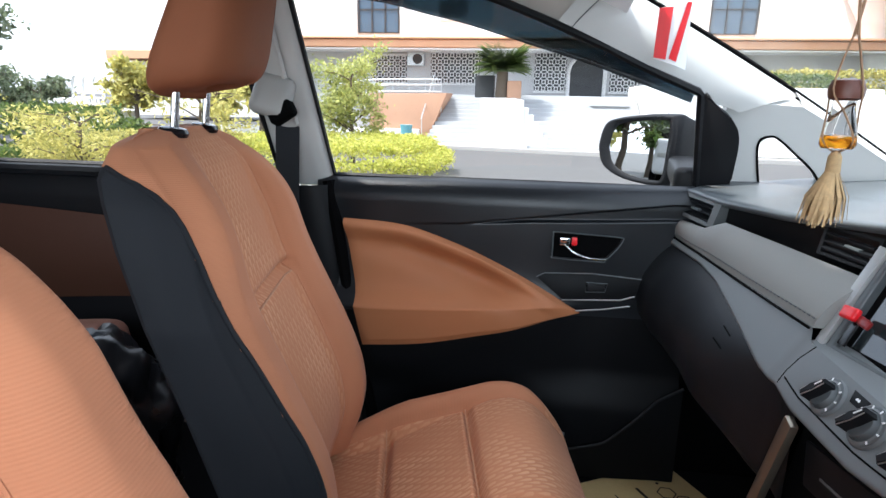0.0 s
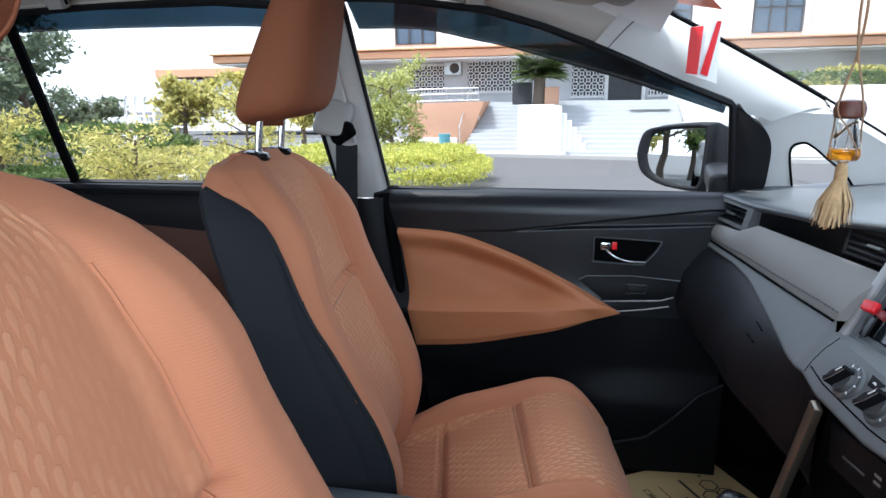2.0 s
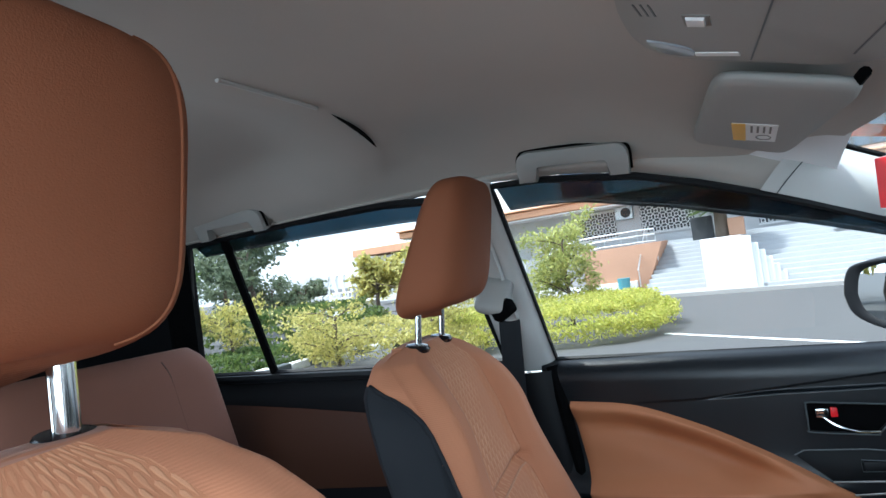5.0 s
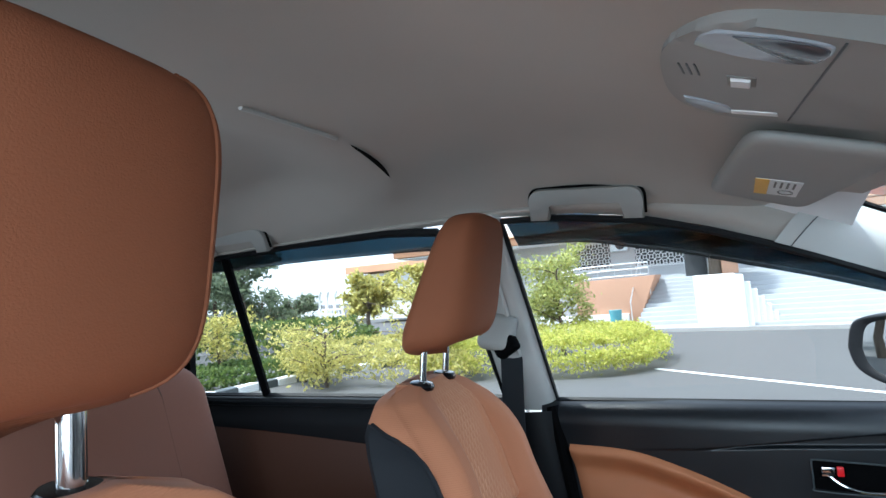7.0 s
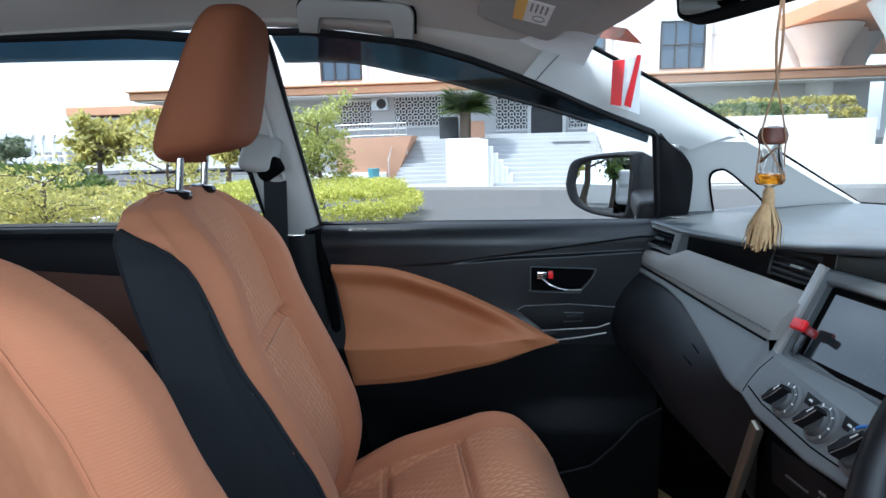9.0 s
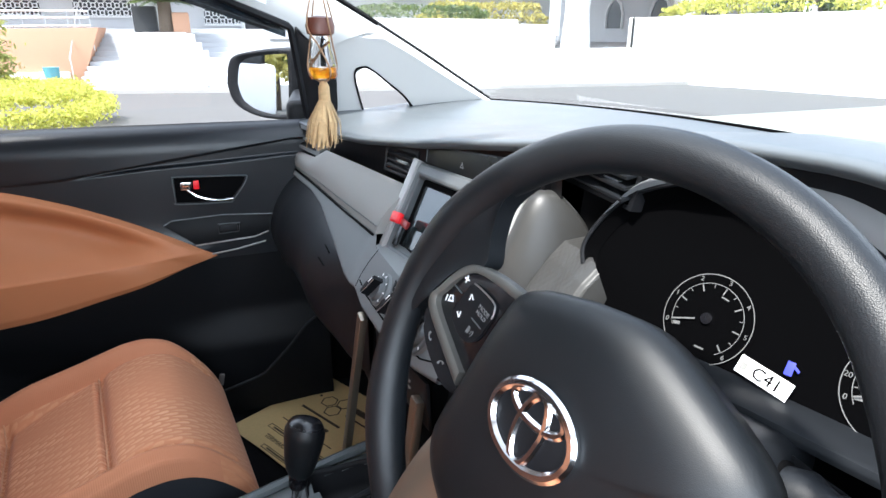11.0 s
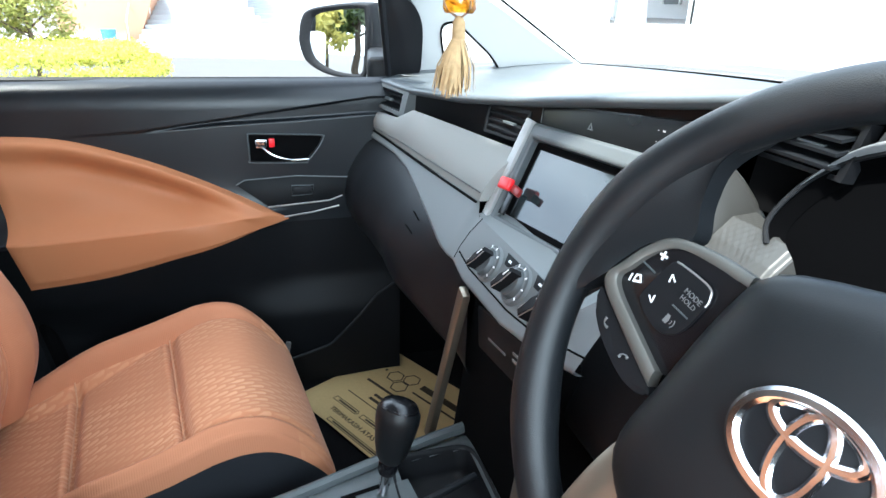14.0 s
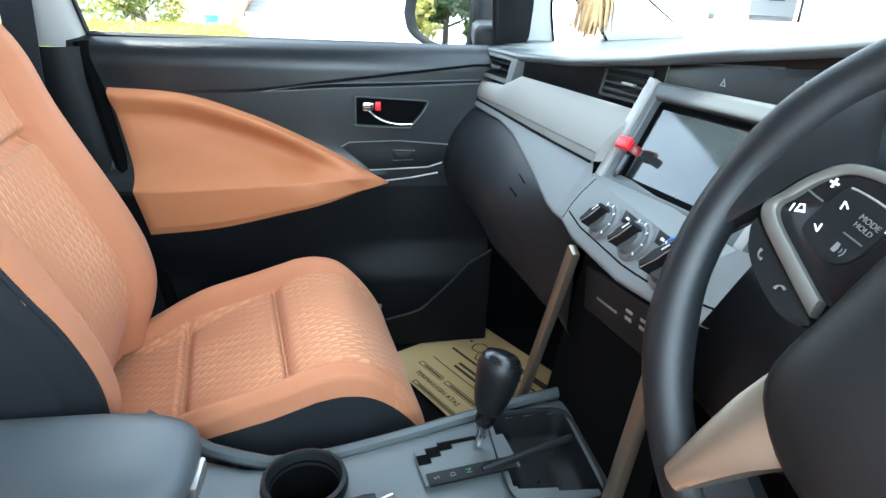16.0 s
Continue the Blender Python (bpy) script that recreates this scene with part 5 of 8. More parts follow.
part("plug", box_bm((0.012, 0.036, 0.004), m_st @ pose(-0.105, -0.034, -0.002), 0.001), M_GLOSSBLACK, clip)

# heater knobs
for y, z, big in ((0.678, 0.949, 0.80), (0.601, 0.9545, 0.82), (0.524, 0.960, 1.02)):
    m = frame_at(stack(y, z, 0.0), (0, -1, 0), (0.62, 0, 1))
    knob = thing("heater_knob", stack(y, z), "round dark heater knob with a raised grip and pale ring", "control knob", "heater knobs")
    part("surround", lathe_bm([(0.0312 * big, -0.004), (0.0308 * big, 0.002), (0.0275 * big, 0.006), (0.0235 * big, 0.007), (0.0225 * big, 0.003)], m, 32), M_DASHGREY, knob)
    arc = [m @ Vector((0.0272 * big * math.cos(radians(q)), 0.0272 * big * math.sin(radians(q)), 0.0050)) for q in range(-50, 171, 10)]
    part("scale_arc", tube_bm(arc, 0.0034 * big, 8, flat=(m.to_3x3() @ Vector((0, 0, 1)), 0.5)), M_BEZEL, knob, "dark scale arc with white marks")
    part("dial", lathe_bm([(0.0222 * big, 0.002), (0.0215 * big, 0.010), (0.0195 * big, 0.0125), (0.001, 0.0128)], m, 28), M_BEZEL, knob)
    blade = [(-0.0050 * big, -0.0215 * big), (0.0050 * big, -0.0215 * big), (0.0062 * big, 0.0), (0.0040 * big, 0.0225 * big), (-0.0040 * big, 0.0225 * big), (-0.0062 * big, 0.0)]
    turn = pose(0, 0, 0.0265, 0, 0, -32)
    part("grip", plate_bm(blade, 0.016, m @ turn, 0.0025), M_DARK, knob)
    for sgn in (-1, 1):
        part("grip_edge", tube_bm([m @ turn @ Vector((sgn * x * big, y * big, -0.0012)) for x, y in ((0.0046, -0.0200), (0.0060, 0.0), (0.0037, 0.0210))], 0.0008, 6), M_SILVER, knob)
    part("pointer", box_bm((0.0015, 0.010, 0.001), m @ turn @ pose(0, 0.013 * big, 0.0003)), M_WHITEINK, knob)
    for k in range(6):
        a = radians(150 - 36 * k)
        part("scale_mark", box_bm((0.0036, 0.0020, 0.0006), m @ pose(0.0272 * big * math.cos(a), 0.0272 * big * math.sin(a), 0.0068, 0, 0, math.degrees(a))), M_WHITEINK, knob)
    if big > 1:
        part("blue_arc", tube_bm([m @ Vector((0.0275 * big * math.cos(radians(a)), 0.0275 * big * math.sin(radians(a)), 0.0064)) for a in range(40, 150, 8)], 0.0019, 6), material("blue_print", (0.03, 0.18, 0.6), 0.5), knob)
for y, z in ((0.640, 0.967), (0.563, 0.972)):
    m = frame_at(stack(y, z, 0.001), (0, -1, 0), (0.62, 0, 1))
    btn = part("panel_button", plate_bm([(-0.016, 0.006), (0.016, 0.006), (0.012, -0.008), (-0.010, -0.008)], 0.004, m, 0.001), M_DARK, dash)
    part("button_mark", plate_bm([(-0.004, -0.002), (0.004, -0.002), (0.003, 0.001), (-0.003, 0.001)], 0.0003, m @ pose(0, 0, 0.0006)), M_WHITEINK, btn)

# ---- centre stack foot and floor console ----
console = thing("centre_console", (0.3, 0.62, 0.40), "black floor console with cup holder and gear gate", "console")
# Foot and face are blacked out to stand for the footwell's shade.
part("stack_foot", box_bm((0.20, 0.225, 0.30), pose(0.672, 0.602, 0.77, 0, -8, 0), 0.02), M_BLACKSHADE, console)
mesh_part("stack_face", [(0.550, 0.700, 0.925), (0.550, 0.790, 0.60), (0.555, 0.47, 0.60), (0.555, 0.47, 0.925)], [(0, 1, 2, 3)], M_BLACKSHADE, console)
ports = part("usb_panel", box_bm((0.006, 0.23, 0.058), pose(0.5500, 0.578, 0.874, -10, 0, 0), 0.004), M_DARK, console, "black port panel with small grey marks")
part("port_slot", box_bm((0.0012, 0.056, 0.0030), pose(0.5465, 0.621, 0.864, -10, 0, 0)), M_DASHGREY, ports)
for y, z in ((0.565, 0.881), (0.532, 0.888)):
    for dz in (-0.0045, 0.0045):
        part("port_mark", box_bm((0.0010, 0.014, 0.0035), pose(0.5465, y, z + dz, -10, 0, 0)), M_STRIP, ports)
part("champagne_strip", box_bm((0.012, 0.022, 0.315), pose(0.520, 0.745, 0.752, 16, 4, 0), 0.004), M_BRONZE, console, "champagne metal strip on the console edge")
part("champagne_strip", box_bm((0.012, 0.022, 0.262), pose(0.522, 0.475, 0.768, -3.5, 9, 0), 0.004), M_BRONZE, console, "champagne metal strip on the console edge")


def console_top(u, v):
    x = lerp(-0.02, 0.56, u)
    yl = interp(x, [(-0.02, 0.690), (0.05, 0.674), (0.14, 0.656), (0.22, 0.662), (0.33, 0.690), (0.5, 0.735), (0.56, 0.745)])
    yr = interp(x, [(-0.02, 0.46), (0.2, 0.510), (0.35, 0.520), (0.5, 0.485), (0.56, 0.475)])
    s = lerp(-1, 1, v)
    z = interp(x, [(-0.02, 0.655), (0.1, 0.632), (0.3, 0.642), (0.56, 0.652)]) - 0.020 * abs(s) ** 6
    if v < 0.06 or v > 0.94:
        z = 0.42 if v in (0, 1) else z
    return (x, lerp(yr, yl, v), z)


def console_hole(p):
    """The openings of the cup holder and of the tray ahead of the gear lever."""
    return math.hypot(p[0] + 0.002 - 0.182, p[1] + 0.002 - 0.598) < 0.047 or 0.432 < p[0] < 0.540 and 0.532 < p[1] < 0.690 and p[1] > 0.560 - 0.2 * (p[0] - 0.432)


grid("console_top", console_top, 130, 48, M_CONSOLETOP, console, skip=console_hole)
part("edge_roll", tube_bm([(x, interp(x, [(-0.02, 0.690), (0.05, 0.674), (0.14, 0.655), (0.22, 0.661), (0.33, 0.688), (0.5, 0.732), (0.56, 0.742)]), interp(x, [(-0.02, 0.69), (0.05, 0.645), (0.12, 0.628), (0.3, 0.634), (0.56, 0.648)])) for x in [-0.02 + 0.0387 * k for k in range(16)]], 0.009, 8), M_CONSOLETOP, console)
# cup holder
cup = part("cup_ring", lathe_bm([(0.050, -0.012), (0.053, 0.0), (0.051, 0.010), (0.046, 0.012), (0.0435, 0.006), (0.042, -0.010)], pose(0.182, 0.598, 0.645), 32, False), M_PLASTIC, console)
well = bmesh.new()
prev = None
for r, h in ((0.0440, 0.0075), (0.0425, -0.004), (0.040, -0.05), (0.038, -0.085)):
    ring_v = [well.verts.new((0.182 + r * math.cos(2 * math.pi * k / 32), 0.598 + r * math.sin(2 * math.pi * k / 32), 0.645 + h)) for k in range(32)]
    if prev:
        for k in range(32):
            well.faces.new((prev[k], prev[(k + 1) % 32], ring_v[(k + 1) % 32], ring_v[k]))
    prev = ring_v
well.faces.new(prev)
part("cup_well", well, M_BLACKSHADE, cup)
# tray ahead of the gear gate
def tray_point(u, v):
    q, a = 2 * math.pi * u, [(1.0, 0.006), (0.97, 0.008), (0.93, 0.002), (0.88, -0.03), (0.80, -0.045), (0.3, -0.047), (0.02, -0.047)][round(v * 6)]
    c, n = math.cos(q), math.sin(q)
    return (0.487 + 0.064 * a[0] * math.copysign(abs(c) ** 0.35, c), 0.612 + 0.088 * a[0] * math.copysign(abs(n) ** 0.35, n), 0.648 + a[1])


grid("front_tray", tray_point, 60, 6, M_DARK, console, "sunk black tray ahead of the gear lever", loop=True)
# gear gate
gate = part("gate_plate", box_bm((0.125, 0.062, 0.004), pose(0.385, 0.612, 0.650, 0, -2, 8), 0.001), M_CONSOLETOP, console)
zig = [(-0.062, 0.020), (-0.062, 0.004), (-0.045, 0.004), (-0.045, 0.013), (-0.030, 0.013), (-0.030, 0.022), (-0.012, 0.022), (-0.012, 0.030), (0.030, 0.030), (0.030, 0.036), (-0.030, 0.036), (-0.030, 0.030), (-0.048, 0.030), (-0.048, 0.020)]
part("gate_slot", plate_bm(list(reversed(zig)), 0.001, pose(0.385, 0.612, 0.6535, 0, -2, 8)), M_BLACKSHADE, gate)
strip_m = pose(0.388, 0.588, 0.653, 0, -2, 8)
idx = part("gear_index", box_bm((0.115, 0.020, 0.004), strip_m, 0.001), M_DARK, console)
M_GREENINK = material("green_print", (0.03, 0.16, 0.08), 0.5)
for k, (word, ink) in enumerate((("S", M_DIALINK), ("D", M_DIALINK), ("N", M_GREENINK), ("R", M_DIALINK), ("P", M_DIALINK))):
    text_part(word, 0.010, strip_m @ pose(-0.046 + 0.021 * k, 0, 0.0021, 0, 0, 90), ink, idx, "gear_mark")
part("slide_bar", tube_bm([(0.40, 0.585, 0.656), (0.47, 0.606, 0.660), (0.53, 0.625, 0.662)], 0.005, 8), M_PLASTIC, console)
# gear lever
gear = thing("gear_lever", (0.405, 0.630, 0.655), "black leather gear knob on a chrome stalk", "gear lever")
tip = Vector((0.432, 0.650, 0.778))
foot = Vector((0.404, 0.632, 0.655))
ax = (tip - foot).normalized()
mg = Matrix.Translation(foot) @ ax.to_track_quat("Z", "Y").to_matrix().to_4x4()
part("stalk", lathe_bm([(0.006, 0.0), (0.0075, 0.02), (0.010, 0.035)], mg, 16), M_CHROME, gear)
part("collar", lathe_bm([(0.0105, 0.030), (0.0125, 0.034), (0.0135, 0.048), (0.013, 0.050)], mg, 20), M_GLOSSBLACK, gear)
part("knob", lathe_bm([(0.0125, 0.048), (0.0175, 0.056), (0.0215, 0.072), (0.0245, 0.092), (0.0265, 0.108), (0.0262, 0.118), (0.022, 0.127), (0.012, 0.1315), (0.003, 0.132)], mg @ Matrix.Diagonal((1.15, 1.0, 1, 1)), 28), M_WHEEL, gear, "black leather knob with a smooth cap")
part("knob_cap", lathe_bm([(0.0235, 0.1245), (0.0205, 0.1295), (0.011, 0.1335), (0.002, 0.134)], mg @ Matrix.Diagonal((1.15, 1.0, 1, 1)), 24), M_GLOSSBLACK, gear)
# hand brake
brake = thing("hand_brake", (0.15, 0.50, 0.62), "black hand brake lever with a chrome release button", "hand brake")
part("grip", tube_bm(spline([(-0.02, 0.478, 0.640), (0.10, 0.490, 0.650), (0.20, 0.500, 0.672), (0.268, 0.511, 0.690)], 14), lambda t: 0.016 + 0.0045 * math.sin(math.pi * t) - 0.003 * smooth(0.9, 1.0, t), 14), M_PLASTIC, brake)
part("button", tube_bm([(0.266, 0.5105, 0.6895), (0.285, 0.514, 0.695)], 0.0075, 12), M_CHROME, brake, "chrome release button")
part("boot", box_bm((0.22, 0.07, 0.05), pose(0.04, 0.475, 0.625, 0, -6, 0), 0.02, 3), M_DARK, brake)
# arm rest box
armrest = thing("armrest_box", (-0.12, 0.56, 0.42), "black padded armrest box between the front seats", "armrest")
part("box", box_bm((0.36, 0.15, 0.30), pose(-0.135, 0.565, 0.55), 0.03, 4), M_PLASTIC, armrest)


def lid_point(u, v):
    q, w = 2 * math.pi * u, lerp(-math.pi / 2, math.pi / 2, v)
    r = max(0.0, math.cos(w)) ** 0.55
    cx, sy = math.cos(q), math.sin(q)
    return (-0.118 + 0.190 * r * math.copysign(abs(cx) ** 0.45, cx), 0.562 + 0.083 * r * math.copysign(abs(sy) ** 0.5, sy), 0.715 + 0.036 * math.copysign(abs(math.sin(w)) ** 0.8, math.sin(w)))


grid("lid", lid_point, 56, 20, M_DASHTOP, armrest, "padded black armrest lid", loop=True)
part("latch", box_bm((0.01, 0.05, 0.02), pose(0.072, 0.56, 0.70), 0.003), M_SILVER, armrest)

# ---- instruments ----
cluster = thing("instrument_cluster", (0.76, 0.21, 1.0), "black instrument cluster with white ringed dials", "dials")
m_cl = frame_at((0.758, 0.215, 1.059), (0.259, -0.966, 0), (0.5, 0, 1))
DS = 0.71
m_d = m_cl @ Matrix.Diagonal((DS, DS, 1, 1))
LIP = [(-0.203, 0.006, 0.010), (-0.211, 0.026, 0.010), (-0.198, 0.060, 0.012), (-0.173, 0.085, 0.018), (-0.134, 0.103, 0.022), (-0.100, 0.109, 0.025), (-0.063, 0.113, 0.025), (-0.015, 0.107, 0.025), (0.030, 0.091, 0.025), (0.077, 0.064, 0.025), (0.114, 0.030, 0.020), (0.142, -0.012, 0.012)]
BROW = [(-0.198, 0.060, 0.013), (-0.165, 0.093, 0.030), (-0.132, 0.111, 0.030), (-0.104, 0.117, 0.030), (-0.070, 0.121, 0.030), (-0.018, 0.122, 0.030), (0.022, 0.117, 0.030), (0.072, 0.096, 0.030), (0.125, 0.055, 0.026), (0.150, 0.0, 0.012)]
lip = spline(LIP, 60)
brow_in, brow_out = spline(LIP[2:], 40), spline(BROW, 40)
part("cluster_face", plate_bm([(-0.204, -0.075)] + [(p[0], p[1]) for p in lip[::4]] + [(0.205, 0.0), (0.205, -0.075), (0.15, -0.10), (-0.15, -0.10)], 0.006, m_cl), M_DIALFACE, cluster)
hood = grid("cluster_hood", lambda u, v: m_cl @ Vector((lip[round(u * 59)][0] * lerp(1, 0.93, v), lip[round(u * 59)][1] * lerp(1, 0.93, v), lerp(lip[round(u * 59)][2], 0.001, v))), 59, 4, M_DIALFACE, cluster)
part("hood_lip", tube_bm([m_cl @ Vector(p) for p in lip], 0.0025, 8), M_DARK, hood)


def brow_point(u, v):
    k = round(u * 39)
    return m_cl @ (Vector(brow_in[k]).lerp(Vector(brow_out[k]), v) + Vector((0, 0, 0.003 * math.sin(math.pi * v))))


grid("silver_brow", brow_point, 39, 6, material("satin_silver_paint", (0.30, 0.31, 0.32), 0.42, metal=0.25, stain=0.05), cluster, "satin silver crescent over the dials")


def cowl_point(u, v):
    p = m_cl @ Vector(brow_out[6 + round(u * 33)])
    return p.lerp(Vector((interp(p[1], EDGE_X) + 0.025, p[1], interp(p[1], EDGE_Z) - 0.006)), v)


grid("hood_cowl", cowl_point, 33, 6, M_DARK, cluster)


def ring(cx, cy, r, w, off, mat, parent, name="ring", a0=0, a1=360):
    n = 48
    pts = [(cx + q * math.cos(radians(lerp(a0, a1, k / n))), cy + q * math.sin(radians(lerp(a0, a1, k / n)))) for q in (r, r - w) for k in range(n + 1)]
    verts = [m_d @ Vector((x, y, off)) for x, y in pts]
    return mesh_part(name, verts, [(k, k + 1, n + 2 + k, n + 1 + k) for k in range(n)], mat, parent)


def dial(cx, cy, numbers, a0, step, needle):
    face = part("dial", lathe_bm([(0.056, 0.0005), (0.055, 0.0016), (0.001, 0.0016)], m_d @ pose(cx, cy, 0), 40), M_DIALFACE, cluster, "black dial with white figures")
    ring(cx, cy, 0.0560, 0.0011, 0.0024, M_DIALINK, face)
    ring(cx, cy, 0.0445, 0.0009, 0.0024, M_DIALINK, face, a0=a0 + 10, a1=a0 - step * (len(numbers) - 1) - 10)
    for k, word in enumerate(numbers):
        a = radians(a0 - step * k)
        text_part(word, 0.0085, m_d @ pose(cx + 0.0505 * math.cos(a), cy + 0.0505 * math.sin(a), 0.0022), M_DIALINK, face)
        part("tick", box_bm((0.0085, 0.0016, 0.0004), m_d @ pose(cx + 0.0385 * math.cos(a), cy + 0.0385 * math.sin(a), 0.0022, 0, 0, math.degrees(a))), M_DIALINK, face)
        b = radians(a0 - step * (k + 0.5))
        if k < len(numbers) - 1:
            part("tick", box_bm((0.004, 0.0009, 0.0004), m_d @ pose(cx + 0.041 * math.cos(b), cy + 0.041 * math.sin(b), 0.0022, 0, 0, math.degrees(b))), M_DIALINK, face)
    n = radians(needle)
    part("needle", box_bm((0.030, 0.0018, 0.001), m_d @ pose(cx + 0.029 * math.cos(n), cy + 0.029 * math.sin(n), 0.0035, 0, 0, needle)), M_DIALINK, face)
    part("needle_hub", lathe_bm([(0.008, 0.001), (0.007, 0.004), (0.001, 0.0045)], m_d @ pose(cx, cy, 0), 18), M_GLOSSBLACK, face)
    part("unit_bar", box_bm((0.012, 0.0022, 0.0003), m_d @ pose(cx + 0.004, cy - 0.036, 0.0022)), M_DIALINK, face)
    part("unit_bar", box_bm((0.010, 0.0016, 0.0003), m_d @ pose(cx + 0.012, cy + 0.030, 0.0022, 0, 0, -10)), M_DIALINK, face)
    part("unit_bar", box_bm((0.009, 0.004, 0.0003), m_d @ pose(cx - 0.034, cy - 0.018, 0.0022, 0, 0, 10)), M_DIALINK, face)
    return face


dial(-0.066 / DS, 0.0, "0123456", 200, 41, 200)
dial(0.081 / DS, 0.0, ["0", "20", "40", "60", "80", "100", "120", "140", "160", "180"], 205, 26, 205)
tag = part("number_tag", box_bm((0.044, 0.015, 0.001), m_cl @ pose(-0.004, -0.0262, 0.008, 0, 0, -9), 0.0004), M_WHITEINK, cluster, "white sticker lettered C41")
text_part("C41", 0.014, m_cl @ pose(-0.001, -0.0271, 0.0088, 0, 0, -9), M_BLACKSHADE, tag)
part("tag_bars", box_bm((0.005, 0.006, 0.0003), m_cl @ pose(-0.0204, -0.0240, 0.0087, 0, 0, -9)), M_STRIP, tag)
M_BLUE = bpy.data.materials.new("blue_warning_light")
M_BLUE.use_nodes = True
M_BLUE.node_tree.nodes["Principled BSDF"].inputs["Emission Color"].default_value = (0.12, 0.16, 1.0, 1)
M_BLUE.node_tree.nodes["Principled BSDF"].inputs["Base Color"].default_value = (0.02, 0.02, 0.2, 1)
M_BLUE.node_tree.nodes["Principled BSDF"].inputs["Emission Strength"].default_value = 0.22
part("door_light", box_bm((0.006, 0.011, 0.0004), m_cl @ pose(0.009, -0.012, 0.003), 0.0001), M_BLUE, cluster, "blue door warning light")
part("door_light", box_bm((0.005, 0.002, 0.0004), m_cl @ pose(0.014, -0.011, 0.003, 0, 0, -35), 0.0001), M_BLUE, cluster)
# trim between stereo and dials
def flank_point(u, v):
    """The stereo's pale flank: it rises beside the screen, rounds over at the top and falls away towards the dials."""
    q = flank_run[round(v * 40)]
    return Vector((q[0] + 0.030 * u ** 2.2, lerp(0.512, 0.466, u), q[2] - 0.060 * u ** 3 * smooth(0.1, 0.7, v))) + Vector((-0.006, 0, 0.003)) * math.sin(math.pi * u) ** 0.7


flank_run = spline([(0.612, 0, 0.960), (0.636, 0, 1.010), (0.662, 0, 1.064), (0.684, 0, 1.106), (0.702, 0, 1.121), (0.724, 0, 1.117), (0.748, 0, 1.092)], 41)
flank = grid("binnacle_trim", flank_point, 16, 40, M_PEARL, dash, "pale silver trim beside the dials")
SHELF = [(0.0, 0.737, 1.076), (0.35, 0.711, 1.074), (0.55, 0.692, 1.057), (0.78, 0.668, 1.028), (1.0, 0.650, 1.0)]


def shelf_point(u, v):
    """The embossed shelf between the stereo and the dials, rolling down to the column."""
    v = lerp(0.42 * u, 1.0, v)
    ridge = 0.00022 * math.sin(math.pi * 24 * v) * math.cos(math.pi * 20 * u) if 0.04 < u < 0.82 else 0
    drop = 0.003 * smooth(0.9, 0.97, u)
    return (interp(v, [(q[0], q[1]) for q in SHELF]) - 0.85 * ridge + drop - 0.008 * smooth(0.35, 0.8, u), lerp(0.465, 0.380, u), interp(v, [(q[0], q[2]) for q in SHELF]) + 0.5 * ridge - drop)


shelf_ob = grid("binnacle_side", shelf_point, 96, 96, M_PEARL, dash, "pale embossed panel beside the dials")
grid("shelf_edge", lambda u, v: (shelf_point(1, v)[0] + 0.012 * u, 0.380 - 0.006 * math.sin(math.pi / 2 * u), shelf_point(1, v)[2] - 0.036 * u), 6, 20, M_PEARL, shelf_ob)

# ---- steering wheel ----
wheel = thing("steering_wheel", (0.552, 0.208, 1.043), "black leather steering wheel with silver spokes and chrome badge", "steering wheel")
lat = Vector((math.sin(radians(-15)), math.cos(radians(-15)), 0))
upw = Vector((math.sin(radians(23)), 0, math.cos(radians(23))))
m_w = frame_at((0.552, 0.208, 1.043), -lat, upw)
WR = 0.192
def on_rim(a, r=WR, h=0.0):
    return m_w @ Vector((1.028 * r * math.cos(radians(a)), r * math.sin(radians(a)), h))


def rim_r(t):
    a = (t * 360) % 360
    g = 0.0165
    for c in (150, 30, -25, 205):
        d = abs((a - c + 180) % 360 - 180)
        g += 0.0022 * math.exp(-(d / 12) ** 2)
    return g


part("rim", tube_bm([on_rim(360 * k / 144) for k in range(144)], lambda t: rim_r(t), 20, closed=True), M_RIM, wheel, "black leather rim")
pad_line = spline([(x, y, 0) for x, y in ((0.0, 0.088), (0.045, 0.087), (0.091, 0.066), (0.125, 0.044), (0.133, 0.026), (0.111, 0.010), (0.089, -0.028), (0.060, -0.075), (0.020, -0.110), (-0.026, -0.113), (-0.074, -0.092), (-0.098, -0.058), (-0.086, -0.004), (-0.070, 0.050), (-0.052, 0.078), (0.0, 0.088))], 60)[:-1]
def pad_point(u, v):
    k = round(u * 59) % 59
    p = pad_line[k]
    c = Vector((0.008, -0.01, 0))
    s = [1.0, 1.02, 1.0, 0.95, 0.86, 0.72, 0.5, 0.25, 0.04][round(v * 8)]
    h = [-0.012, 0.006, 0.014, 0.020, 0.0255, 0.0295, 0.032, 0.033, 0.0335][round(v * 8)]
    q = c + (p - c) * s
    return m_w @ Vector((q[0], q[1], h))


pad = grid("airbag_pad", pad_point, 59, 8, M_WHEEL, wheel, "black grained airbag cover", loop=True, caps=True)
def spoke(points, h, d, mat, name, label="", bevel=0.004):
    return part(name, plate_bm(points, d, m_w @ pose(0, 0, h), bevel), mat, wheel, label)


def on_wheel(points, n):
    return [m_w @ p for p in spline(points, n)]


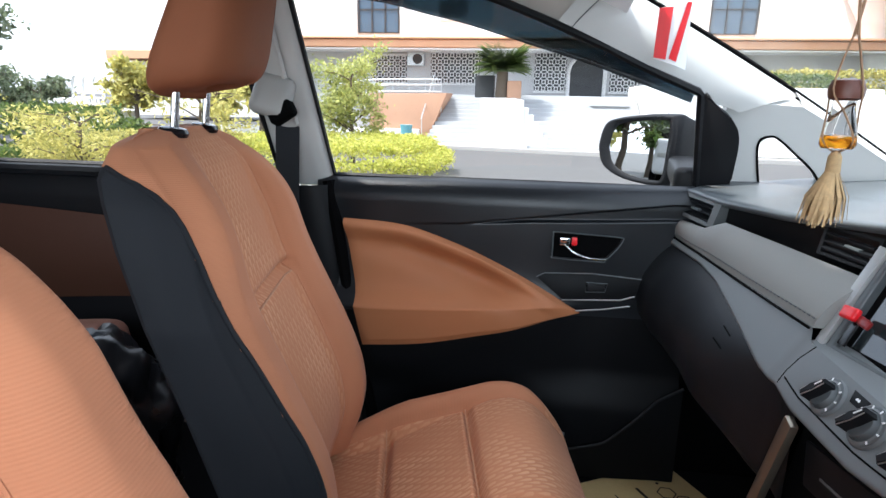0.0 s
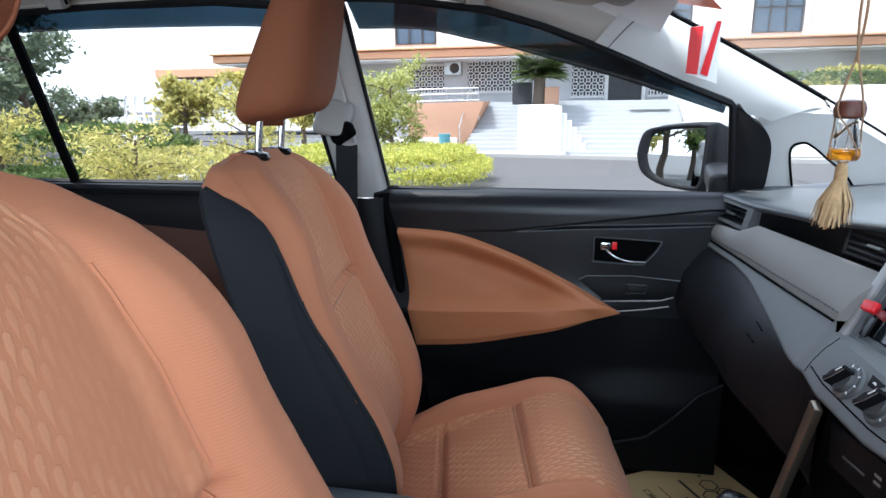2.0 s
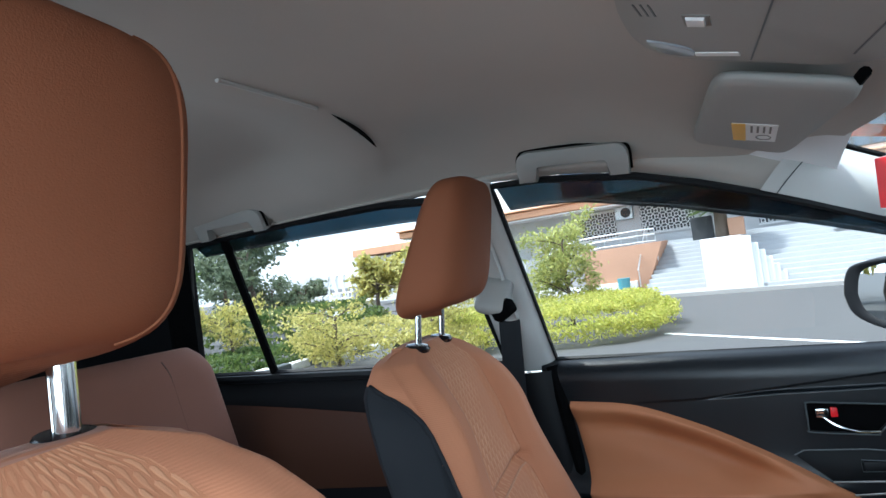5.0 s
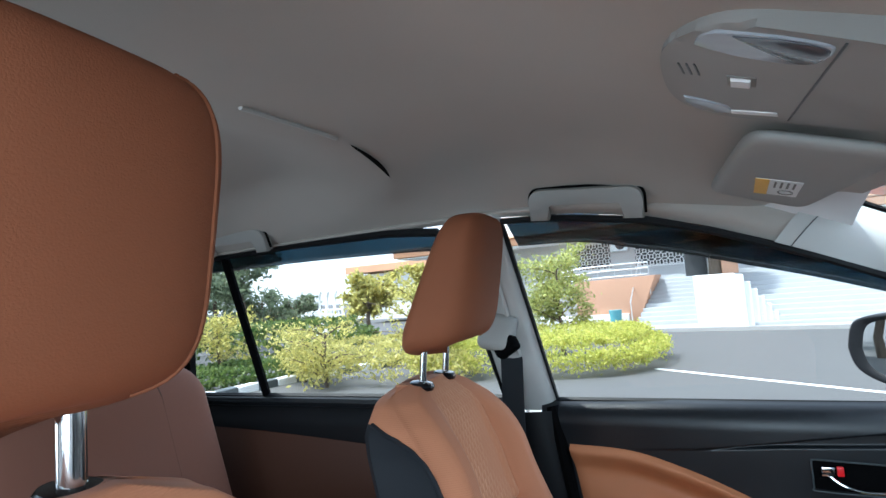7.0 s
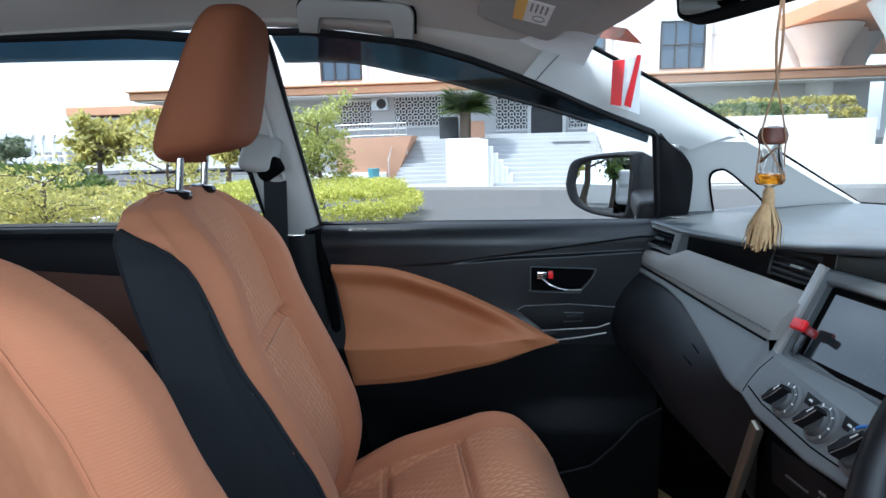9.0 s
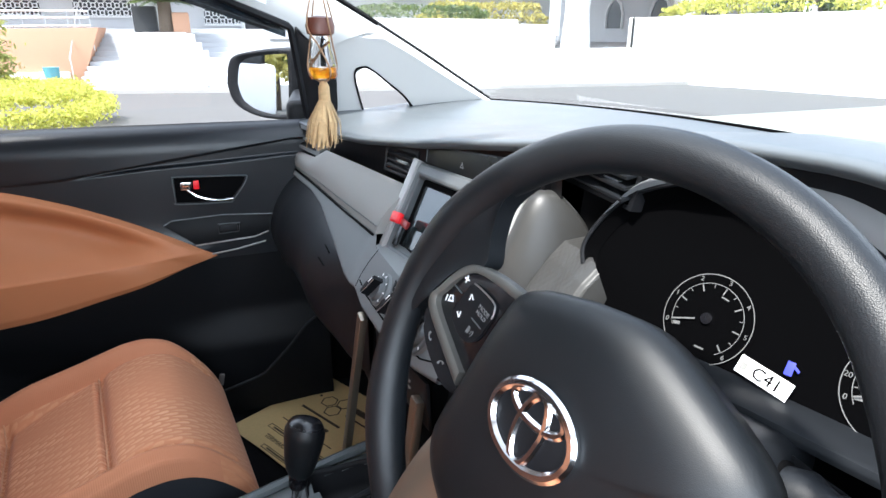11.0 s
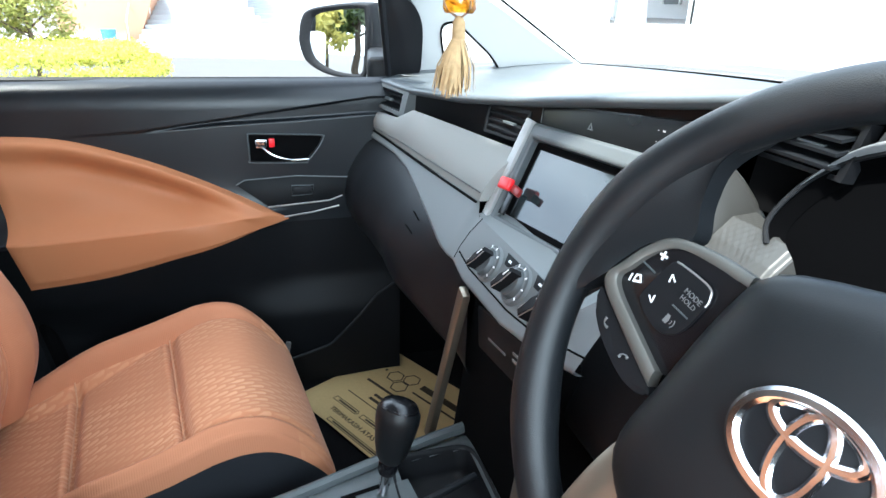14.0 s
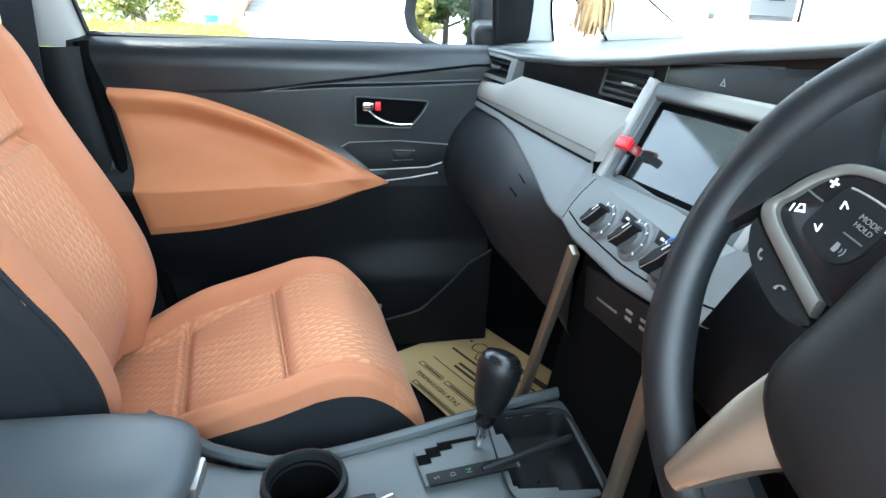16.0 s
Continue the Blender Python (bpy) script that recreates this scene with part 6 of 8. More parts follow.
def band(name, outer, inner, n, thick, mat, parent, label="", crown=0.0):
    """A formed strip between two curves on the wheel, with a raised middle and its own thickness."""
    a, b = spline(outer, n), spline(inner, n)
    prof = ((0, -thick), (0, 0), (0.12, crown * 0.6), (0.5, crown), (0.88, crown * 0.6), (1, 0), (1, -thick))
    verts = [m_w @ (p.lerp(q, k) + Vector((0, 0, h))) for p, q in zip(a, b) for k, h in prof]
    w = len(prof)
    faces = [(i * w + j, i * w + (j + 1) % w, (i + 1) * w + (j + 1) % w, (i + 1) * w + j) for i in range(n - 1) for j in range(w)]
    faces += [tuple(range(w)), tuple((n - 1) * w + j for j in reversed(range(w)))]
    ob = mesh_part(name, verts, faces, mat, parent, label)
    ob.data.set_sharp_from_angle(angle=radians(42))
    return ob


def rim_at(a, k, h):
    """A point beside the rim's centre line, k inwards."""
    p = Vector((1.028 * (WR - k) * math.cos(radians(a)), (WR - k) * math.sin(radians(a)), h))
    return (p.x, p.y, p.z)


# spoke bodies
spoke([(-0.06, 0.066), (-0.125, 0.072), (-0.158, 0.040), (-0.150, 0.020), (-0.10, -0.018), (-0.07, -0.02)], -0.004, 0.016, M_DARK, "spoke")
spoke([(0.085, 0.020), (0.126, 0.030), (0.150, -0.006), (0.166, -0.045), (0.150, -0.095), (0.06, -0.068)], -0.004, 0.016, M_DARK, "spoke")
# leather that flares from the rim to the spokes
FR_OUT = [(-0.068, 0.0725, 0.002), (-0.095, 0.0775, 0.003), (-0.123, 0.0775, 0.005), (-0.140, 0.0655, 0.007), (-0.1525, 0.0480, 0.009), (-0.1590, 0.0380, 0.010), (-0.1545, 0.0270, 0.010), (-0.130, 0.0085, 0.010), (-0.096, -0.0150, 0.010)]
FR_IN = [(-0.068, 0.0640, 0.003), (-0.095, 0.0705, 0.004), (-0.119, 0.0715, 0.006), (-0.1330, 0.0625, 0.008), (-0.1440, 0.0480, 0.010), (-0.1500, 0.0395, 0.010), (-0.1440, 0.0300, 0.010), (-0.122, 0.0140, 0.010), (-0.096, -0.0040, 0.010)]
band("rim_web", [rim_at(a, 0.004, 0.012) for a in (122, 130, 138, 147, 157, 167, 175, 181)], [rim_at(122, 0.013, 0.006), rim_at(131, 0.019, 0.004), rim_at(138, 0.036, 0.002), (-0.114, 0.0800, 0.003), (-0.139, 0.0680, 0.006), (-0.1535, 0.0490, 0.009), (-0.1605, 0.0380, 0.009), rim_at(174, 0.016, 0.004)], 34, 0.018, M_RIM, wheel, "leather flare between rim and spoke", -0.003)
band("rim_web", [(0.118, 0.038, 0.004), (0.130, 0.024, 0.004), (0.146, 0.004, 0.004), (0.161, -0.020, 0.004), (0.172, -0.050, 0.006), (0.178, -0.080, 0.010)], [(0.112, 0.020, 0.006), (0.122, 0.014, 0.006), (0.138, -0.006, 0.006), (0.150, -0.026, 0.006), (0.150, -0.055, 0.006), (0.142, -0.105, 0.010)], 26, 0.018, M_RIM, wheel, "leather flare between rim and spoke", 0.002)
band("rim_web", [rim_at(a, 0.006, 0.010) for a in (226, 235, 244, 253, 262)], [rim_at(a, 0.042, -0.006) for a in (226, 235, 244, 253, 262)], 18, 0.014, M_DARK, wheel, "black inner face of the rim", -0.002)
# silver frame round the left buttons
band("button_frame", FR_OUT, FR_IN, 44, 0.010, M_SPOKE, wheel, "satin silver frame round the buttons", 0.0015)
keys = part("button_pod", plate_bm([(p[0], p[1]) for p in spline([(-0.066, 0.065, 0), (-0.095, 0.0715, 0), (-0.119, 0.0725, 0), (-0.134, 0.0635, 0), (-0.145, 0.0485, 0), (-0.151, 0.0395, 0), (-0.145, 0.0295, 0), (-0.122, 0.0135, 0), (-0.095, -0.0045, 0)], 30)] + [(-0.074, -0.008), (-0.060, 0.030)], 0.012, m_w @ pose(0, 0, 0.004), 0.001), M_GLOSSBLACK, wheel, "gloss black button pod")
m_b = m_w @ pose(0, 0, 0.0045)
KEY = [(-0.1190, 0.0600), (-0.1135, 0.0636), (-0.0890, 0.0576), (-0.0846, 0.0508), (-0.0862, 0.0419), (-0.0932, 0.0250), (-0.1042, 0.0182), (-0.1165, 0.0218), (-0.1285, 0.0308), (-0.1290, 0.0376)]
key_line = [(p[0], p[1]) for p in spline([(x, y, 0) for x, y in KEY + KEY[:1]], 44)[:-1]]
rocker = part("rocker_key", plate_bm(list(reversed(key_line)), 0.003, m_b @ pose(0, 0, 0.0022), 0.001), M_DARK, keys, "raised rocker key with white symbols")
# Silver tube paints the highlight along the key's right edge.
part("key_edge", tube_bm([m_b @ Vector((x, y, 0.0022)) for x, y in key_line[4:17]], 0.0007, 6), M_SILVER, keys)
part("key_groove", tube_bm([m_b @ Vector(p) for p in ((-0.1400, 0.0552, 0.0002), (-0.1275, 0.0512, 0.0002))], 0.0007, 6), M_CONSOLETOP, keys)
part("key_groove", tube_bm([m_b @ Vector(p) for p in ((-0.1055, 0.0378, 0.0024), (-0.0925, 0.0340, 0.0024))], 0.0006, 6), M_CONSOLETOP, rocker)
part("symbol", box_bm((0.0062, 0.0016, 0.0004), m_b @ pose(-0.1266, 0.0638, 0.0003, 0, 0, -8)), M_WHITEINK, keys)
part("symbol", box_bm((0.0016, 0.0062, 0.0004), m_b @ pose(-0.1266, 0.0638, 0.0004, 0, 0, -8)), M_WHITEINK, keys)
m_lane = m_b @ pose(-0.1386, 0.0430, 0.0003, 0, 0, 12)
part("symbol", box_bm((0.0012, 0.0055, 0.0004), m_lane @ pose(-0.0050, 0, 0, 0, 0, -20)), M_WHITEINK, keys)
part("symbol", ring_bm([(-0.0032, -0.0028), (0.0040, -0.0028), (0.0026, 0.0030), (-0.0010, 0.0030)], [(-0.0018, -0.0012), (0.0026, -0.0012), (0.0016, 0.0018), (-0.0002, 0.0018)], 0.0004, m_lane), M_WHITEINK, keys)
for x, y, turn in ((-0.1135, 0.0527, -70), (-0.1201, 0.0354, 110)):
    text_part("<", 0.0105, m_b @ pose(x, y, 0.0025, 0, 0, turn), M_WHITEINK, rocker, "symbol")
text_part("MODE", 0.0050, m_b @ pose(-0.0950, 0.0475, 0.0025, 0, 0, -18), M_DIALINK, rocker)
text_part("HOLD", 0.0046, m_b @ pose(-0.0966, 0.0428, 0.0025, 0, 0, -18), M_DIALINK, rocker)
m_voice = m_b @ pose(-0.1025, 0.0275, 0.0025, 0, 0, -18)
part("symbol", plate_bm([(-0.0045, -0.003), (-0.0015, -0.003), (-0.001, 0.0), (-0.002, 0.003), (-0.0045, 0.003)], 0.0004, m_voice), M_DIALINK, rocker)
for k in range(2):
    part("symbol", tube_bm([m_voice @ Vector((0.0022 * (k + 1) * math.cos(q) - 0.001, 0.0022 * (k + 1) * math.sin(q), 0)) for q in (-0.7, -0.25, 0.25, 0.7)], 0.0004, 5), M_DIALINK, rocker)
phone = part("phone_pod", plate_bm([(p[0], p[1]) for p in spline([(-0.1610, 0.0280, 0), (-0.1560, 0.0240, 0), (-0.130, 0.0060, 0), (-0.0975, -0.0160, 0), (-0.100, -0.0230, 0), (-0.118, -0.0210, 0), (-0.145, -0.0040, 0), (-0.1600, 0.0140, 0), (-0.1610, 0.0280, 0)], 40)[:-1]], 0.012, m_w @ pose(0, 0, 0.007), 0.002), M_DARK, wheel, "black phone keys below the silver frame")
for x, y, turn in ((-0.1430, 0.0075, 30), (-0.1215, -0.0095, -70)):
    part("symbol", tube_bm([m_w @ pose(x, y, 0.0078, 0, 0, turn) @ Vector((0.0036 * math.cos(q), 0.0036 * math.sin(q), 0)) for q in (1.9, 2.5, 3.1, 3.7, 4.3)], lambda t: 0.0005 + 0.0007 * abs(2 * t - 1), 6), M_DIALINK, phone)
# champagne trims of the lower spokes
band("spoke_trim", [(-0.098, -0.052, 0.010), (-0.108, -0.080, 0.014), (-0.117, -0.115, 0.017), (-0.124, -0.146, 0.018)], [(-0.062, -0.096, 0.010), (-0.080, -0.115, 0.014), (-0.096, -0.136, 0.017), (-0.108, -0.154, 0.018)], 16, 0.022, M_BRONZE, wheel, "champagne metal spoke trim", 0.005)
band("spoke_trim", [(-0.022, -0.124, 0.010), (-0.030, -0.145, 0.012), (-0.038, -0.166, 0.013), (-0.046, -0.186, 0.012)], [(0.036, -0.103, 0.010), (0.022, -0.135, 0.012), (0.006, -0.165, 0.013), (-0.012, -0.190, 0.012)], 16, 0.022, M_BRONZE, wheel, "champagne metal spoke trim", 0.005)
band("spoke_trim", [(0.122, 0.0185, 0.008), (0.131, 0.010, 0.009), (0.1525, -0.010, 0.010), (0.1555, -0.027, 0.010), (0.149, -0.046, 0.009), (0.144, -0.062, 0.006)], [(0.100, 0.0060, 0.008), (0.109, 0.001, 0.009), (0.134, -0.018, 0.010), (0.1400, -0.030, 0.010), (0.139, -0.046, 0.009), (0.137, -0.060, 0.006)], 30, 0.014, M_SPOKE, wheel, "satin silver spoke trim", 0.003)
rp = spoke([(0.098, 0.002), (0.128, -0.026), (0.129, -0.048), (0.100, -0.086), (0.066, -0.070), (0.080, -0.036)], 0.002, 0.010, M_DARK, "button_pod", "black switch pod", 0.002)
part("pod_frame", tube_bm(on_wheel([(0.095, -0.004, 0.004), (0.110, -0.014, 0.004), (0.126, -0.026, 0.004), (0.1275, -0.036, 0.004), (0.122, -0.052, 0.004), (0.114, -0.066, 0.004)], 24), 0.0015, 6), M_SPOKE, rp)
part("switch_key", plate_bm([(0.094, -0.014), (0.112, -0.022), (0.118, -0.032), (0.114, -0.048), (0.098, -0.066), (0.080, -0.058), (0.086, -0.036)], 0.003, m_w @ pose(0, 0, 0.0030), 0.001), M_BLACKSHADE, rp)
band("pod_trim", [(0.060, -0.068, 0.004), (0.084, -0.072, 0.004), (0.118, -0.079, 0.004)], [(0.054, -0.077, 0.004), (0.078, -0.081, 0.004), (0.108, -0.088, 0.004)], 8, 0.010, M_SPOKE, rp)
# badge: plain chrome rings
badge = thing("wheel_badge", m_w @ Vector((0.004, 0.004, 0.034)), "oval chrome badge on the steering wheel", "badge")
m_e = m_w @ pose(0.004, 0.004, 0.0345, 0, 0, -8)
def oval(a, b, cx, cy, r, name="ring"):
    return part(name, tube_bm([m_e @ Vector((cx + a * math.cos(2 * math.pi * k / 48), cy + b * math.sin(2 * math.pi * k / 48), 0.001)) for k in range(48)], r, 8, closed=True), M_CHROME, badge)


part("badge_base", lathe_bm([(0.001, -0.002), (0.036, -0.002), (0.0365, 0.0), (0.034, 0.0012), (0.001, 0.0014)], m_e @ Matrix.Diagonal((1.0, 0.74, 1, 1)), 40), M_DARK, badge)
oval(0.0345, 0.0255, 0, 0, 0.0042)
oval(0.0105, 0.0235, 0, -0.001, 0.0033)
oval(0.0225, 0.0100, 0, 0.0135, 0.0033)
for k, words in enumerate(("SRS", "AIRBAG")):
    text_part(words, 0.0085, m_w @ pose(-0.052 + 0.008 * k, -0.048 - 0.011 * k, 0.0262 - 0.001 * k, -8, -8, -10), M_PLASTIC, pad)
# column
column = thing("steering_column", (0.66, 0.2, 1.0), "black steering column shroud with stalks and ignition lock", "steering column")
cdir = (Vector(m_w.col[2][:3])).normalized()
cc = Vector((0.552, 0.208, 1.043))
part("shroud", box_bm((0.170, 0.120, 0.12), m_w @ pose(0.010, -0.022, -0.135), 0.024, 4), M_PLASTIC, column)
part("column_lip", box_bm((0.20, 0.012, 0.05), m_w @ pose(0.050, 0.046, -0.165, 20, 0, 0), 0.005, 2), M_PLASTIC, column)
part("hub_neck", lathe_bm([(0.055, -0.06), (0.062, -0.02), (0.07, -0.012)], Matrix.Translation(cc) @ cdir.to_track_quat("Z", "Y").to_matrix().to_4x4(), 24), M_DARK, column)
stalk_m = Matrix.Translation(m_w @ Vector((0.092, 0.006, -0.118))) @ (m_w.to_3x3() @ Vector((0.95, 0.28, 0.12))).to_track_quat("Z", "Y").to_matrix().to_4x4()
part("stalk_boot", lathe_bm([(0.012, -0.012), (0.0225, -0.010), (0.0225, 0.0), (0.0205, 0.003), (0.0205, 0.008), (0.0185, 0.010), (0.012, 0.010)], stalk_m, 28), M_BLACKSHADE, column)
part("light_stalk", lathe_bm([(0.0175, 0.006), (0.0175, 0.026), (0.012, 0.034), (0.0085, 0.040), (0.0080, 0.085), (0.0105, 0.088), (0.0105, 0.112), (0.002, 0.115)], stalk_m, 24), M_PLASTIC, column)
part("wiper_stalk", tube_bm([m_w @ Vector(p) for p in ((-0.06, 0.02, -0.075), (-0.11, 0.02, -0.07), (-0.155, 0.022, -0.065))], 0.010, 12), M_DARK, column)
ign = Matrix.Translation(Vector((0.668, 0.098, 0.966))) @ Vector((-1, -0.35, 0.35)).to_track_quat("Z", "Y").to_matrix().to_4x4()
part("ignition_lock", lathe_bm([(0.0168, -0.02), (0.0168, 0.0), (0.0155, 0.0018), (0.0050, 0.0018), (0.0040, -0.003), (0.0005, -0.004)], ign, 28), M_PEARL, column, "round silver ignition lock")
part("key_slot", box_bm((0.0022, 0.008, 0.001), ign @ pose(0, 0, 0.0005)), M_BLACKSHADE, column)

# ---- roof fittings ----
def grab_handle(x0, x1, y, z0, z1):
    """A flat folding handle lying against the rail; z0 at its rear end, z1 at its front end."""
    g = thing("grab_handle", ((x0 + x1) / 2, y, (z0 + z1) / 2), "pale grey folding grab handle on the roof rail", "grab handle", "grab handles")

    def at(t, down, off):
        return Vector((lerp(x0, x1, t), y + 0.42 * down - off, lerp(z0, z1, t) - 0.9 * down))
    m = frame_at(at(0.5, 0.0, 0.0), at(1, 0, 0) - at(0, 0, 0), (0, -0.42, 0.9))
    half = (at(1, 0, 0) - at(0, 0, 0)).length / 2
    arc = [(half - 0.026 + 0.026 * math.sin(q), -0.026 + 0.026 * math.cos(q)) for q in [math.pi / 2 * k / 6 for k in range(7)]]
    outer = [(-x, y) for x, y in reversed(arc)] + arc
    inner = [(half - 0.040, -0.066), (half - 0.040, -0.036), (half - 0.046, -0.029), (0.046 - half, -0.029), (0.040 - half, -0.036), (0.040 - half, -0.066)]
    line = [(-half, -0.066)] + outer + [(half, -0.066)] + inner
    part("handle_bar", plate_bm(list(reversed(line)), 0.014, m @ pose(0, 0, 0.022), 0.003), M_CONSOLE, g)
    for sgn in (-1, 1):
        part("mount", box_bm((0.036, 0.040, 0.024), m @ pose(sgn * (half - 0.020), -0.048, 0.004), 0.004, 2), M_CONSOLE, g)
    # Black tube draws the handle's dark outline of shade on the rail.
    part("shadow_gap", tube_bm([m @ Vector((x * 1.012, y + 0.001, 0.006)) for x, y in [(-half, -0.060)] + outer + [(half, -0.060)]], 0.0034, 6), M_BLACKSHADE, g)
    return g


grab_handle(-0.205, 0.025, 1.128, 1.588, 1.566)
grab_handle(-1.20, -0.95, 1.135, 1.600, 1.600)
def pad_slab(name, corners, thick, mat, parent, n=48, power=0.22):
    """A soft flat pad between four corners, with rounded corners and edges."""
    p = [Vector(q) for q in corners]
    up = (p[1] - p[0]).cross(p[3] - p[0]).normalized()
    if up.z < 0:
        up = -up

    def at(u, v, h):
        return p[0].lerp(p[1], u).lerp(p[3].lerp(p[2], u), v) + up * h

    def f(u, v):
        a = 2 * math.pi * u
        c_, s_ = math.cos(a), math.sin(a)
        k, h = [(0.0, -0.5), (0.75, -0.5), (0.93, -0.45), (0.985, -0.25), (1.0, 0.0), (0.985, 0.25), (0.93, 0.45), (0.75, 0.5), (0.0, 0.5)][round(v * 8)]
        return at(0.5 + 0.5 * k * math.copysign(abs(c_) ** power, c_), 0.5 + 0.5 * k * math.copysign(abs(s_) ** power, s_), h * thick)
    return grid(name, f, n, 8, mat, parent, loop=True)


visor = thing("sun_visor", (0.24, 0.88, 1.54), "grey padded sun visor folded up, with a warning label", "sun visor")
V4 = [(0.140, 1.085, 1.533), (0.200, 0.640, 1.532), (0.340, 0.630, 1.484), (0.290, 1.150, 1.487)]
pad_slab("visor_body", V4, 0.020, M_CONSOLE, visor)
m_v = frame_at((0.2375, 0.918, 1.4975), (0.96, 0, -0.279), (0, 1, -0.036))
lab = part("warning_label", box_bm((0.058, 0.135, 0.001), m_v), M_WHITEINK, visor, "white and yellow warning label")
part("label_stripe", box_bm((0.018, 0.135, 0.001), m_v @ pose(-0.021, 0, -0.0006)), material("label_yellow", (0.85, 0.5, 0.08), 0.6), lab)
part("text_ring", tube_bm([m_v @ Vector((0.012 + 0.010 * math.cos(q), 0.030 + 0.018 * math.sin(q), -0.001)) for q in [math.pi * k / 10 for k in range(20)]], 0.0008, 5, closed=True), M_STRIP, lab)
for k in range(4):
    part("text_bar", box_bm((0.003, 0.050, 0.0004), m_v @ pose(-0.004 + 0.008 * k, -0.030, -0.0008)), M_STRIP, lab)
part("visor_pivot", tube_bm([(0.325, 0.665, 1.487), (0.333, 0.625, 1.494)], 0.006, 8), M_BLACKSHADE, visor)
dvisor = thing("sun_visor", (0.24, 0.27, 1.54), "grey padded sun visor folded up above the driver", "sun visor")
part("visor_pivot", tube_bm([(0.355, 0.14, 1.480), (0.360, 0.19, 1.486)], 0.006, 8), M_BLACKSHADE, dvisor)
pad_slab("visor_body", [(0.190, -0.16, 1.525), (0.235, 0.135, 1.525), (0.370, 0.17, 1.475), (0.330, -0.18, 1.470)], 0.020, M_CONSOLE, dvisor)
lamp = thing("roof_console", (0.25, YC, 1.59), "grey overhead console with map lamps, switches and a sunglasses lid", "roof console")
m_l = frame_at((0.136, 0.505, 1.567), (1, 0, -0.35), (0, 1, 0))
cf = math.sqrt(1 + 0.35 ** 2)


def on_console(points, h, depth, bevel=0.0):
    """A plate on the console's underside from plan points (x, y)."""
    return plate_bm([((x - 0.136) * cf, 0.505 - y) for x, y in points], depth, m_l @ pose(0, 0, -h, 180, 0, 0), bevel)


body = [(p[0], p[1]) for p in spline([(0.150, 0.398, 0), (0.138, 0.44, 0), (0.133, 0.51, 0), (0.136, 0.57, 0), (0.152, 0.612, 0), (0.185, 0.632, 0), (0.238, 0.628, 0), (0.30, 0.622, 0), (0.340, 0.608, 0), (0.356, 0.51, 0), (0.346, 0.425, 0), (0.305, 0.386, 0), (0.238, 0.364, 0), (0.185, 0.358, 0), (0.150, 0.398, 0)], 70)[:-1]]
part("console_body", on_console(body, 0.0, 0.05, 0.012), M_CONSOLE, lamp)
M_SMOKE = material("smoked_lens", (0.09, 0.095, 0.11), 0.14, stain=0.1)
M_LENS = material("clear_lamp_lens", (0.40, 0.43, 0.47), 0.12, stain=0.15, stain_scale=40)
part("lamp_lens", on_console([(p[0], p[1]) for p in spline([(0.166, 0.398, 0), (0.172, 0.378, 0), (0.187, 0.368, 0), (0.22, 0.370, 0), (0.25, 0.382, 0), (0.250, 0.405, 0), (0.238, 0.425, 0), (0.20, 0.418, 0), (0.166, 0.398, 0)], 30)[:-1]], 0.002, 0.006, 0.002), M_LENS, lamp, "clear map lamp lens")
part("lamp_lens", on_console([(p[0], p[1]) for p in spline([(0.146, 0.560, 0), (0.150, 0.590, 0), (0.165, 0.610, 0), (0.186, 0.612, 0), (0.184, 0.585, 0), (0.164, 0.568, 0), (0.146, 0.560, 0)], 26)[:-1]], 0.002, 0.006, 0.002), M_LENS, lamp, "clear map lamp lens")
part("lamp_lens", on_console([(p[0], p[1]) for p in spline([(0.192, 0.372, 0), (0.22, 0.372, 0), (0.248, 0.384, 0), (0.248, 0.405, 0), (0.236, 0.422, 0), (0.218, 0.405, 0), (0.192, 0.372, 0)], 26)[:-1]], 0.0028, 0.004, 0.001), M_SMOKE, lamp, "smoked half of the map lamp lens")
for k in range(3):
    part("vent_line", on_console([(0.150 + 0.006 * k, 0.452), (0.1515 + 0.006 * k, 0.452), (0.1535 + 0.006 * k, 0.482), (0.152 + 0.006 * k, 0.482)], 0.0008, 0.003), M_DASHTOP, lamp)
part("rocker", on_console([(0.189, 0.480), (0.189, 0.500), (0.204, 0.499), (0.204, 0.479)], 0.004, 0.006, 0.002), M_WHITEINK, lamp)
part("rocker_frame", on_console([(0.186, 0.476), (0.186, 0.504), (0.208, 0.503), (0.208, 0.475)], 0.001, 0.006, 0.001), M_STRIP, lamp)
part("lid_gap", on_console([(0.2372, 0.618), (0.2388, 0.618), (0.2578, 0.376), (0.2562, 0.376)], 0.0008, 0.004), M_CONSOLETOP, lamp)
part("lid_line", on_console([(0.3183, 0.576), (0.3197, 0.576), (0.3327, 0.428), (0.3313, 0.428)], 0.0008, 0.004), M_CONSOLETOP, lamp)
part("sticker", on_console([(0.186, 0.600), (0.188, 0.612), (0.229, 0.602), (0.227, 0.590)], 0.0012, 0.002), M_WHITEINK, lamp)
# mirror with its hanging scent bottle
def mirror_material():
    m = bpy.data.materials.new("mirror_silver")
    m.use_nodes = True
    p = m.node_tree.nodes["Principled BSDF"]
    p.inputs["Base Color"].default_value, p.inputs["Metallic"].default_value, p.inputs["Roughness"].default_value = (0.80, 0.83, 0.84, 1), 1.0, 0.0
    return m


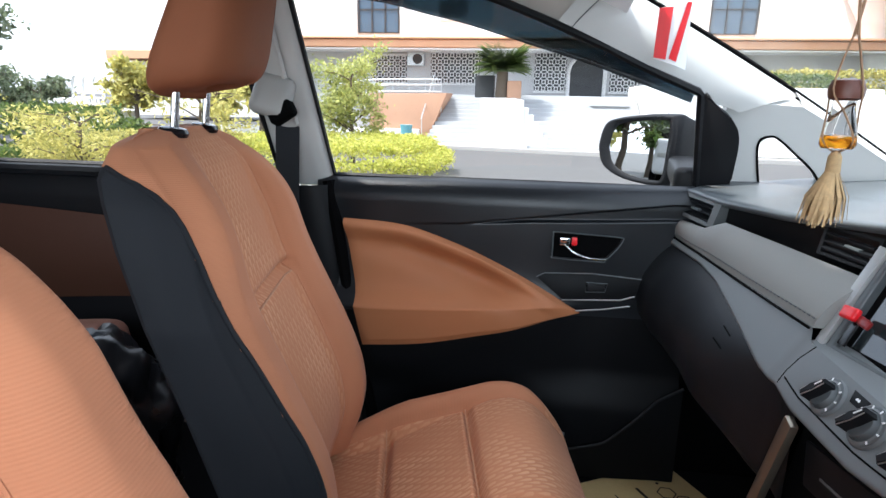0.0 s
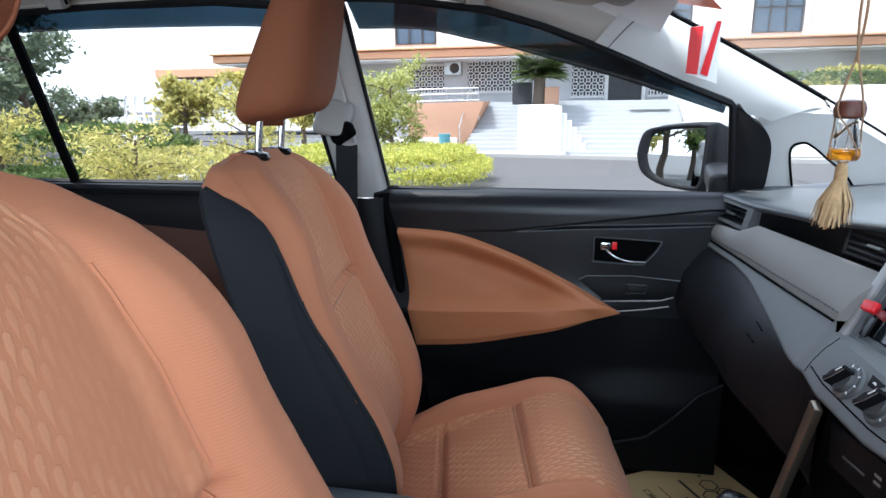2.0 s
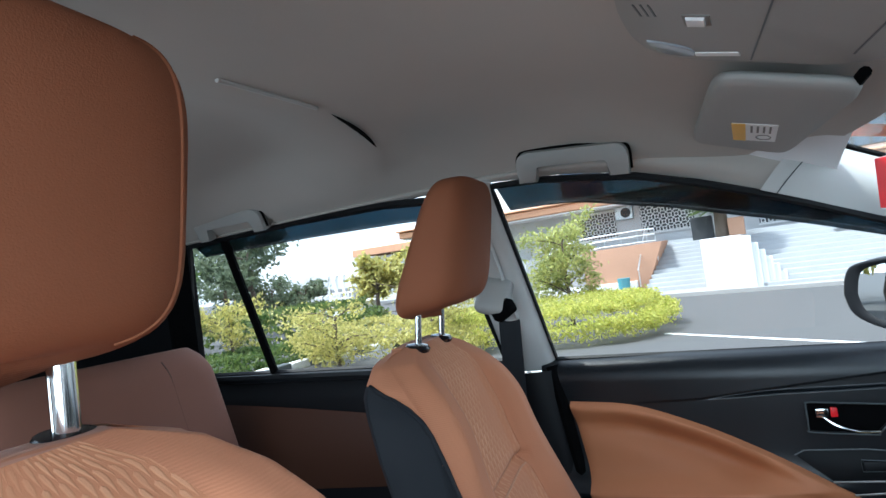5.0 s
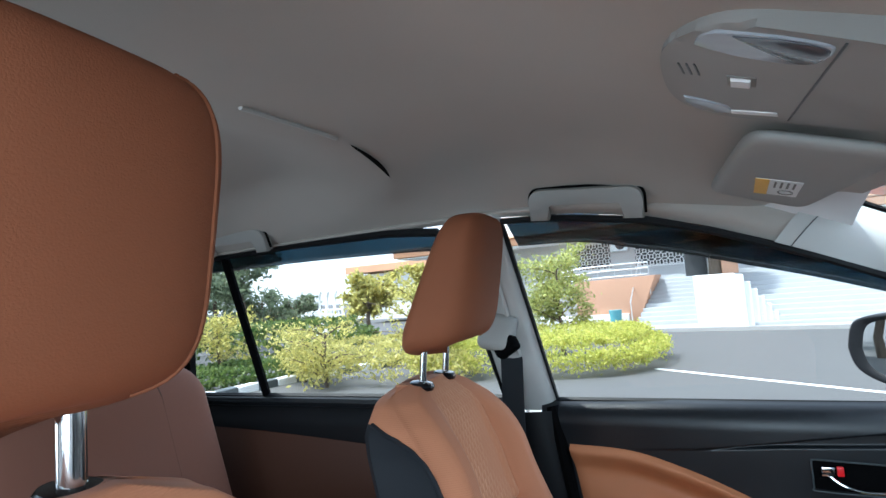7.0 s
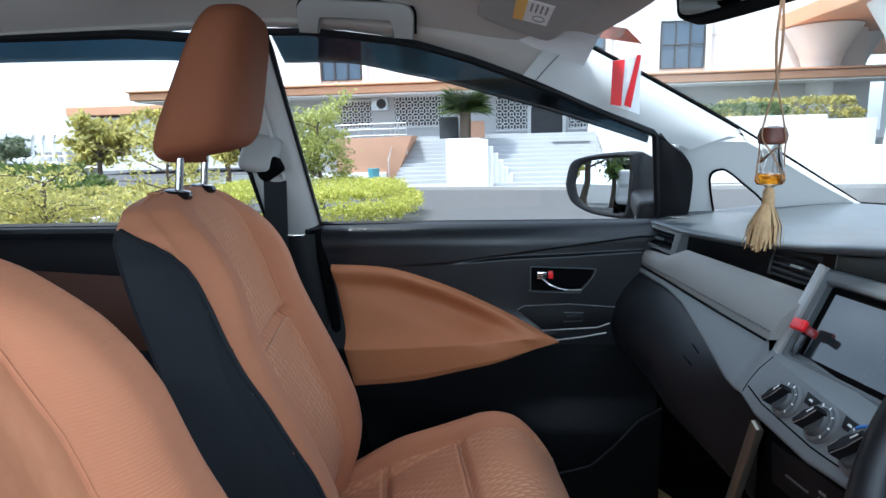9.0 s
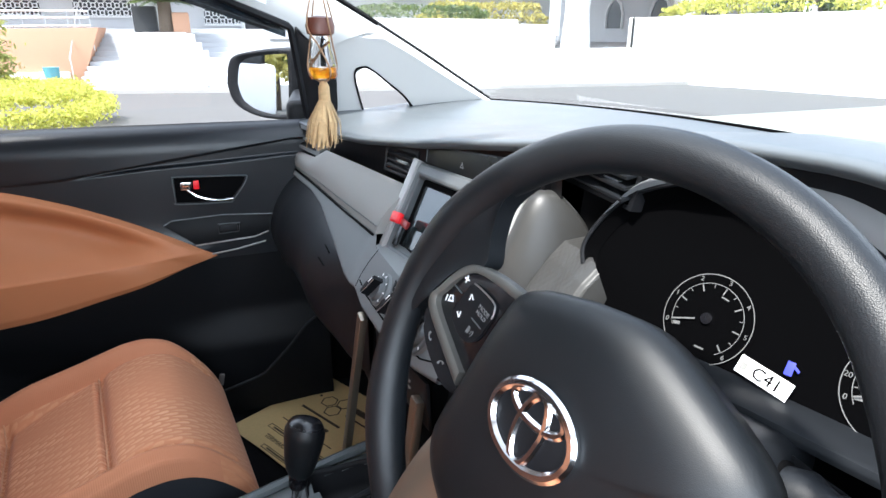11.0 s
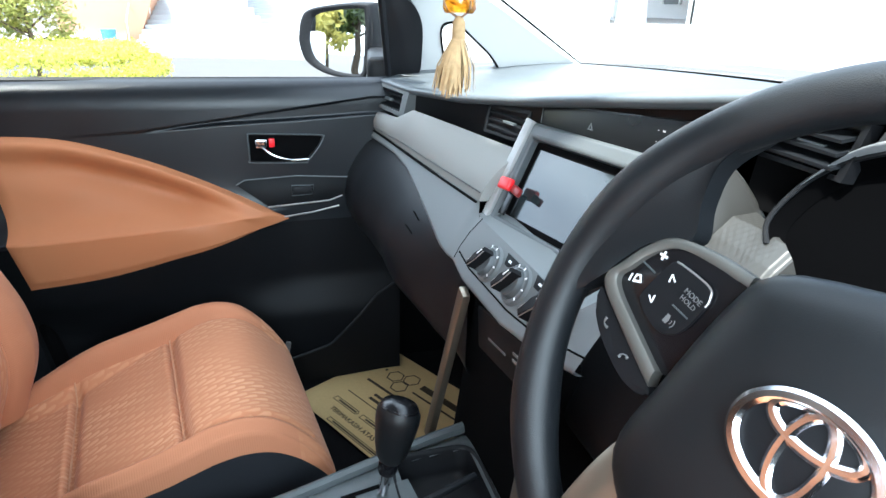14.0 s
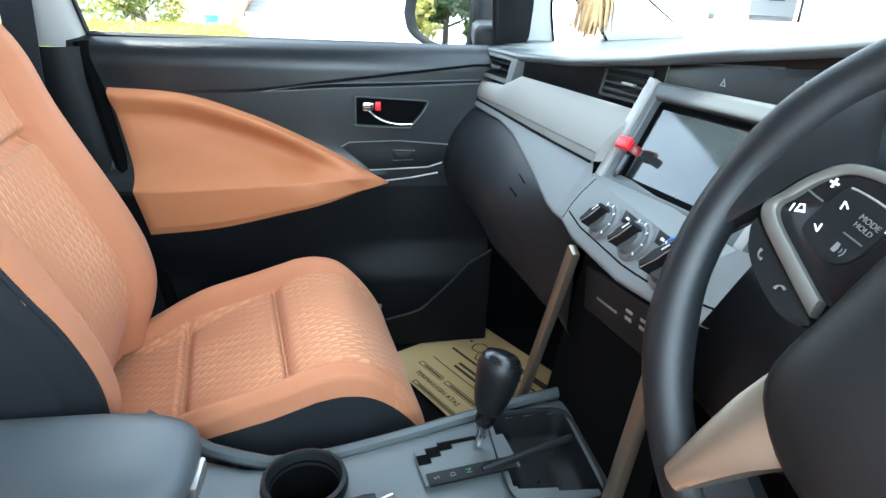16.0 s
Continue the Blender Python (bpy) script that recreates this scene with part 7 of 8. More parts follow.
mirror = thing("rear_view_mirror", (0.45, YC, 1.46), "black framed rear view mirror hung from the windscreen", "mirror")
m_m = frame_at((0.480, 0.625, 1.484), (0.66, -0.75, 0.10), (0.10, 0.04, 1))
oval_pts = [(0.122 * math.copysign(abs(math.cos(a)) ** 0.28, math.cos(a)), 0.036 * math.copysign(abs(math.sin(a)) ** 0.32, math.sin(a))) for a in [2 * math.pi * k / 40 for k in range(40)]]
part("mirror_shell", plate_bm(oval_pts, 0.035, m_m, 0.006), M_BLACKSHADE, mirror)
part("mirror_glass", plate_bm([(x * 0.95, y * 0.88) for x, y in oval_pts], 0.002, m_m @ pose(0, 0, 0.0015)), mirror_material(), mirror, "silvered mirror glass")
part("mirror_arm", tube_bm([m_m @ Vector((0, 0, -0.03)), m_m @ Vector((0.0, 0.03, -0.05)), m_m @ Vector((0, 0.062, -0.045))], 0.010, 10), M_BLACKSHADE, mirror)

bottle = thing("hanging_air_freshener", (0.478, 0.600, 1.255), "small glass scent bottle with wooden cap, netted cord and raffia tassel", "air freshener")
BX, BYY = 0.478, 0.600
M_CORD = material("brown_cord", (0.28, 0.17, 0.10), 0.9, grain=0.3, grain_scale=300)
M_WOODCAP = material("dark_wood_cap", (0.10, 0.028, 0.016), 0.45, grain=0.3, grain_scale=120, stain=0.3)
M_RAFFIA = material("raffia", (0.42, 0.28, 0.14), 0.85, grain=0.35, grain_scale=200, stain=0.25, stain_scale=60)
gl = bpy.data.materials.new("bottle_glass")
gl.use_nodes = True
gb = gl.node_tree.nodes["Principled BSDF"]
gb.inputs["Transmission Weight"].default_value, gb.inputs["Roughness"].default_value, gb.inputs["IOR"].default_value = 1.0, 0.03, 1.2
oil = bpy.data.materials.new("amber_oil")
oil.use_nodes = True
ob_ = oil.node_tree.nodes["Principled BSDF"]
ob_.inputs["Base Color"].default_value, ob_.inputs["Transmission Weight"].default_value, ob_.inputs["Roughness"].default_value = (0.9, 0.36, 0.02, 1), 0.7, 0.1
part("bottle", lathe_bm([(0.001, 0.0), (0.013, 0.0), (0.0155, 0.004), (0.0150, 0.014), (0.0105, 0.032), (0.0095, 0.042), (0.0095, 0.046)], pose(BX, BYY, 1.244), 24), gl, bottle, "clear glass bottle")
part("oil", lathe_bm([(0.001, 0.001), (0.012, 0.001), (0.0142, 0.004), (0.0138, 0.012), (0.001, 0.0125)], pose(BX, BYY, 1.244), 24), oil, bottle, "amber scented oil")
part("cap", lathe_bm([(0.010, 0.0), (0.0145, 0.002), (0.0155, 0.010), (0.013, 0.018), (0.004, 0.020)], pose(BX, BYY, 1.288), 20), M_WOODCAP, bottle, "dark wooden cap")
for k in range(4):
    a = k * math.pi / 2 + 0.4
    part("net_cord", tube_bm(spline([(BX + 0.003 * math.cos(a), BYY + 0.003 * math.sin(a), 1.345), (BX + 0.016 * math.cos(a), BYY + 0.016 * math.sin(a), 1.300), (BX + 0.0125 * math.cos(a + 0.8), BYY + 0.0125 * math.sin(a + 0.8), 1.278), (BX + 0.017 * math.cos(a + 1.5), BYY + 0.017 * math.sin(a + 1.5), 1.252), (BX, BYY, 1.239)], 20), 0.0009, 6), M_CORD, bottle)
for k in range(2):
    part("hanging_cord", tube_bm([(BX + 0.004 * math.sin(3.2 * t + math.pi * k) * (1 - 0.5 * t), BYY + 0.004 * math.cos(3.2 * t + math.pi * k) * (1 - 0.5 * t), 1.345 + 0.098 * t) for t in [j / 14 for j in range(15)]], 0.0014, 6), M_CORD, bottle)
part("tassel_knot", lathe_bm([(0.003, 0.0), (0.006, -0.006), (0.0065, -0.020), (0.005, -0.024)], pose(BX, BYY, 1.242), 14), M_RAFFIA, bottle)
rnd = random.Random(5)
bm = bmesh.new()
for k in range(150):
    a, r = rnd.uniform(0, 2 * math.pi), rnd.uniform(0.2, 1)
    p0 = Vector((BX + 0.004 * math.cos(a), BYY + 0.004 * math.sin(a), 1.226))
    end = Vector((BX - 0.004 + 0.021 * r * math.cos(a + rnd.uniform(-0.5, 0.5)), BYY + 0.021 * r * math.sin(a + rnd.uniform(-0.5, 0.5)), 1.172 + rnd.uniform(-0.006, 0.018) * (1.3 - r)))
    mid = p0.lerp(end, 0.55) + Vector((math.cos(a), math.sin(a), 0)) * 0.005 * r
    side = Vector((-math.sin(a), math.cos(a), 0)) * 0.0011
    v = [bm.verts.new(q) for q in (p0 - side, p0 + side, mid + side * 1.4, mid - side * 1.4, end + side * 0.7, end - side * 0.7)]
    bm.faces.new((v[0], v[1], v[2], v[3]))
    bm.faces.new((v[3], v[2], v[4], v[5]))
part("tassel", bm, M_RAFFIA, bottle, "frayed raffia tassel", flat=True)

# small flag stuck on the pillar
flag = thing("paper_flag", (0.44, 1.24, 1.40), "small red and white paper pennant hung on the pillar", "flag")
M_PAPER = material("white_paper", (0.85, 0.85, 0.85), 0.7, stain=0.04)
def fold(x, z):
    return (x, 1.232 - 0.012 * math.sin((x - 0.42) / 0.065 * math.pi) - 0.10 * (z - 1.40), z)


def flagpiece(name, q, mat, off):
    rows = []
    for v in range(7):
        for u in range(4):
            a, b = Vector(q[0]).lerp(Vector(q[1]), u / 3), Vector(q[3]).lerp(Vector(q[2]), u / 3)
            p = a.lerp(b, v / 6)
            x, y, z = fold(p[0], p[1])
            rows.append((x, y - off, z))
    return mesh_part(name, rows + [(x, y + 0.0006, z) for x, y, z in rows], [(v * 4 + u, v * 4 + u + 1, v * 4 + u + 5, v * 4 + u + 4) for v in range(6) for u in range(3)] + [(28 + v * 4 + u, 28 + v * 4 + u + 4, 28 + v * 4 + u + 5, 28 + v * 4 + u + 1) for v in range(6) for u in range(3)], mat, flag)


flagpiece("white_sheet", [(0.424, 1.452), (0.482, 1.460), (0.486, 1.342), (0.424, 1.362)], M_PAPER, 0.0)
flagpiece("red_band", [(0.424, 1.452), (0.447, 1.453), (0.444, 1.360), (0.423, 1.364)], M_RED, 0.002)
flagpiece("red_band", [(0.472, 1.462), (0.482, 1.462), (0.464, 1.356), (0.449, 1.362)], M_RED, 0.002)

# windscreen sticker
stk = mesh_part("windscreen_sticker", [(0.352, 1.21, 1.530), (0.425, 1.10, 1.496), (0.462, 1.135, 1.472), (0.392, 1.235, 1.502)], [(0, 1, 2, 3)], material("orange_sticker", (0.80, 0.16, 0.05), 0.5, stain=0.4, stain_scale=50))
tagged(stk, "orange and red sticker on the windscreen", "sticker")

# paper floor mat
M_KRAFT = material("kraft_paper", (0.62, 0.46, 0.22), 0.8, grain=0.08, grain_scale=150, stain=0.08)
M_INK = material("dark_brown_ink", (0.05, 0.035, 0.02), 0.8, stain=0.1)
mat_thing = thing("paper_floor_mat", (0.56, 1.18, 0.39), "brown paper floor mat printed with dark lettering", "floor mat")
PZ = 0.392
m_p = frame_at((0.577, 1.387, PZ), (0.48, -0.877, 0), (0.877, 0.48, 0))
part("sheet", plate_bm([(-0.004, 0.001), (0.43, 0.001), (0.43, -0.300), (0.25, -0.301), (0.12, -0.299), (-0.004, -0.302)], 0.002, m_p), M_KRAFT, mat_thing)
m_ink = m_p @ pose(0, 0, 0.001)


def print_bar(x, y, w, h, open_box=False):
    q = [(-w / 2, -h / 2), (w / 2 - h * 0.4, -h / 2), (w / 2, 0), (w / 2 - h * 0.4, h / 2), (-w / 2, h / 2)]
    m = m_ink @ pose(x, y, 0)
    if open_box:
        part("print_bar", ring_bm(q, [(a * (1 - 0.0036 / w), b * (1 - 0.0036 / h)) for a, b in q], 0.0005, m), M_INK, mat_thing)
        part("print_bar", plate_bm([(-w / 2 + 0.016, -h / 6), (w / 2 - 0.008, -h / 6), (w / 2 - 0.008, h / 6), (-w / 2 + 0.016, h / 6)], 0.0005, m), M_INK, mat_thing)
    else:
        part("print_bar", plate_bm(q, 0.0005, m), M_INK, mat_thing)


text_part("TERIMAKASIH ATAS", 0.0175, m_ink @ pose(0.166, -0.2625, 0), M_INK, mat_thing)
print_bar(0.130, -0.132, 0.145, 0.007)
print_bar(0.156, -0.160, 0.075, 0.008)
print_bar(0.160, -0.176, 0.080, 0.008)
print_bar(0.155, -0.195, 0.185, 0.0025)
print_bar(0.107, -0.233, 0.088, 0.014, True)
print_bar(0.215, -0.233, 0.110, 0.014, True)
print_bar(0.215, -0.289, 0.200, 0.012, True)
print_bar(0.255, -0.060, 0.160, 0.018)
print_bar(0.245, -0.090, 0.140, 0.005)
for x, y in ((0.097, -0.076), (0.137, -0.058), (0.135, -0.098)):
    hexa = [(x + 0.023 * math.cos(radians(60 * k)), y + 0.023 * math.sin(radians(60 * k))) for k in range(6)]
    part("print_hexagon", ring_bm(hexa, [(x + (a - x) * 0.86, y + (b - y) * 0.86) for a, b in hexa], 0.0005, m_ink), M_INK, mat_thing)
part("print_hexagon", lathe_bm([(0.004, -0.0003), (0.004, 0.0002), (0.001, 0.0002)], m_ink @ pose(0.060, -0.073, 0), 10), M_INK, mat_thing)

# black bag on the rear floor
def bag_point(u, v):
    a, b = 2 * math.pi * u, lerp(-math.pi / 2, math.pi / 2, v)
    d = Vector((math.cos(a) * math.cos(b), math.sin(a) * math.cos(b), math.sin(b)))
    r = 1 + 0.28 * noise.noise(d * 2.6) + 0.14 * noise.noise(d * 7.0)
    return (-0.62 + 0.13 * r * d.x, 0.95 + 0.16 * r * d.y, 0.60 + 0.22 * r * d.z)


bag = grid("plastic_bag", bag_point, 40, 24, material("black_bag", (0.012, 0.012, 0.014), 0.28, stain=0.1), loop=True)
tagged(bag, "crumpled black plastic bag behind the front seat", "bag")

# door mirror
wing = thing("door_mirror", (0.60, 1.55, 1.15), "black door mirror housing with a wide glass", "door mirror")
m_dm = frame_at((0.508, 1.785, 1.148), (0.62, -0.78, 0), (0.05, 0.02, 1)) @ Matrix.Diagonal((1.22, 1.12, 1, 1))
wl_ = spline([(x, y, 0) for x, y in ((-0.120, -0.004), (-0.110, 0.046), (-0.082, 0.070), (0.0, 0.083), (0.082, 0.087), (0.097, 0.074), (0.098, 0.0), (0.092, -0.070), (0.062, -0.084), (-0.03, -0.080), (-0.098, -0.052), (-0.120, -0.004))], 44)[:-1]
def shell_point(u, v):
    p = wl_[round(u * 43) % 43]
    s, h = [(0.86, -0.004), (0.93, 0.010), (1.0, 0.004), (1.06, -0.03), (0.98, -0.07), (0.82, -0.115), (0.5, -0.14), (0.05, -0.15)][round(v * 7)]
    return m_dm @ Vector((p[0] * s + (0.02 if s < 0.9 else 0), p[1] * s, h))


grid("mirror_shell", shell_point, 43, 7, M_DARK, wing, loop=True)
part("mirror_glass", plate_bm([(p[0] * 0.87, p[1] * 0.87) for p in reversed(wl_)][::-1], 0.003, m_dm @ pose(0, 0, -0.002)), bpy.data.materials["mirror_silver"], wing, "silvered door mirror glass")
part("mirror_foot", box_bm((0.10, 0.32, 0.06), pose(0.60, 1.54, 1.110, 0, 0, -10), 0.02, 3), M_DARK, wing)

# ---- outside ----


M_ASPHALT = material("sunlit_asphalt", (0.074, 0.073, 0.073), 0.9, grain=0.25, grain_scale=40, bump=0.4, bump_scale=60, stain=0.12, stain_scale=0.25)
M_PAVE = material("pale_paving", (0.30, 0.295, 0.285), 0.85, grain=0.12, grain_scale=20, stain=0.1, stain_scale=0.4)
M_WALL = material("white_painted_wall", (0.72, 0.72, 0.71), 0.8, stain=0.05, stain_scale=0.6)
M_STEP = material("grey_marble_steps", (0.40, 0.41, 0.42), 0.5, grain=0.06, grain_scale=6, stain=0.08, stain_scale=0.8)
M_OCHRE = material("orange_fascia", (0.62, 0.33, 0.19), 0.7, stain=0.1, stain_scale=0.5)
M_CLAY = material("clay_ramp", (0.42, 0.24, 0.155), 0.8, stain=0.12, stain_scale=0.7)
# For dark things, and for flat sheets that stand for unlit depth.
M_SHADE = material("dark_paint_and_shade", (0.03, 0.032, 0.035), 0.6, stain=0.2, stain_scale=1)
M_GREYWALL = material("grey_rendered_wall", (0.50, 0.50, 0.50), 0.8, stain=0.08, stain_scale=0.5)
M_STEEL = material("stainless_rail", (0.6, 0.62, 0.64), 0.3, metal=0.8)
M_BARK = material("bark", (0.10, 0.075, 0.055), 0.9, grain=0.4, grain_scale=30, bump=0.8, bump_scale=40)
M_WINPANE = material("blue_tinted_pane", (0.06, 0.10, 0.15), 0.1, stain=0.3, stain_scale=1.5)


def leaf_material(name, a, b):
    m = bpy.data.materials.new(name)
    m.use_nodes = True
    nt = m.node_tree
    p = nt.nodes["Principled BSDF"]
    geo = nt.nodes.new("ShaderNodeNewGeometry")
    ramp = nt.nodes.new("ShaderNodeValToRGB")
    ramp.color_ramp.elements[0].color, ramp.color_ramp.elements[1].color = (*a, 1), (*b, 1)
    nt.links.new(geo.outputs["Random Per Island"], ramp.inputs["Fac"])
    nt.links.new(ramp.outputs["Color"], p.inputs["Base Color"])
    p.inputs["Roughness"].default_value = 0.55
    p.inputs["Subsurface Weight"].default_value = 0.0
    tr = nt.nodes.new("ShaderNodeBsdfTranslucent")
    nt.links.new(ramp.outputs["Color"], tr.inputs["Color"])
    mx = nt.nodes.new("ShaderNodeMixShader")
    mx.inputs[0].default_value = 0.5
    out = nt.nodes["Material Output"]
    nt.links.new(p.outputs[0], mx.inputs[1])
    nt.links.new(tr.outputs[0], mx.inputs[2])
    nt.links.new(mx.outputs[0], out.inputs["Surface"])
    return m


L_YELLOW = leaf_material("yellow_green_leaves", (0.28, 0.28, 0.08), (0.66, 0.58, 0.18))
L_SPRING = leaf_material("spring_green_leaves", (0.22, 0.26, 0.08), (0.54, 0.54, 0.18))
L_GREEN = leaf_material("green_leaves", (0.045, 0.09, 0.025), (0.16, 0.21, 0.05))
# Greens paled to carry the distance haze in the leaf colour.
L_HAZED = leaf_material("hazed_leaves", (0.09, 0.12, 0.075), (0.20, 0.24, 0.14))
L_HEDGE = leaf_material("lime_hedge_leaves", (0.32, 0.36, 0.06), (0.66, 0.62, 0.15))


def leaves(spots, size, rnd, per=1, flat_up=0.3):
    """One mesh of small pointed leaves round the given spots."""
    verts, faces = [], []
    for c, spread in spots:
        for _ in range(per):
            p = Vector(c) + Vector((rnd.gauss(0, spread), rnd.gauss(0, spread), rnd.gauss(0, spread * 0.7)))
            n = Vector((rnd.gauss(0, 1), rnd.gauss(0, 1), rnd.gauss(flat_up, 1))).normalized()
            a = n.orthogonal().normalized()
            a.rotate(Matrix.Rotation(rnd.uniform(0, 6.28), 3, n))
            b = n.cross(a)
            s = size * rnd.uniform(0.6, 1.4)
            k = len(verts)
            verts += [p - a * s, p + b * s * 0.42, p + a * s, p - b * s * 0.42]
            faces.append((k, k + 1, k + 2, k + 3))
    return verts, faces


def tree(at, height, spread, mat, seed, leaf=0.10, count=2600, trunk=0.10, base=0.35, label="leafy tree with a thin trunk", lean=0.0):
    rnd = random.Random(seed)
    x, y = at
    z0 = ground_z(x, y)
    t = thing("tree", (x, y, z0), label, "tree", "trees")
    top = Vector((x + lean, y, z0 + height * 0.9))
    foot = Vector((x, y, z0))
    spine = [foot.lerp(top, k / 8) + Vector((rnd.gauss(0, 0.03) * height * 0.3, rnd.gauss(0, 0.03) * height * 0.3, 0)) * (k > 0) for k in range(9)]
    part("trunk", tube_bm(spine, lambda s: trunk * (1 - 0.8 * s) + 0.01, 8), M_BARK, t)
    spots = []
    for k in range(16):
        s = rnd.uniform(base, 1.0)
        p0 = foot.lerp(top, s)
        a = rnd.uniform(0, 6.28)
        reach = spread * (1.1 - 0.6 * abs(s - 0.6)) * rnd.uniform(0.5, 1.0)
        end = p0 + Vector((math.cos(a) * reach, math.sin(a) * reach, reach * rnd.uniform(0.1, 0.6)))
        part("limb", tube_bm([p0, p0.lerp(end, 0.5) + Vector((0, 0, 0.08 * reach)), end], lambda q: trunk * 0.35 * (1 - 0.8 * q) + 0.005, 5), M_BARK, t)
        for j in range(5):
            spots.append((p0.lerp(end, rnd.uniform(0.4, 1.1)) + Vector((rnd.gauss(0, 0.12), rnd.gauss(0, 0.12), rnd.gauss(0, 0.10))) * spread, spread * rnd.uniform(0.08, 0.17)))
    v, f = leaves(spots, leaf, rnd, max(1, count // len(spots)))
    mesh_part("crown", v, f, mat, t, flat=True)
    return t


def bush(at, half, height, mat, seed, leaf=0.06, count=5000, name="bush", label="rounded bush", z=None):
    rnd = random.Random(seed)
    x, y = at
    z0 = ground_z(x, y) if z is None else z
    spots = []
    for k in range(count // 4):
        a, b = rnd.uniform(0, 6.28), rnd.random()
        r = rnd.random() ** 0.25
        q = abs(math.cos(a)) ** 0.7, abs(math.sin(a)) ** 0.7
        px, py = math.copysign(q[0], math.cos(a)) * r, math.copysign(q[1], math.sin(a)) * r
        zz = height * (0.25 + 0.75 * b) if r > 0.85 else height * (0.88 + 0.12 * rnd.random())
        zz *= 1 - 0.45 * max(0, r - 0.72) / 0.28 * b
        zz *= 1 + 0.08 * noise.noise(Vector((px * 3, py * 3, seed)))
        spots.append(((x + px * half[0], y + py * half[1], z0 + zz), 0.05))
    v, f = leaves(spots, leaf, rnd, 4)
    ob = mesh_part(name, v, f, mat, flat=True)
    return tagged(ob, label, name, kind="stuff")


# ground
xs = [-400, -120, -60, -35, -20, -10, -4, 0, 4, 10, 20, 35, 60, 120, 400]
ys = [-400, -100, -40, -15, -5, 0, 5, 10, 15, 20, 25, 30, 40, 60, 120, 400]
gv = [(x, y, ground_z(x, y)) for y in ys for x in xs]
gf = [(j * len(xs) + i, j * len(xs) + i + 1, (j + 1) * len(xs) + i + 1, (j + 1) * len(xs) + i) for j in range(len(ys) - 1) for i in range(len(xs) - 1)]
ground = mesh_part("ground", gv, gf, M_ASPHALT, flat=True)
tagged(ground, "pale grey asphalt drive sloping to the building", "ground", kind="structure")


def ribbon(name, pts, w, h, mat, label, category):
    """A low raised strip along points on the ground."""
    verts, faces = [], []
    for k, (x, y) in enumerate(pts):
        a, b = Vector(pts[max(k - 1, 0)]), Vector(pts[min(k + 1, len(pts) - 1)])
        d = (b - a).normalized()
        n = Vector((-d.y, d.x)) * w / 2
        for sx, zz in ((-1, 0), (-1, h), (1, h), (1, 0)):
            px, py = x + n.x * sx, y + n.y * sx
            verts.append((px, py, ground_z(px, py) + zz - (0.02 if zz == 0 else 0)))
    for k in range(len(pts) - 1):
        for j in range(3):
            faces.append((k * 4 + j, k * 4 + j + 1, k * 4 + j + 5, k * 4 + j + 4))
    ob = mesh_part(name, verts, faces, mat, flat=True)
    return tagged(ob, label, category, kind="structure")


ribbon("kerb", [(-14, 23.8), (-6, 22.6), (-1.5, 21.2), (3, 19.7), (8, 18.6), (14, 17.6), (30, 15.5)], 0.35, 0.12, M_PAVE, "pale concrete kerb along the drive", "kerb")
ribbon("road_line", [(-1.4, 11.3), (1.5, 8.7), (6, 5.6), (14, 1)], 0.10, 0.006, M_WALL, "thin white line across the drive", "road marking")
fore = mesh_part("pavement", [(x, y, ground_z(x, y) + 0.05) for x, y in ((-14, 24), (-6, 22.8), (-1.5, 21.4), (3, 19.9), (8, 18.8), (30, 15.8), (30, 40), (-14, 40))], [tuple(range(8))], M_PAVE, flat=True)
tagged(fore, "pale paved forecourt in front of the steps", "pavement", kind="structure")

# block paving ahead of the car
M_BLOCK = material("paving_block", (0.19, 0.205, 0.18), 0.85, grain=0.15, grain_scale=30, stain=0.15, stain_scale=2)
pav = thing("pavement", (9, 4, -0.05), "grey concrete block paving ahead of the car", "pavement", kind="structure")
mesh_part("paving_bed", [(x, y, ground_z(x, y) + 0.012) for x, y in ((5, -8), (24, -8), (24, 14.5), (5, 16.5))], [(0, 1, 2, 3)], M_ASPHALT, pav, flat=True)
block = mesh_part("block", *(lambda b: ([v.co.copy() for v in b.verts], [tuple(v.index for v in f.verts) for f in b.faces]))((lambda b: (b.verts.index_update(), b)[1])(box_bm((0.58, 0.28, 0.03), None, 0.008, 1))), M_BLOCK, pav, flat=True)
block.location = Vector((6.3, 3.0, ground_z(6.3, 3.0) + 0.02))
for r in range(20):
    for c in range(15):
        if r == 0 and c == 0:
            continue
        bx, by = 6.3 + 0.6 * c + 0.3 * (r % 2), 3.0 + 0.3 * r
        o2 = new("block", block.data)
        o2.parent, o2.matrix_parent_inverse = pav, world_of(pav).inverted()
        o2.location = (bx, by, ground_z(bx, by) + 0.02)

# hedge and planting beside the drive
bush((-3.9, 12.3), (2.6, 2.4), 0.72, L_HEDGE, 3, 0.034, 34000, "hedge", "clipped lime green hedge beside the drive")
bush((-10.2, 9.9), (1.4, 1.3), 0.38, L_GREEN, 7, 0.05, 7000, "bush", "low clipped green border behind the kerb")
bush((-9.2, 14.5), (3.0, 2.5), 0.55, L_YELLOW, 4, 0.06, 6000, "bush", "low yellow green bushes beside the drive")
bush((-16, 16), (5, 3), 1.2, L_GREEN, 5, 0.10, 7000, "bush", "low green bushes behind the parking bay")
bush((-6.2, 9.9), (1.9, 0.8), 0.55, L_YELLOW, 6, 0.040, 4200, "bush", "loose yellow green shrubs along the drive")
tree((-3.9, 14.2), 2.45, 1.05, L_SPRING, 11, 0.055, 5600, 0.045, 0.30, "young tree with fine yellow green leaves")
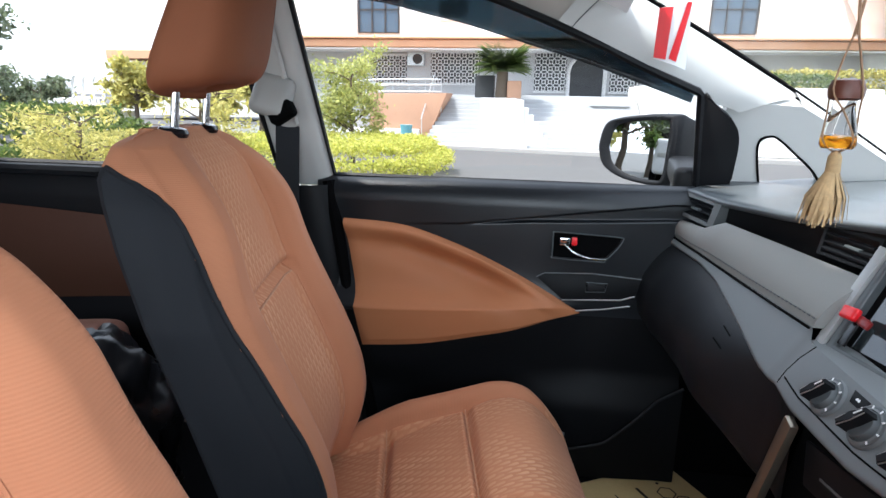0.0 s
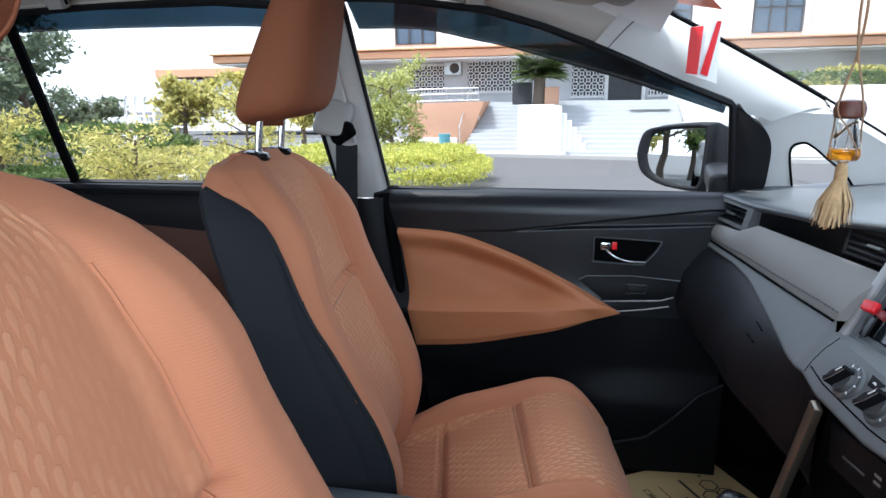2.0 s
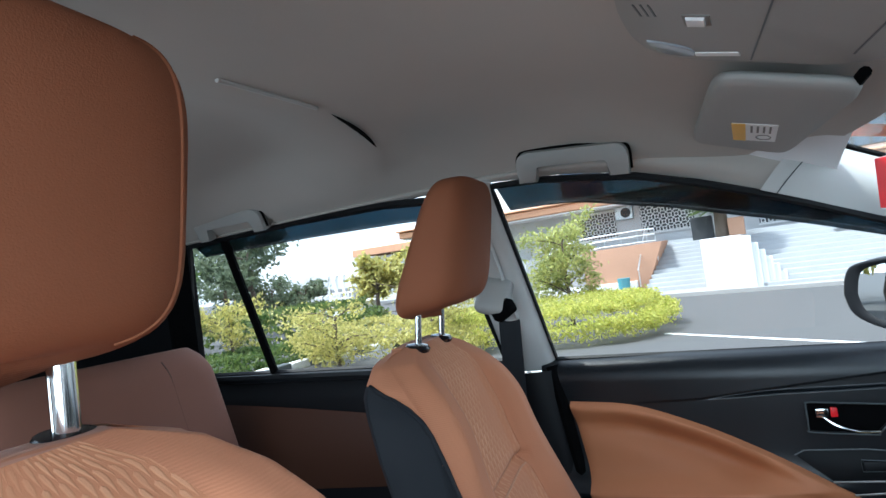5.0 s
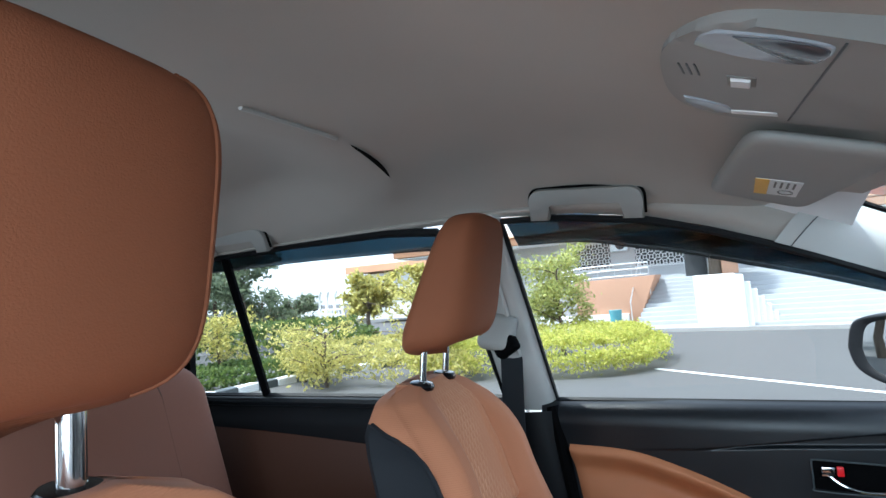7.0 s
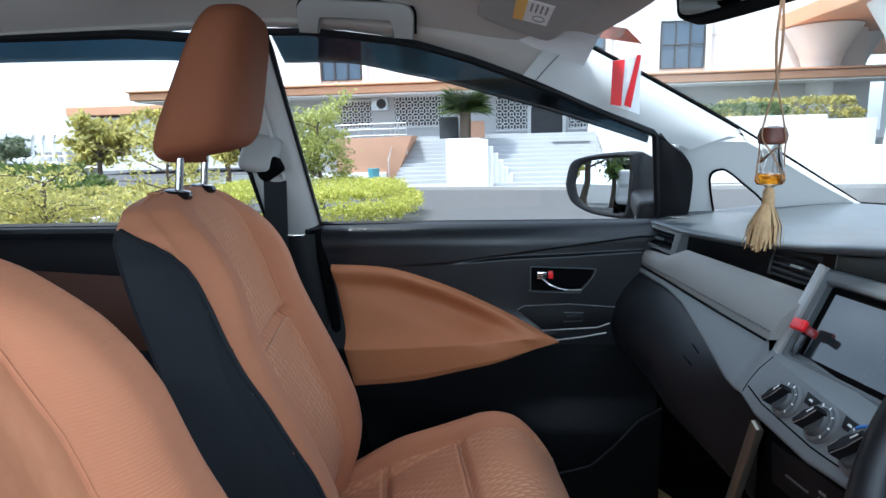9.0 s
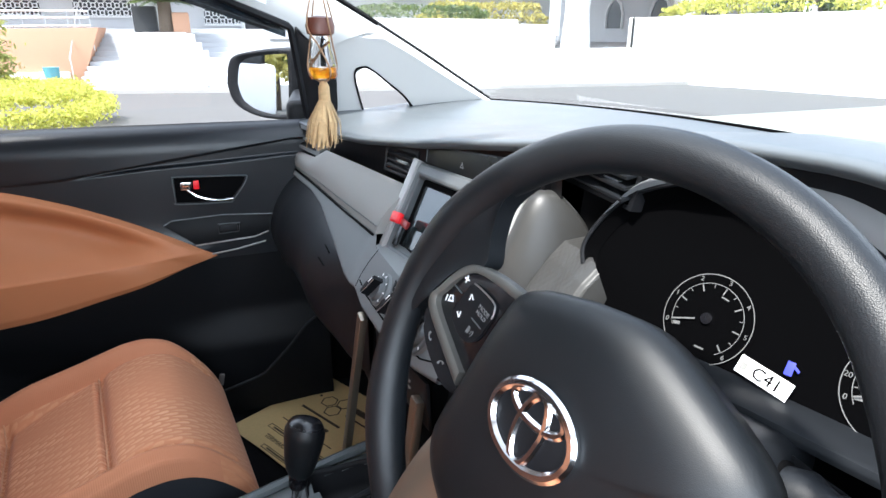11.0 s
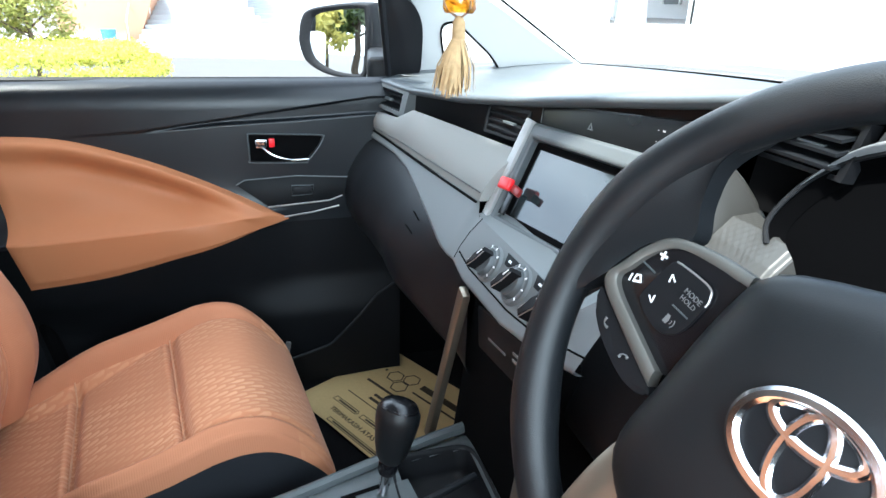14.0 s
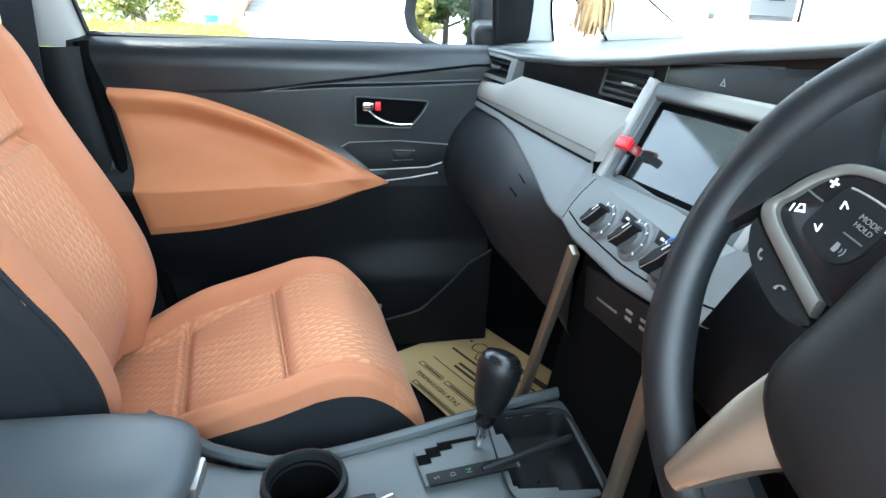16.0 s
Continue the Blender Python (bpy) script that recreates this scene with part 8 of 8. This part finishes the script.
tree((-7.1, 9.2), 1.12, 0.95, L_YELLOW, 12, 0.045, 1700, 0.032, 0.12, "yellow green shrub with thin branches")
tree((-8.2, 9.9), 1.15, 0.85, L_YELLOW, 13, 0.045, 1400, 0.032, 0.12, "yellow green shrub with thin branches")
tree((-5.5, 10.2), 1.9, 1.0, L_YELLOW, 14, 0.045, 1900, 0.032, 0.15, "yellow green shrub with thin branches")
tree((-11.2, 10.4), 1.5, 0.9, L_YELLOW, 15, 0.055, 1800, 0.035, 0.12, "green shrub with thin branches")
tree((-12.8, 9.2), 2.4, 1.2, L_GREEN, 16, 0.08, 2200, 0.06, 0.2, "dark green shrub beside the bay")
tree((-15.5, 9.5), 3.4, 1.6, L_GREEN, 17, 0.10, 2600, 0.08, 0.2, "dark green tree beside the parking bay")
for x, y, h, s, m, sd in ((-21, 21, 7.5, 2.2, L_HAZED, 21), (-26, 24, 6.0, 2.4, L_HAZED, 22), (-18, 27, 3.4, 1.5, L_YELLOW, 23), (-33, 26, 7.0, 3.0, L_HAZED, 24), (-13.5, 26, 3.4, 1.5, L_YELLOW, 25), (-11, 25, 3.6, 1.2, L_YELLOW, 26),
                          (-40, 30, 7.0, 3.0, L_HAZED, 27), (-30, 12, 6.0, 2.6, L_HAZED, 28), (-38, 8, 7.5, 3.0, L_HAZED, 29), (-26, 5, 6.5, 2.4, L_GREEN, 30), (-34, 1.5, 7.0, 2.6, L_HAZED, 31), (-20, 3.2, 5.5, 1.8, L_GREEN, 32)):
    tree((x, y), h, s, m, sd, 0.16, 3200, 0.13, 0.3, "tall leafy tree beyond the drive")
for x, y, h, s, sd in ((-22.5, 26.5, 2.3, 1.4, 81), (-25.5, 27.0, 2.6, 1.8, 82), (-28.5, 27.5, 2.6, 1.8, 83)):
    tree((x, y), h, s, L_HAZED, sd, 0.12, 3000, 0.07, 0.1, "broad grey green tree beyond the shrubs")

for x, y, h, s, m, sd in ((-13, -1.5, 4.5, 1.5, L_GREEN, 61), (-17, 1.6, 5.5, 1.9, L_HAZED, 62), (-22, -3.0, 6.5, 2.2, L_HAZED, 63), (-15, 4.6, 3.6, 1.3, L_YELLOW, 64), (-28, 2.5, 7.0, 2.6, L_GREEN, 65), (-24, 7.0, 5.5, 2.0, L_HAZED, 66)):
    tree((x, y), h, s, m, sd, 0.15, 2600, 0.12, 0.3, "leafy tree behind the car")

for x, y, h, s, sd in ((-20.5, -8.0, 4.6, 1.9, 71), (-24.5, -3.0, 4.2, 1.9, 72), (-18.0, -6.5, 5.4, 2.0, 75), (-26.0, 0.5, 6.0, 2.2, 76)):
    tree((x, y), h, s, L_HAZED, sd, 0.14, 3600, 0.10, 0.08, "dense dark green tree behind the car")

# stairs
def flight(name, x0, x1, y0, z0, z1, run, n, label, skew=0.0):
    """A flight of n steps; skew draws the left end in at each step."""
    t = thing(name, ((x0 + x1) / 2, y0, z0), label, "steps")
    rise = (z1 - z0) / n
    for k in range(n):
        x0 += skew
        part("step", box_bm((x1 - x0, run + 0.02, rise), pose((x0 + x1) / 2, y0 + run * (k + 0.5), z0 + rise * (k + 0.5)), 0.008, 1), M_STEP, t)
        if k:
            part("riser_fill", box_bm((x1 - x0 - 0.02, run, rise * k), pose((x0 + x1) / 2, y0 + run * (k + 0.5) + 0.01, z0 + rise * k / 2)), M_STEP, t)
    return t


flight("entrance_steps", -0.1, 4.6, 22.0, -0.56, 1.36, 0.34, 12, "wide grey stone entrance steps")
flight("side_steps", -3.98, -1.2, 25.0, -0.60, 1.36, 0.32, 12, "narrow grey stone side steps", 0.065)
landing = part("landing", box_bm((26, 6, 1.9), pose(3, 31.5, 0.41)), M_STEP)
tagged(landing, "grey stone landing before the doors", "landing", kind="structure")
side = thing("stair_wall", (-0.7, 23, -0.56), "white stair wall with stepped edge and planter", "wall")
part("wall_body", box_bm((1.25, 4.6, 1.80), pose(-0.78, 24.4, 0.34), 0.02, 1), M_WALL, side)
for k in range(6):
    part("stepped_edge", box_bm((0.30, 0.7, 1.75 - 0.26 * k), pose(-0.02 + 0.18 * k, 22.15 + 0.1 * k, -0.56 + (1.75 - 0.26 * k) / 2), 0.01, 1), M_WALL, side)
mat_door = part("door_mat", box_bm((1.5, 0.7, 0.02), pose(3.5, 25.3, 1.0)), M_SHADE)
tagged(mat_door, "dark mat lying on the steps", "mat")
mat_door.location.z = -0.02
planter = thing("planter_box", (-0.55, 24, 1.24), "dark box and clay planter beside the steps", "planter")
# Dark box fills the spot of the dark opening left of the palm.
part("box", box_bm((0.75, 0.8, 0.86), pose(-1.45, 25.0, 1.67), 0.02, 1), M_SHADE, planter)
part("pale_end", box_bm((0.54, 0.55, 0.66), pose(-0.27, 24.2, 1.56), 0.02, 1), M_CLAY, planter)
cycad = thing("cycad_palm", (-0.75, 24.2, 1.9), "bushy cycad palm with arching fronds", "palm")
rnd = random.Random(8)
part("trunk", tube_bm([(-0.75, 24.2, 1.2), (-0.75, 24.2, 1.75), (-0.75, 24.2, 2.3)], lambda t: 0.27 - 0.06 * t, 12), M_BARK, cycad)
for k in range(210):
    a = rnd.uniform(0, 6.28)
    lift, reach = rnd.uniform(-0.05, 1.2), rnd.uniform(1.0, 1.32)
    c0 = Vector((-0.72, 24.2, 2.18))
    d = Vector((math.cos(a), math.sin(a), 0))
    verts, faces = [], []
    for j in range(26):
        t = j / 25
        p = c0 + d * reach * t * (1 - 0.25 * max(0, lift) * 0.5) + Vector((0, 0, reach * (0.9 * lift * t + 0.35 * t - 0.50 * t * t)))
        s = Vector((-d.y, d.x, 0.25)) * 0.24 * math.sin(math.pi * min(1, 0.12 + t * 0.95)) ** 0.7
        for sgn in (-1, 1):
            q = p + Vector((s.x * sgn, s.y * sgn, s.z))
            i0 = len(verts)
            verts += [p, p + d * 0.085, q + d * 0.10]
            faces.append((i0, i0 + 1, i0 + 2))
    mesh_part("frond", verts, faces, L_GREEN, cycad, flat=True)

rampw = thing("ramp", (-4.6, 26, -0.5), "clay coloured ramp wall with steel rails", "ramp")
part("ramp_wall", plate_bm([(-6.5, -0.62), (-3.98, -0.62), (-3.14, 1.40), (-6.5, 1.34)], 2.2, frame_at((0, 26.1, 0), (1, 0, 0), (0, 0, 1)), 0.01), M_CLAY, rampw)
part("low_wall", box_bm((9.0, 0.4, 0.55), pose(-8.8, 26.0, -0.40), 0.02, 1), M_WALL, rampw)
for z in (1.45, 1.72, 1.95):
    part("rail", tube_bm(spline([(-8.6, 26.6, z - 0.35), (-6.4, 26.3, z - 0.05), (-4.4, 26.2, z), (-3.4, 26.2, z)], 16), 0.03, 6), M_STEEL, rampw)
for k in range(7):
    part("rail_post", tube_bm([(-7.6 + 0.7 * k, 26.25, 0.6), (-7.6 + 0.7 * k, 26.25, 1.95 - 0.05 * (6 - k))], 0.025, 6), M_STEEL, rampw)
for xx in (-4.05, -1.45):
    part("stair_rail", tube_bm([(xx, 25.0, 0.35), (xx, 28.6, 2.25)], 0.03, 6), M_STEEL, rampw)
    for k in range(4):
        part("rail_post", tube_bm([(xx, 25.1 + 1.1 * k, -0.4 + 0.55 * k), (xx, 25.1 + 1.1 * k, 0.42 + 0.58 * k)], 0.022, 6), M_STEEL, rampw)
bin_ = thing("litter_bin", (-4.75, 26.2, -0.62), "teal plastic litter bin at the foot of the steps", "bin")
part("bin_body", lathe_bm([(0.20, 0.0), (0.26, 0.66), (0.27, 0.70), (0.24, 0.70)], pose(-4.75, 25.4, -0.62), 16), material("teal_plastic", (0.08, 0.26, 0.30), 0.5), bin_)
part("bin_liner", lathe_bm([(0.24, 0.68), (0.01, 0.67)], pose(-4.75, 25.4, -0.62), 16), M_SHADE, bin_)

# building
hall = thing("public_building", (0, 31, 1.3), "white two storey building with an orange fascia and pierced screens", "building")
part("wall", box_bm((34, 0.4, 2.3), pose(1, 30.6, 2.45)), M_GREYWALL, hall, "pale grey rendered wall")
part("fascia", box_bm((36, 2.6, 0.34), pose(1, 29.6, 3.58), 0.03, 1), M_OCHRE, hall, "orange painted fascia")
part("soffit", box_bm((35.6, 2.4, 0.06), pose(1, 29.6, 3.36)), M_WALL, hall)
part("fascia_lip", box_bm((36.2, 2.9, 0.10), pose(1, 29.6, 3.82), 0.03, 1), M_OCHRE, hall)
part("upper_wall", box_bm((30, 0.5, 6.6), pose(3, 31.2, 7.0)), M_WALL, hall)


def window(x, z, w, h):
    wd = part("window", box_bm((w, 0.10, h), pose(x, 30.92, z)), M_WINPANE, hall, "blue tinted window with dark bars")
    for k in range(4):
        part("bar", box_bm((0.07, 0.06, h), pose(x - w / 2 + w * k / 3, 30.85, z)), M_SHADE, wd)
    for k in range(3):
        part("bar", box_bm((w, 0.06, 0.06), pose(x, 30.85, z - h / 2 + h * k / 2)), M_SHADE, wd)
    part("jamb", box_bm((0.25, 0.25, h + 0.4), pose(x - w / 2 - 0.2, 30.9, z), 0.02, 1), M_WALL, wd)
    part("jamb", box_bm((0.25, 0.25, h + 0.4), pose(x + w / 2 + 0.2, 30.9, z), 0.02, 1), M_WALL, wd)


for x in (-7.2, 4.8, 9.5):
    window(x, 5.35, 2.0, 2.15)


def lattice(x0, x1, z0, z1, y, parent=None, cell=0.30, along="x"):
    """A pierced white screen: eight-sided rings joined by diagonal bars over a dark sheet that stands for the shaded
    gap.
    """
    scr = part("screen_back", box_bm((x1 - x0, 0.03, z1 - z0), pose((x0 + x1) / 2, y + 0.09, (z0 + z1) / 2)), M_SHADE, parent, "white pierced geometric screen over a dark sheet for the shaded gap")
    bm = bmesh.new()
    nx, nz = max(1, round((x1 - x0) / cell)), max(1, round((z1 - z0) / cell))
    cw, ch = (x1 - x0) / nx, (z1 - z0) / nz

    def quad(a, b, c, d):
        f = [bm.verts.new((p[0], y, p[1])) for p in (a, b, c, d)]
        bm.faces.new(f)
    for i2 in range(nx):
        for j2 in range(nz):
            cx, cz = x0 + cw * (i2 + 0.5), z0 + ch * (j2 + 0.5)
            for k in range(8):
                a, b = radians(45 * k + 22.5), radians(45 * k + 67.5)
                ro, ri = 0.36, 0.22
                quad((cx + cw * ro * math.cos(a), cz + ch * ro * math.sin(a)), (cx + cw * ro * math.cos(b), cz + ch * ro * math.sin(b)), (cx + cw * ri * math.cos(b), cz + ch * ri * math.sin(b)), (cx + cw * ri * math.cos(a), cz + ch * ri * math.sin(a)))
            for k in range(4):
                a = radians(90 * k + 45)
                dx, dz = math.cos(a), math.sin(a)
                w = 0.06
                quad((cx + cw * (0.33 * dx - w * dz), cz + ch * (0.33 * dz + w * dx)), (cx + cw * (0.72 * dx - w * dz), cz + ch * (0.72 * dz + w * dx)), (cx + cw * (0.72 * dx + w * dz), cz + ch * (0.72 * dz - w * dx)), (cx + cw * (0.33 * dx + w * dz), cz + ch * (0.33 * dz - w * dx)))
    r = bmesh.ops.extrude_face_region(bm, geom=list(bm.faces))
    bmesh.ops.translate(bm, vec=(0, 0.06, 0), verts=[g for g in r["geom"] if isinstance(g, bmesh.types.BMVert)])
    part("lattice", bm, M_WALL, scr, flat=True)
    for q in ((x0, x1, z0), (x0, x1, z1)):
        part("frame", box_bm((q[1] - q[0] + 0.1, 0.12, 0.08), pose((q[0] + q[1]) / 2, y + 0.02, q[2])), M_WALL, scr)
    return scr


for x0, x1, z0, z1 in ((-7.5, -5.7, 1.85, 3.2), (-4.5, -2.1, 1.85, 3.35), (0.55, 2.05, 1.55, 3.4), (4.1, 5.6, 1.55, 3.4), (-4.2, -2.9, 4.9, 6.1)):
    lattice(x0, x1, z0, z1, 30.32 if z0 < 4 else 30.85, hall)
arch_line = [(2.15, 1.36), (2.15, 2.55), (2.25, 2.85), (2.45, 3.08), (2.72, 3.22), (3.0, 3.28), (3.28, 3.22), (3.55, 3.08), (3.75, 2.85), (3.85, 2.55), (3.85, 1.36)]
# A dark plate on the wall paints the unlit inside of the doorway.
doorway = part("door", plate_bm([(x, z) for x, z in arch_line], 0.05, frame_at((0, 30.33, 0), (1, 0, 0), (0, 0, 1))), M_SHADE, hall, "arched doorway, its unlit inside a flat dark sheet")
part("arch_frame", tube_bm([(x, 30.30, z) for x, z in arch_line], 0.09, 6), M_WALL, doorway)
part("air_conditioner", box_bm((0.85, 0.35, 0.65), pose(-5.2, 30.2, 3.0), 0.03, 1), M_STEEL, hall, "grey air conditioning unit with a round fan grille")
part("fan_grille", lathe_bm([(0.24, 0.0), (0.24, 0.02), (0.02, 0.03)], frame_at((-5.1, 30.02, 3.0), (1, 0, 0), (0, 0, 1)), 20), M_SHADE, hall)

# white planter walls and flared columns ahead
pl = thing("planter_wall", (6.6, 20, -0.5), "white planter wall with a green hedge on top", "planter wall")
part("wall", box_bm((0.3, 8.0, 2.2), pose(4.85, 24.5, 0.70), 0.02, 1), M_WALL, pl)
part("wall", box_bm((6.2, 0.3, 2.15), pose(7.9, 20.6, 0.62), 0.02, 1), M_WALL, pl)
bush((7.6, 21.4), (2.6, 0.6), 0.45, L_GREEN, 41, 0.07, 3000, "hedge", "green hedge on top of the planter wall", 1.65)
pl2 = thing("planter_wall", (16, 16, -0.3), "long white planter wall with a lime hedge", "planter wall")
part("wall", box_bm((0.4, 14.0, 2.25), pose(16.2, 13.6, 0.68), 0.02, 1), M_WALL, pl2)
part("wall", box_bm((10.0, 0.4, 2.25), pose(21.0, 20.6, 0.68), 0.02, 1), M_WALL, pl2)
bush((17.0, 14.0), (0.7, 6.0), 0.55, L_HEDGE, 42, 0.08, 4500, "hedge", "lime green hedge on top of the planter wall", 1.75)
bush((12.6, 27.0), (3.2, 1.2), 1.3, L_YELLOW, 43, 0.09, 4500, "bush", "pale green bushes behind the wall", 1.2)
pl3 = thing("planter_wall", (11, 26, -0.5), "white planter wall before the columns", "planter wall")
part("wall", box_bm((7.0, 0.4, 2.3), pose(12.0, 25.6, 0.45), 0.02, 1), M_WALL, pl3)


def column(x, y):
    c = thing("flared_column", (x, y, -0.5), "tall white column that flares at the top", "column", "flared columns")
    part("shaft", lathe_bm([(0.75, -0.6), (0.62, 1.0), (0.52, 2.2), (0.60, 3.4), (0.95, 4.6), (1.6, 5.8)], pose(x, y, 0), 20), M_WALL, c)
    part("base", box_bm((1.7, 1.7, 0.5), pose(x, y, -0.45), 0.03, 1), M_WALL, c)
    return c


for x, y in ((15.6, 30.2), (15.8, 24.2), (18.5, 33.5), (11.0, 32.5), (21.5, 24.0)):
    column(x, y)
porch = thing("porch_building", (24, 30, 0), "white porch with an orange fascia and arched screens", "building")
part("roof", box_bm((24, 22, 0.7), pose(26, 32, 6.2), 0.05, 1), M_OCHRE, porch, "orange painted porch fascia")
part("wall", box_bm((0.5, 26, 6.0), pose(26.5, 30, 2.6)), M_GREYWALL, porch)
part("porch_floor", box_bm((10, 14, 0.9), pose(22, 30, 0.2)), M_STEP, porch)
for k, y in enumerate((36.0, 31.5, 27.0, 22.5)):
    al = [(-0.9, 1.5), (-0.9, 2.4), (-0.6, 3.0), (0.0, 3.4), (0.6, 3.0), (0.9, 2.4), (0.9, 1.5)]
    # Dark plate painted in for the shade inside the arch.
    d = part("arch_opening", plate_bm(al, 0.05, frame_at((26.2, y, 0), (0, -1, 0), (0, 0, 1))), M_SHADE, porch, "arched opening, its unlit inside a flat dark sheet")
    part("arch_rim", tube_bm([frame_at((26.2, y, 0), (0, -1, 0), (0, 0, 1)) @ Vector((x, z, 0.03)) for x, z in al], 0.09, 6), M_WALL, d)
tree((19.5, 15.5), 5.0, 1.6, L_GREEN, 51, 0.14, 3200, 0.12, 0.3, "green tree behind the planter wall")
tree((20.5, 11.0), 4.2, 1.5, L_HAZED, 52, 0.14, 2600, 0.12, 0.35, "dark green tree behind the planter wall")

low = part("wall", box_bm((6.4, 0.3, 1.25), pose(13.0, 20.0, 0.08), 0.02, 1), M_WALL, pl2)
for x, y in ((11.3, 19.2), (17.9, 20.2)):
    slot_ob = part("drain_slot", box_bm((0.75, 0.10, 0.07), pose(x, y, ground_z(x, y) + 0.16), 0.01, 1), M_GREYWALL)
    tagged(slot_ob, "grey drain slot at the foot of the white wall", "drain", "drain slots")

# low building and parked vans beyond the shrubs
annex = thing("side_building", (-34, 58, 0), "low white building with a red roof edge", "building")
part("wall", box_bm((26, 8, 5), pose(-26, 60, 1.5)), M_WALL, annex)
part("roof", box_bm((27, 10, 0.8), pose(-26, 60, 4.6), 0.05, 1), M_OCHRE, annex)


def van(x, y, turn, body, label):
    v = thing("van", (x, y, ground_z(x, y)), label, "van", "parked vans")
    m = pose(x, y, ground_z(x, y), 0, 0, turn)
    b = part("body", box_bm((3.8, 1.65, 1.25), m @ pose(0, 0, 1.05), 0.18, 3), body, v)
    part("cabin", box_bm((2.9, 1.5, 0.6), m @ pose(-0.2, 0, 1.75), 0.14, 3), M_GLOSSBLACK, v, "dark van windows")
    part("roof", box_bm((2.7, 1.45, 0.10), m @ pose(-0.25, 0, 2.05), 0.04, 2), body, v)
    for sx in (-1.2, 1.2):
        for sy in (-0.8, 0.8):
            w = part("wheel", lathe_bm([(0.32, -0.1), (0.32, 0.1), (0.2, 0.11)], m @ pose(sx, sy, 0.32, 90, 0, 0), 20), M_BLACKSHADE, v)
            part("rim", lathe_bm([(0.19, 0.105), (0.05, 0.115)], m @ pose(sx, sy, 0.32, 90 if sy < 0 else -90, 0, 0), 16), M_SILVER, w)
    part("headlight", box_bm((0.1, 0.3, 0.16), m @ pose(1.86, 0.55, 1.1), 0.03), M_SILVER, v)
    part("headlight", box_bm((0.1, 0.3, 0.16), m @ pose(1.86, -0.55, 1.1), 0.03), M_SILVER, v)
    return v


van(-19.5, -3.6, 15, M_SILVER, "silver parked car beside the drive")
van(-13, 5.5, 60, M_PAINT, "white parked van beside the drive")
van(-18.5, 7.4, 80, M_PAINT, "white parked van among the trees")
van(-22.0, 1.2, 5, M_PAINT, "white parked van behind the car")
van(-27.5, 33, 20, M_PAINT, "white parked van beyond the shrubs")
pole = part("lamp_pole", lathe_bm([(0.13, 0), (0.11, 3), (0.08, 8)], pose(-9.3, 4.1, -0.1), 14), M_GREYWALL)
tagged(pole, "grey concrete lamp pole", "pole")
edge_kerb = thing("kerb", (-8.6, 9.0, ground_z(-8.6, 9.0)), "kerb painted in black and white round the planting bed", "kerb", kind="structure")
run = spline([(-8.0, 4.6, 0), (-8.35, 6.4, 0), (-8.55, 8.4, 0), (-8.5, 10.4, 0), (-7.9, 12.6, 0), (-6.9, 14.2, 0)], 19)
for k in range(18):
    a, b = run[k], run[k + 1]
    mid = (a + b) / 2
    part("kerb_stone", box_bm(((b - a).length - 0.008, 0.22, 0.30), pose(mid.x, mid.y, ground_z(mid.x, mid.y) + 0.0, 0, 0, math.degrees(math.atan2(b.y - a.y, b.x - a.x))), 0.02, 1), M_WALL if k % 2 else M_DASHTOP, edge_kerb)
shelter = thing("garden_shelter", (-23.5, 31, ground_z(-23.5, 31)), "white arched shelter on a low white railed platform", "shelter")
m_sh = pose(-23.5, 31, 0.30, 0, 0, -37)
part("platform", box_bm((7.0, 1.6, 1.15), m_sh @ pose(1.6, 0, -0.55), 0.03, 1), M_WALL, shelter)
for dy in (-0.5, 0.0, 0.5):
    part("arch", tube_bm([m_sh @ Vector((0.92 * math.cos(q), dy, 1.75 * math.sin(q) ** 0.8)) for q in [math.pi * k / 16 for k in range(17)]], 0.085, 6), M_WALL, shelter)
for k in range(6):
    part("rail_post", box_bm((0.08, 0.08, 0.62), m_sh @ pose(0.4 + 0.92 * k, -0.72, 0.30), 0.01, 1), M_WALL, shelter)
for h in (0.28, 0.60):
    part("rail", box_bm((4.9, 0.07, 0.09), m_sh @ pose(2.7, -0.72, h), 0.01, 1), M_WALL, shelter)
